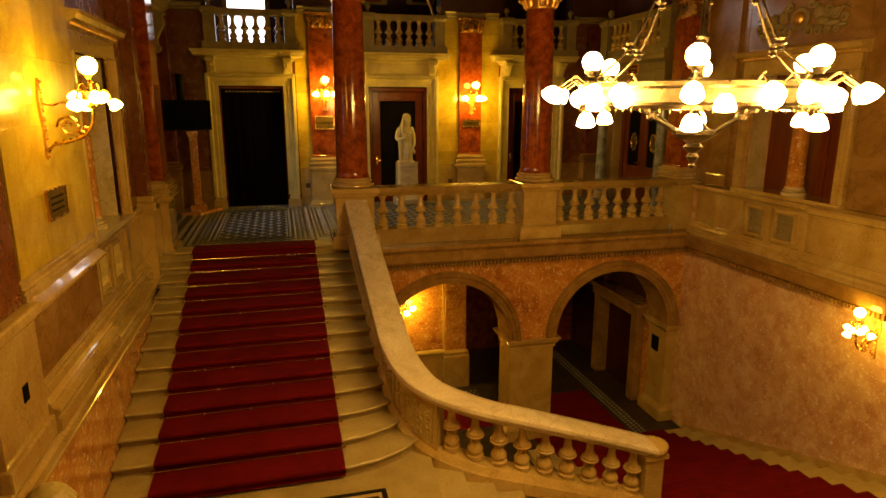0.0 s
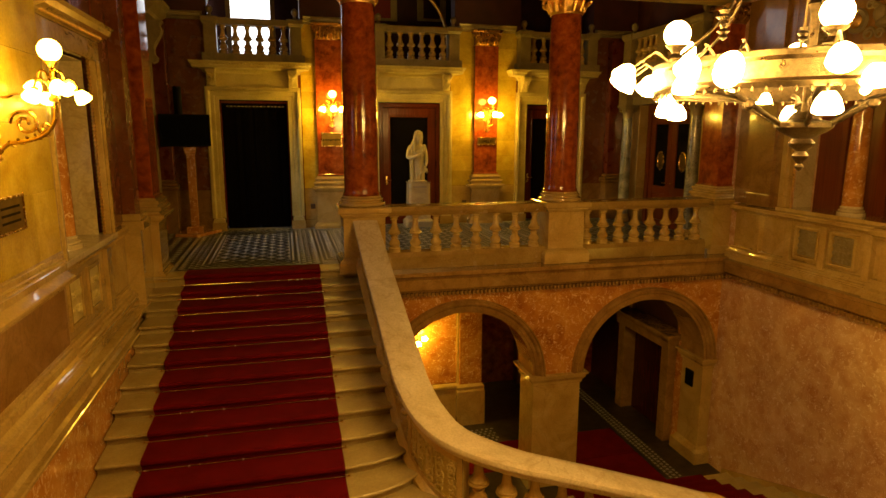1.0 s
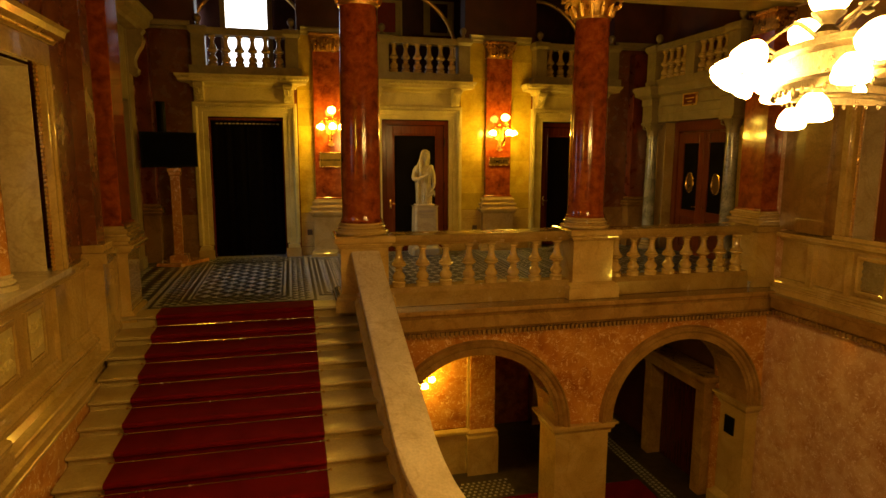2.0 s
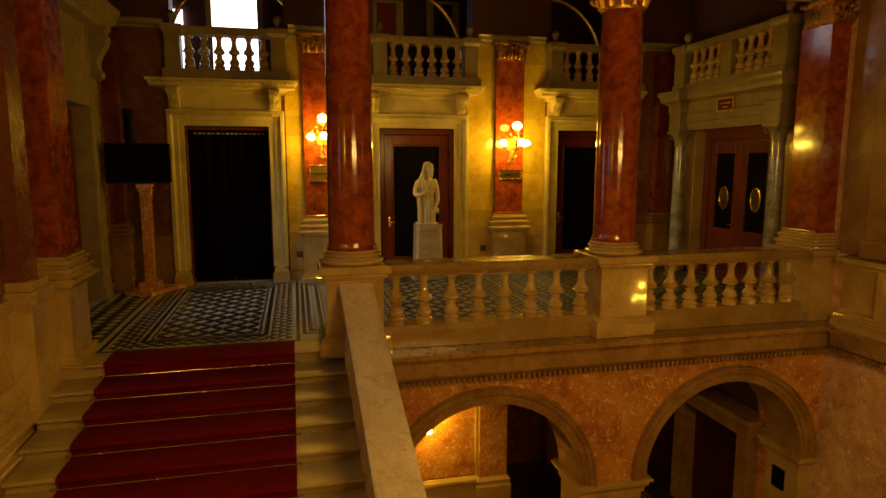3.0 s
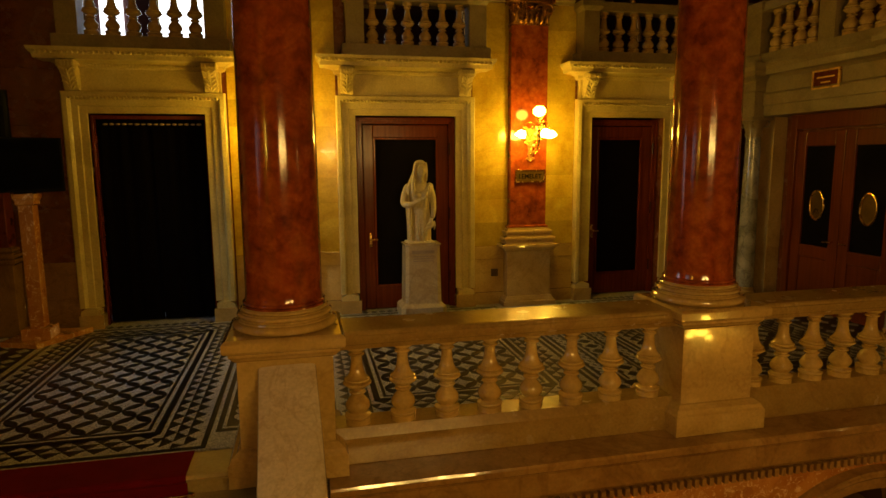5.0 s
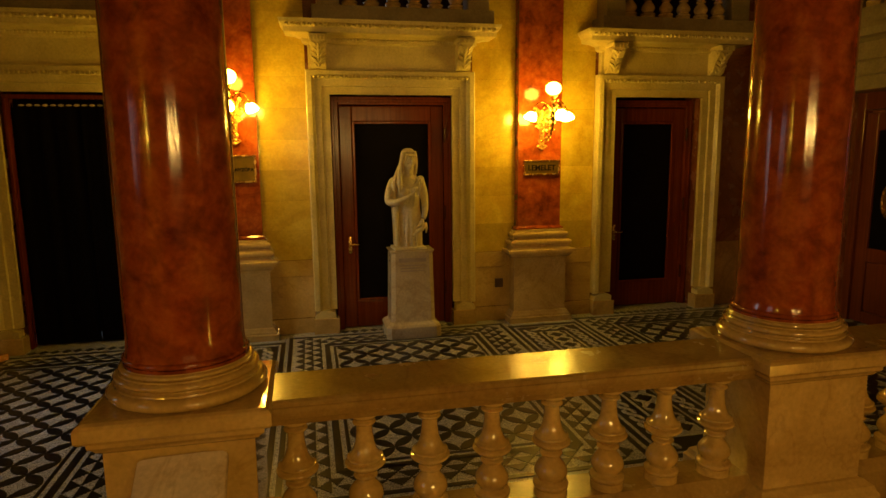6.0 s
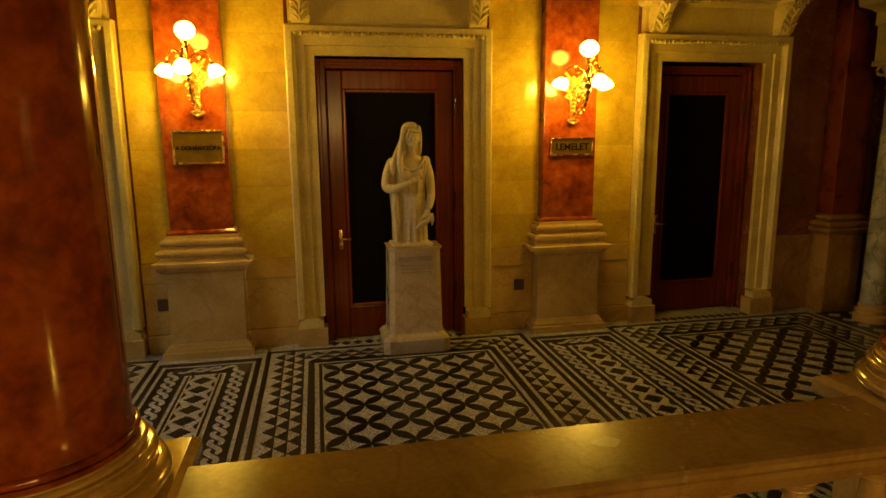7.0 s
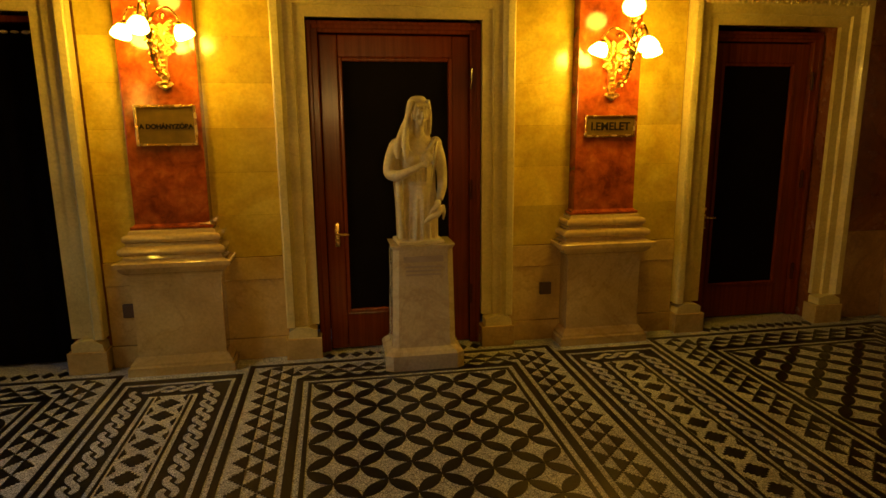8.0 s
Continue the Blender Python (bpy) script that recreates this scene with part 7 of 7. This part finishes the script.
# dark upright shape behind the screen, drawn as a black tube
part("rear_upright", tube([(-0.16, 0.12, 0.02), (-0.16, 0.12, 1.28)], 0.085, 12), BLACK, tv, "tall black upright behind the screen")

# small boxes on the wall dado
for x in (0.86, 4.66):
    t = thing("wall_socket", "small dark bronze socket box on the stone dado", "socket", x, BACK - 0.03, 0.52, "sockets")
    part("box", box(-0.055, 0.055, -0.035, 0.01, -0.06, 0.06, 0.006), GREY_BOX, t)
    part("cover", box(-0.045, 0.045, -0.04, -0.034, -0.05, 0.05, 0.002), GREY_BOX, t)
t = thing("wall_socket", "small dark vent grille in the stair dado", "vent", -1.88, 5.75, 0.3, "sockets")
part("box", box(0, 0.012, -0.05, 0.05, -0.07, 0.07, 0.004), BLACK, t)
# carved lion head ornament at the stair foot
lion = lathe([(0, -0.14), (0.1, -0.12), (0.15, -0.05), (0.16, 0.04), (0.12, 0.12), (0.05, 0.16), (0, 0.165)], 20)
for k in range(14):
    a = k * 2 * math.pi / 14
    tube([(0.12 * math.cos(a), 0.12 * math.sin(a), 0.08), (0.17 * math.cos(a), 0.17 * math.sin(a), 0.0), (0.15 * math.cos(a + 0.3), 0.15 * math.sin(a + 0.3), -0.1)], [0.03, 0.035, 0.015], 6, lion)
head = link_mesh("stone_finial", lion, CREAM_MATT, None, True, 60)
head.matrix_basis = pose(-1.74, 5.5, -0.56)
rem = head.modifiers.new("remesh", "REMESH")
rem.mode, rem.voxel_size, rem.use_smooth_shade = "VOXEL", 0.01, True
tagged(head, "carved stone finial with curled leaves on the stair dado", "finial")


# ---- facing of the gallery's back wall: marble slabs between pilasters and door cases ----
dado = thing("wall_dado", "cream stone dado of the gallery back wall", "dado", 0, 0, 0, "", "structure")
facing = thing("gallery_facing", "polished yellow marble slabs of the gallery back wall", "wall facing", 0, 0, 0, "", "structure")
for a, b in ((0.68, 1.02), (1.6, 2.2), (4.3, 4.88), (5.46, 6.008)):
    part("dado_slab", box(a, b, BACK - 0.03, BACK + 0.01, 0.2, 0.74, 0.003), CREAM, dado)
    part("dado_cap", box(a, b, BACK - 0.04, BACK + 0.01, 0.744, 0.95, 0.004), CREAM, dado)
    part("dado_plinth", box(a, b, BACK - 0.05, BACK + 0.01, 0.0, 0.196, 0.006), CREAM, dado)
    for r in range(10):
        z0 = 0.954 + r * 0.376
        link_mesh("slab", box(a, b, BACK - 0.02, BACK + 0.01, z0, z0 + 0.3748, 0.0012), YELLOW, facing)
for a, b in ((-2.2, -1.45), (7.91, 9.05)):
    # end slabs brown rather than cream, darkened for the dim corners
    part("dado_slab", box(a, b, BACK - 0.03, BACK + 0.01, 0.0, 0.95, 0.003), DADO_STONE, dado)
    for r in range(10):
        z0 = 0.954 + r * 0.376
        link_mesh("slab", box(a, b, BACK - 0.02, BACK + 0.01, z0, z0 + 0.3748, 0.0012), BROWN, facing)

# ---- mosaic of the gallery floor: black inlay on white, laid bay by bay ----
E_INLAY = 0.004


def prism(points, z0, z1, bm):
    return loft([[(x, y, z) for x, y in points] for z in (z0, z1)], bm)


def ring_band(x0, x1, y0, y1, w, bm, z1=E_INLAY):
    for a, b, c, d in ((x0, x1, y0, y0 + w), (x0, x1, y1 - w, y1), (x0, x0 + w, y0 + w, y1 - w), (x1 - w, x1, y0 + w, y1 - w)):
        prism([(a, c), (b, c), (b, d), (a, d)], 0, z1, bm)


def lens(n=7, L=0.228, w=0.045):
    """Half of each side of a petal along x."""
    up_side = [(-L / 2 + L * i / n, w * math.sin(math.pi * i / n) ** 0.8) for i in range(n + 1)]
    return up_side + [(x, -y) for x, y in up_side[-2:0:-1]]


PETAL = lens()
petal_mesh = None


def bay(cx, x0, x1, singles):
    """One bay: lines, three rows of triangles, field of petals. x0, x1 bound the bay."""
    global petal_mesh
    y0, y1 = (12.72 if x0 > 0 else 12.42), 16.56
    lines = bmesh.new()
    ring_band(x0, x1, y0, y1, 0.045, lines)
    ring_band(x0 + 0.42, x1 - 0.42, y0 + 0.36, y1 - 0.36, 0.06, lines)
    ring_band(x0 + 0.52, x1 - 0.52, y0 + 0.46, y1 - 0.46, 0.03, lines)
    part("black_lines", lines, MOSAIC_BLACK, floor)
    tri = bmesh.new()
    # rows of triangles between the lines
    def row(p0, p1, inward):
        a, b = Vector((*p0, 0)), Vector((*p1, 0))
        L = (b - a).length
        n = int(L / 0.174)
        d = (b - a).normalized()
        q = Vector((*inward, 0))
        pitch = L / n
        for lane in range(3):
            half = lane % 2
            for i in range(n + half):
                u = a + d * (i + 0.5 - 0.5 * half) * pitch + q * (0.075 + lane * 0.097)
                for k in range(5):
                    h0, h1, w = k * 0.0186, (k + 1) * 0.0186, pitch * 0.5 * (k + 0.6) / 5
                    if half and (i == 0 or i == n):
                        w *= 0.6
                    prism([tuple((u - d * w + q * h0)[:2]), tuple((u + d * w + q * h0)[:2]), tuple((u + d * w + q * h1)[:2]), tuple((u - d * w + q * h1)[:2])], 0, E_INLAY, tri)
    row((x0 + 0.02, y0 + 0.1), (x0 + 0.02, y1 - 0.1), (1, 0))
    row((x1 - 0.02, y1 - 0.1), (x1 - 0.02, y0 + 0.1), (-1, 0))
    row((x0 + 0.42, y1 - 0.02), (x1 - 0.42, y1 - 0.02), (0, -1))
    row((x1 - 0.42, y0 + 0.02), (x0 + 0.42, y0 + 0.02), (0, 1))
    tagged(part("black_triangles", tri, MOSAIC_BLACK, floor), "", "", "", "stuff")
    fx0, fx1, fy0, fy1 = x0 + 0.56, x1 - 0.56, y0 + 0.5, y1 - 0.5
    step = 0.16
    nx, ny = int((fx1 - fx0) / step), int((fy1 - fy0) / step)
    sx, sy = (fx1 - fx0) / nx, (fy1 - fy0) / ny
    rest = bmesh.new()
    for i in range(nx):
        for j in range(ny):
            x, y = fx0 + (i + 0.5) * sx, fy0 + (j + 0.5) * sy
            a = 45 if (i + j) % 2 else -45
            grow = math.hypot(sx, sy) / 0.226
            m = pose(x, y, 0, 0, 0, a) @ Matrix.Diagonal((grow, grow, 1, 1))
            if singles and y > 13.6:
                if petal_mesh is None:
                    petal_mesh = link_mesh("petal", prism(PETAL, 0, E_INLAY, bmesh.new()), MOSAIC_BLACK, floor)
                    petal_mesh.matrix_basis = m
                else:
                    again("petal", petal_mesh, floor, m)
            else:
                pts = [m @ Vector((u, v, 0)) for u, v in PETAL]
                prism([(p.x, p.y) for p in pts], 0, E_INLAY, rest)
    if len(rest.verts):
        tagged(part("black_petals", rest, MOSAIC_BLACK, floor), "", "", "", "stuff")


def strip(x0, x1):
    """Band between the bays: black ground, light plait on both sides, light strip of black stepped diamonds."""
    y0, y1 = 12.72, 16.4
    prism([(x0, y0), (x1, y0), (x1, y1), (x0, y1)], 0, E_INLAY, ground := bmesh.new())
    part("black_ground", ground, MOSAIC_BLACK, floor)
    light = bmesh.new()

    def raised(a, b, c, d):
        prism([(a, c), (b, c), (b, d), (a, d)], E_INLAY, 2 * E_INLAY, light)
    w = 0.028
    ix0, ix1, iy0, iy1 = x0 + 0.05, x1 - 0.05, y0 + 0.05, y1 - 0.1
    for a, b, c, d in ((ix0, ix1, iy0, iy0 + w), (ix0, ix1, iy1 - w, iy1), (ix0, ix0 + w, iy0 + w, iy1 - w), (ix1 - w, ix1, iy0 + w, iy1 - w)):
        raised(a, b, c, d)
    part("white_lines", light, MOSAIC_WHITE, floor)
    cx0, cx1, cy0, cy1 = x0 + 0.3, x1 - 0.3, y0 + 0.3, y1 - 0.36
    mid = bmesh.new()
    prism([(cx0, cy0), (cx1, cy0), (cx1, cy1), (cx0, cy1)], E_INLAY, 2 * E_INLAY, mid)
    part("white_ground", mid, MOSAIC_WHITE, floor)
    dia = bmesh.new()
    for a, b, c, d in ((cx0 + 0.03, cx0 + 0.05, cy0 + 0.03, cy1 - 0.03), (cx1 - 0.05, cx1 - 0.03, cy0 + 0.03, cy1 - 0.03)):
        prism([(a, c), (b, c), (b, d), (a, d)], 2 * E_INLAY, 3 * E_INLAY, dia)
    xm = (cx0 + cx1) / 2
    n = int((cy1 - cy0 - 0.1) / 0.2)
    for i in range(n):
        y = cy0 + 0.05 + (cy1 - cy0 - 0.1) * (i + 0.5) / n
        for k in range(-3, 4):
            hw = 0.084 * (1 - abs(k) / 3.8)
            prism([(xm - hw, y + (k - 0.5) * 0.022), (xm + hw, y + (k - 0.5) * 0.022), (xm + hw, y + (k + 0.5) * 0.022), (xm - hw, y + (k + 0.5) * 0.022)], 2 * E_INLAY, 3 * E_INLAY, dia)
        for s in (-1, 1):
            yy = y + 0.1
            for k in range(-2, 3):
                prism([(xm + s * 0.118, yy + (k - 0.5) * 0.022), (xm + s * (0.085 + 0.011 * abs(k)), yy + (k - 0.5) * 0.022), (xm + s * (0.085 + 0.011 * abs(k)), yy + (k + 0.5) * 0.022), (xm + s * 0.118, yy + (k + 0.5) * 0.022)], 2 * E_INLAY, 3 * E_INLAY, dia)
    tagged(part("black_diamonds", dia, MOSAIC_BLACK, floor), "", "", "", "stuff")
    plait = bmesh.new()

    def chain(p0, p1, lean=1):
        """A two-strand plait of light tesserae: one S after another, each tucked under the next."""
        a, b = Vector((*p0, 0)), Vector((*p1, 0))
        d = (b - a).normalized()
        q = Vector((-d.y, d.x, 0)) * lean
        n = round((b - a).length / 0.135)
        pitch = (b - a).length / n
        for k in range(n):
            up_l, dn_l = [], []
            for i in range(15):
                ph = math.pi * 0.8 * (i / 7 - 1)
                c = a + d * ((k + 0.5) * pitch + ph / math.pi * pitch) + q * 0.043 * math.sin(ph)
                tng = (d * pitch / math.pi + q * 0.043 * math.cos(ph)).normalized()
                nrm = Vector((-tng.y, tng.x, 0))
                half = 0.021 * (0.75 if i in (0, 14) else 1)
                up_l.append(c + nrm * half)
                dn_l.append(c - nrm * half)
            rows = [[(v.x, v.y, 2 * E_INLAY) for v in up_l], [(v.x, v.y, 2 * E_INLAY) for v in dn_l], [(v.x, v.y, E_INLAY) for v in dn_l], [(v.x, v.y, E_INLAY) for v in up_l]]
            loft([list(r) for r in zip(*rows)], plait)
    for xx in (x0 + 0.19, x1 - 0.19):
        chain((xx, y0 + 0.16), (xx, y1 - 0.27))
    chain((x0 + 0.27, y1 - 0.225), (x1 - 0.27, y1 - 0.225))
    tagged(part("white_plait", plait, MOSAIC_WHITE, floor), "", "", "", "stuff")


bay(-0.33, -1.62, 0.82, False)
bay(3.25, 1.87, 4.63, True)
bay(6.95, 5.66, 8.35, False)
strip(0.86, 1.83)
strip(4.67, 5.62)
edge, pale = bmesh.new(), bmesh.new()
for a, b in ((-2.4, -1.7), (8.42, 9.3)):
    for i in range(18):
        for j in range(3):
            x, y = a + (b - a) * (j + 0.5) / 3, 12.8 + i * 0.21
            prism([(x - 0.08, y), (x, y - 0.08), (x + 0.08, y), (x, y + 0.08)], E_INLAY, 2 * E_INLAY, pale)
    prism([(a, 12.66), (b, 12.66), (b, 16.5), (a, 16.5)], 0, E_INLAY, edge)
for c, h in DOORS:
    for i in range(12):
        x = c - h + 0.08 + (2 * h - 0.16) * i / 11
        prism([(x - 0.05, 16.68), (x, 16.61), (x + 0.05, 16.68), (x, 16.75)], 0, E_INLAY, edge)
tagged(part("black_diamonds", edge, MOSAIC_BLACK, floor), "", "", "", "stuff")
tagged(part("white_diamonds", pale, MOSAIC_WHITE, floor), "", "", "", "stuff")
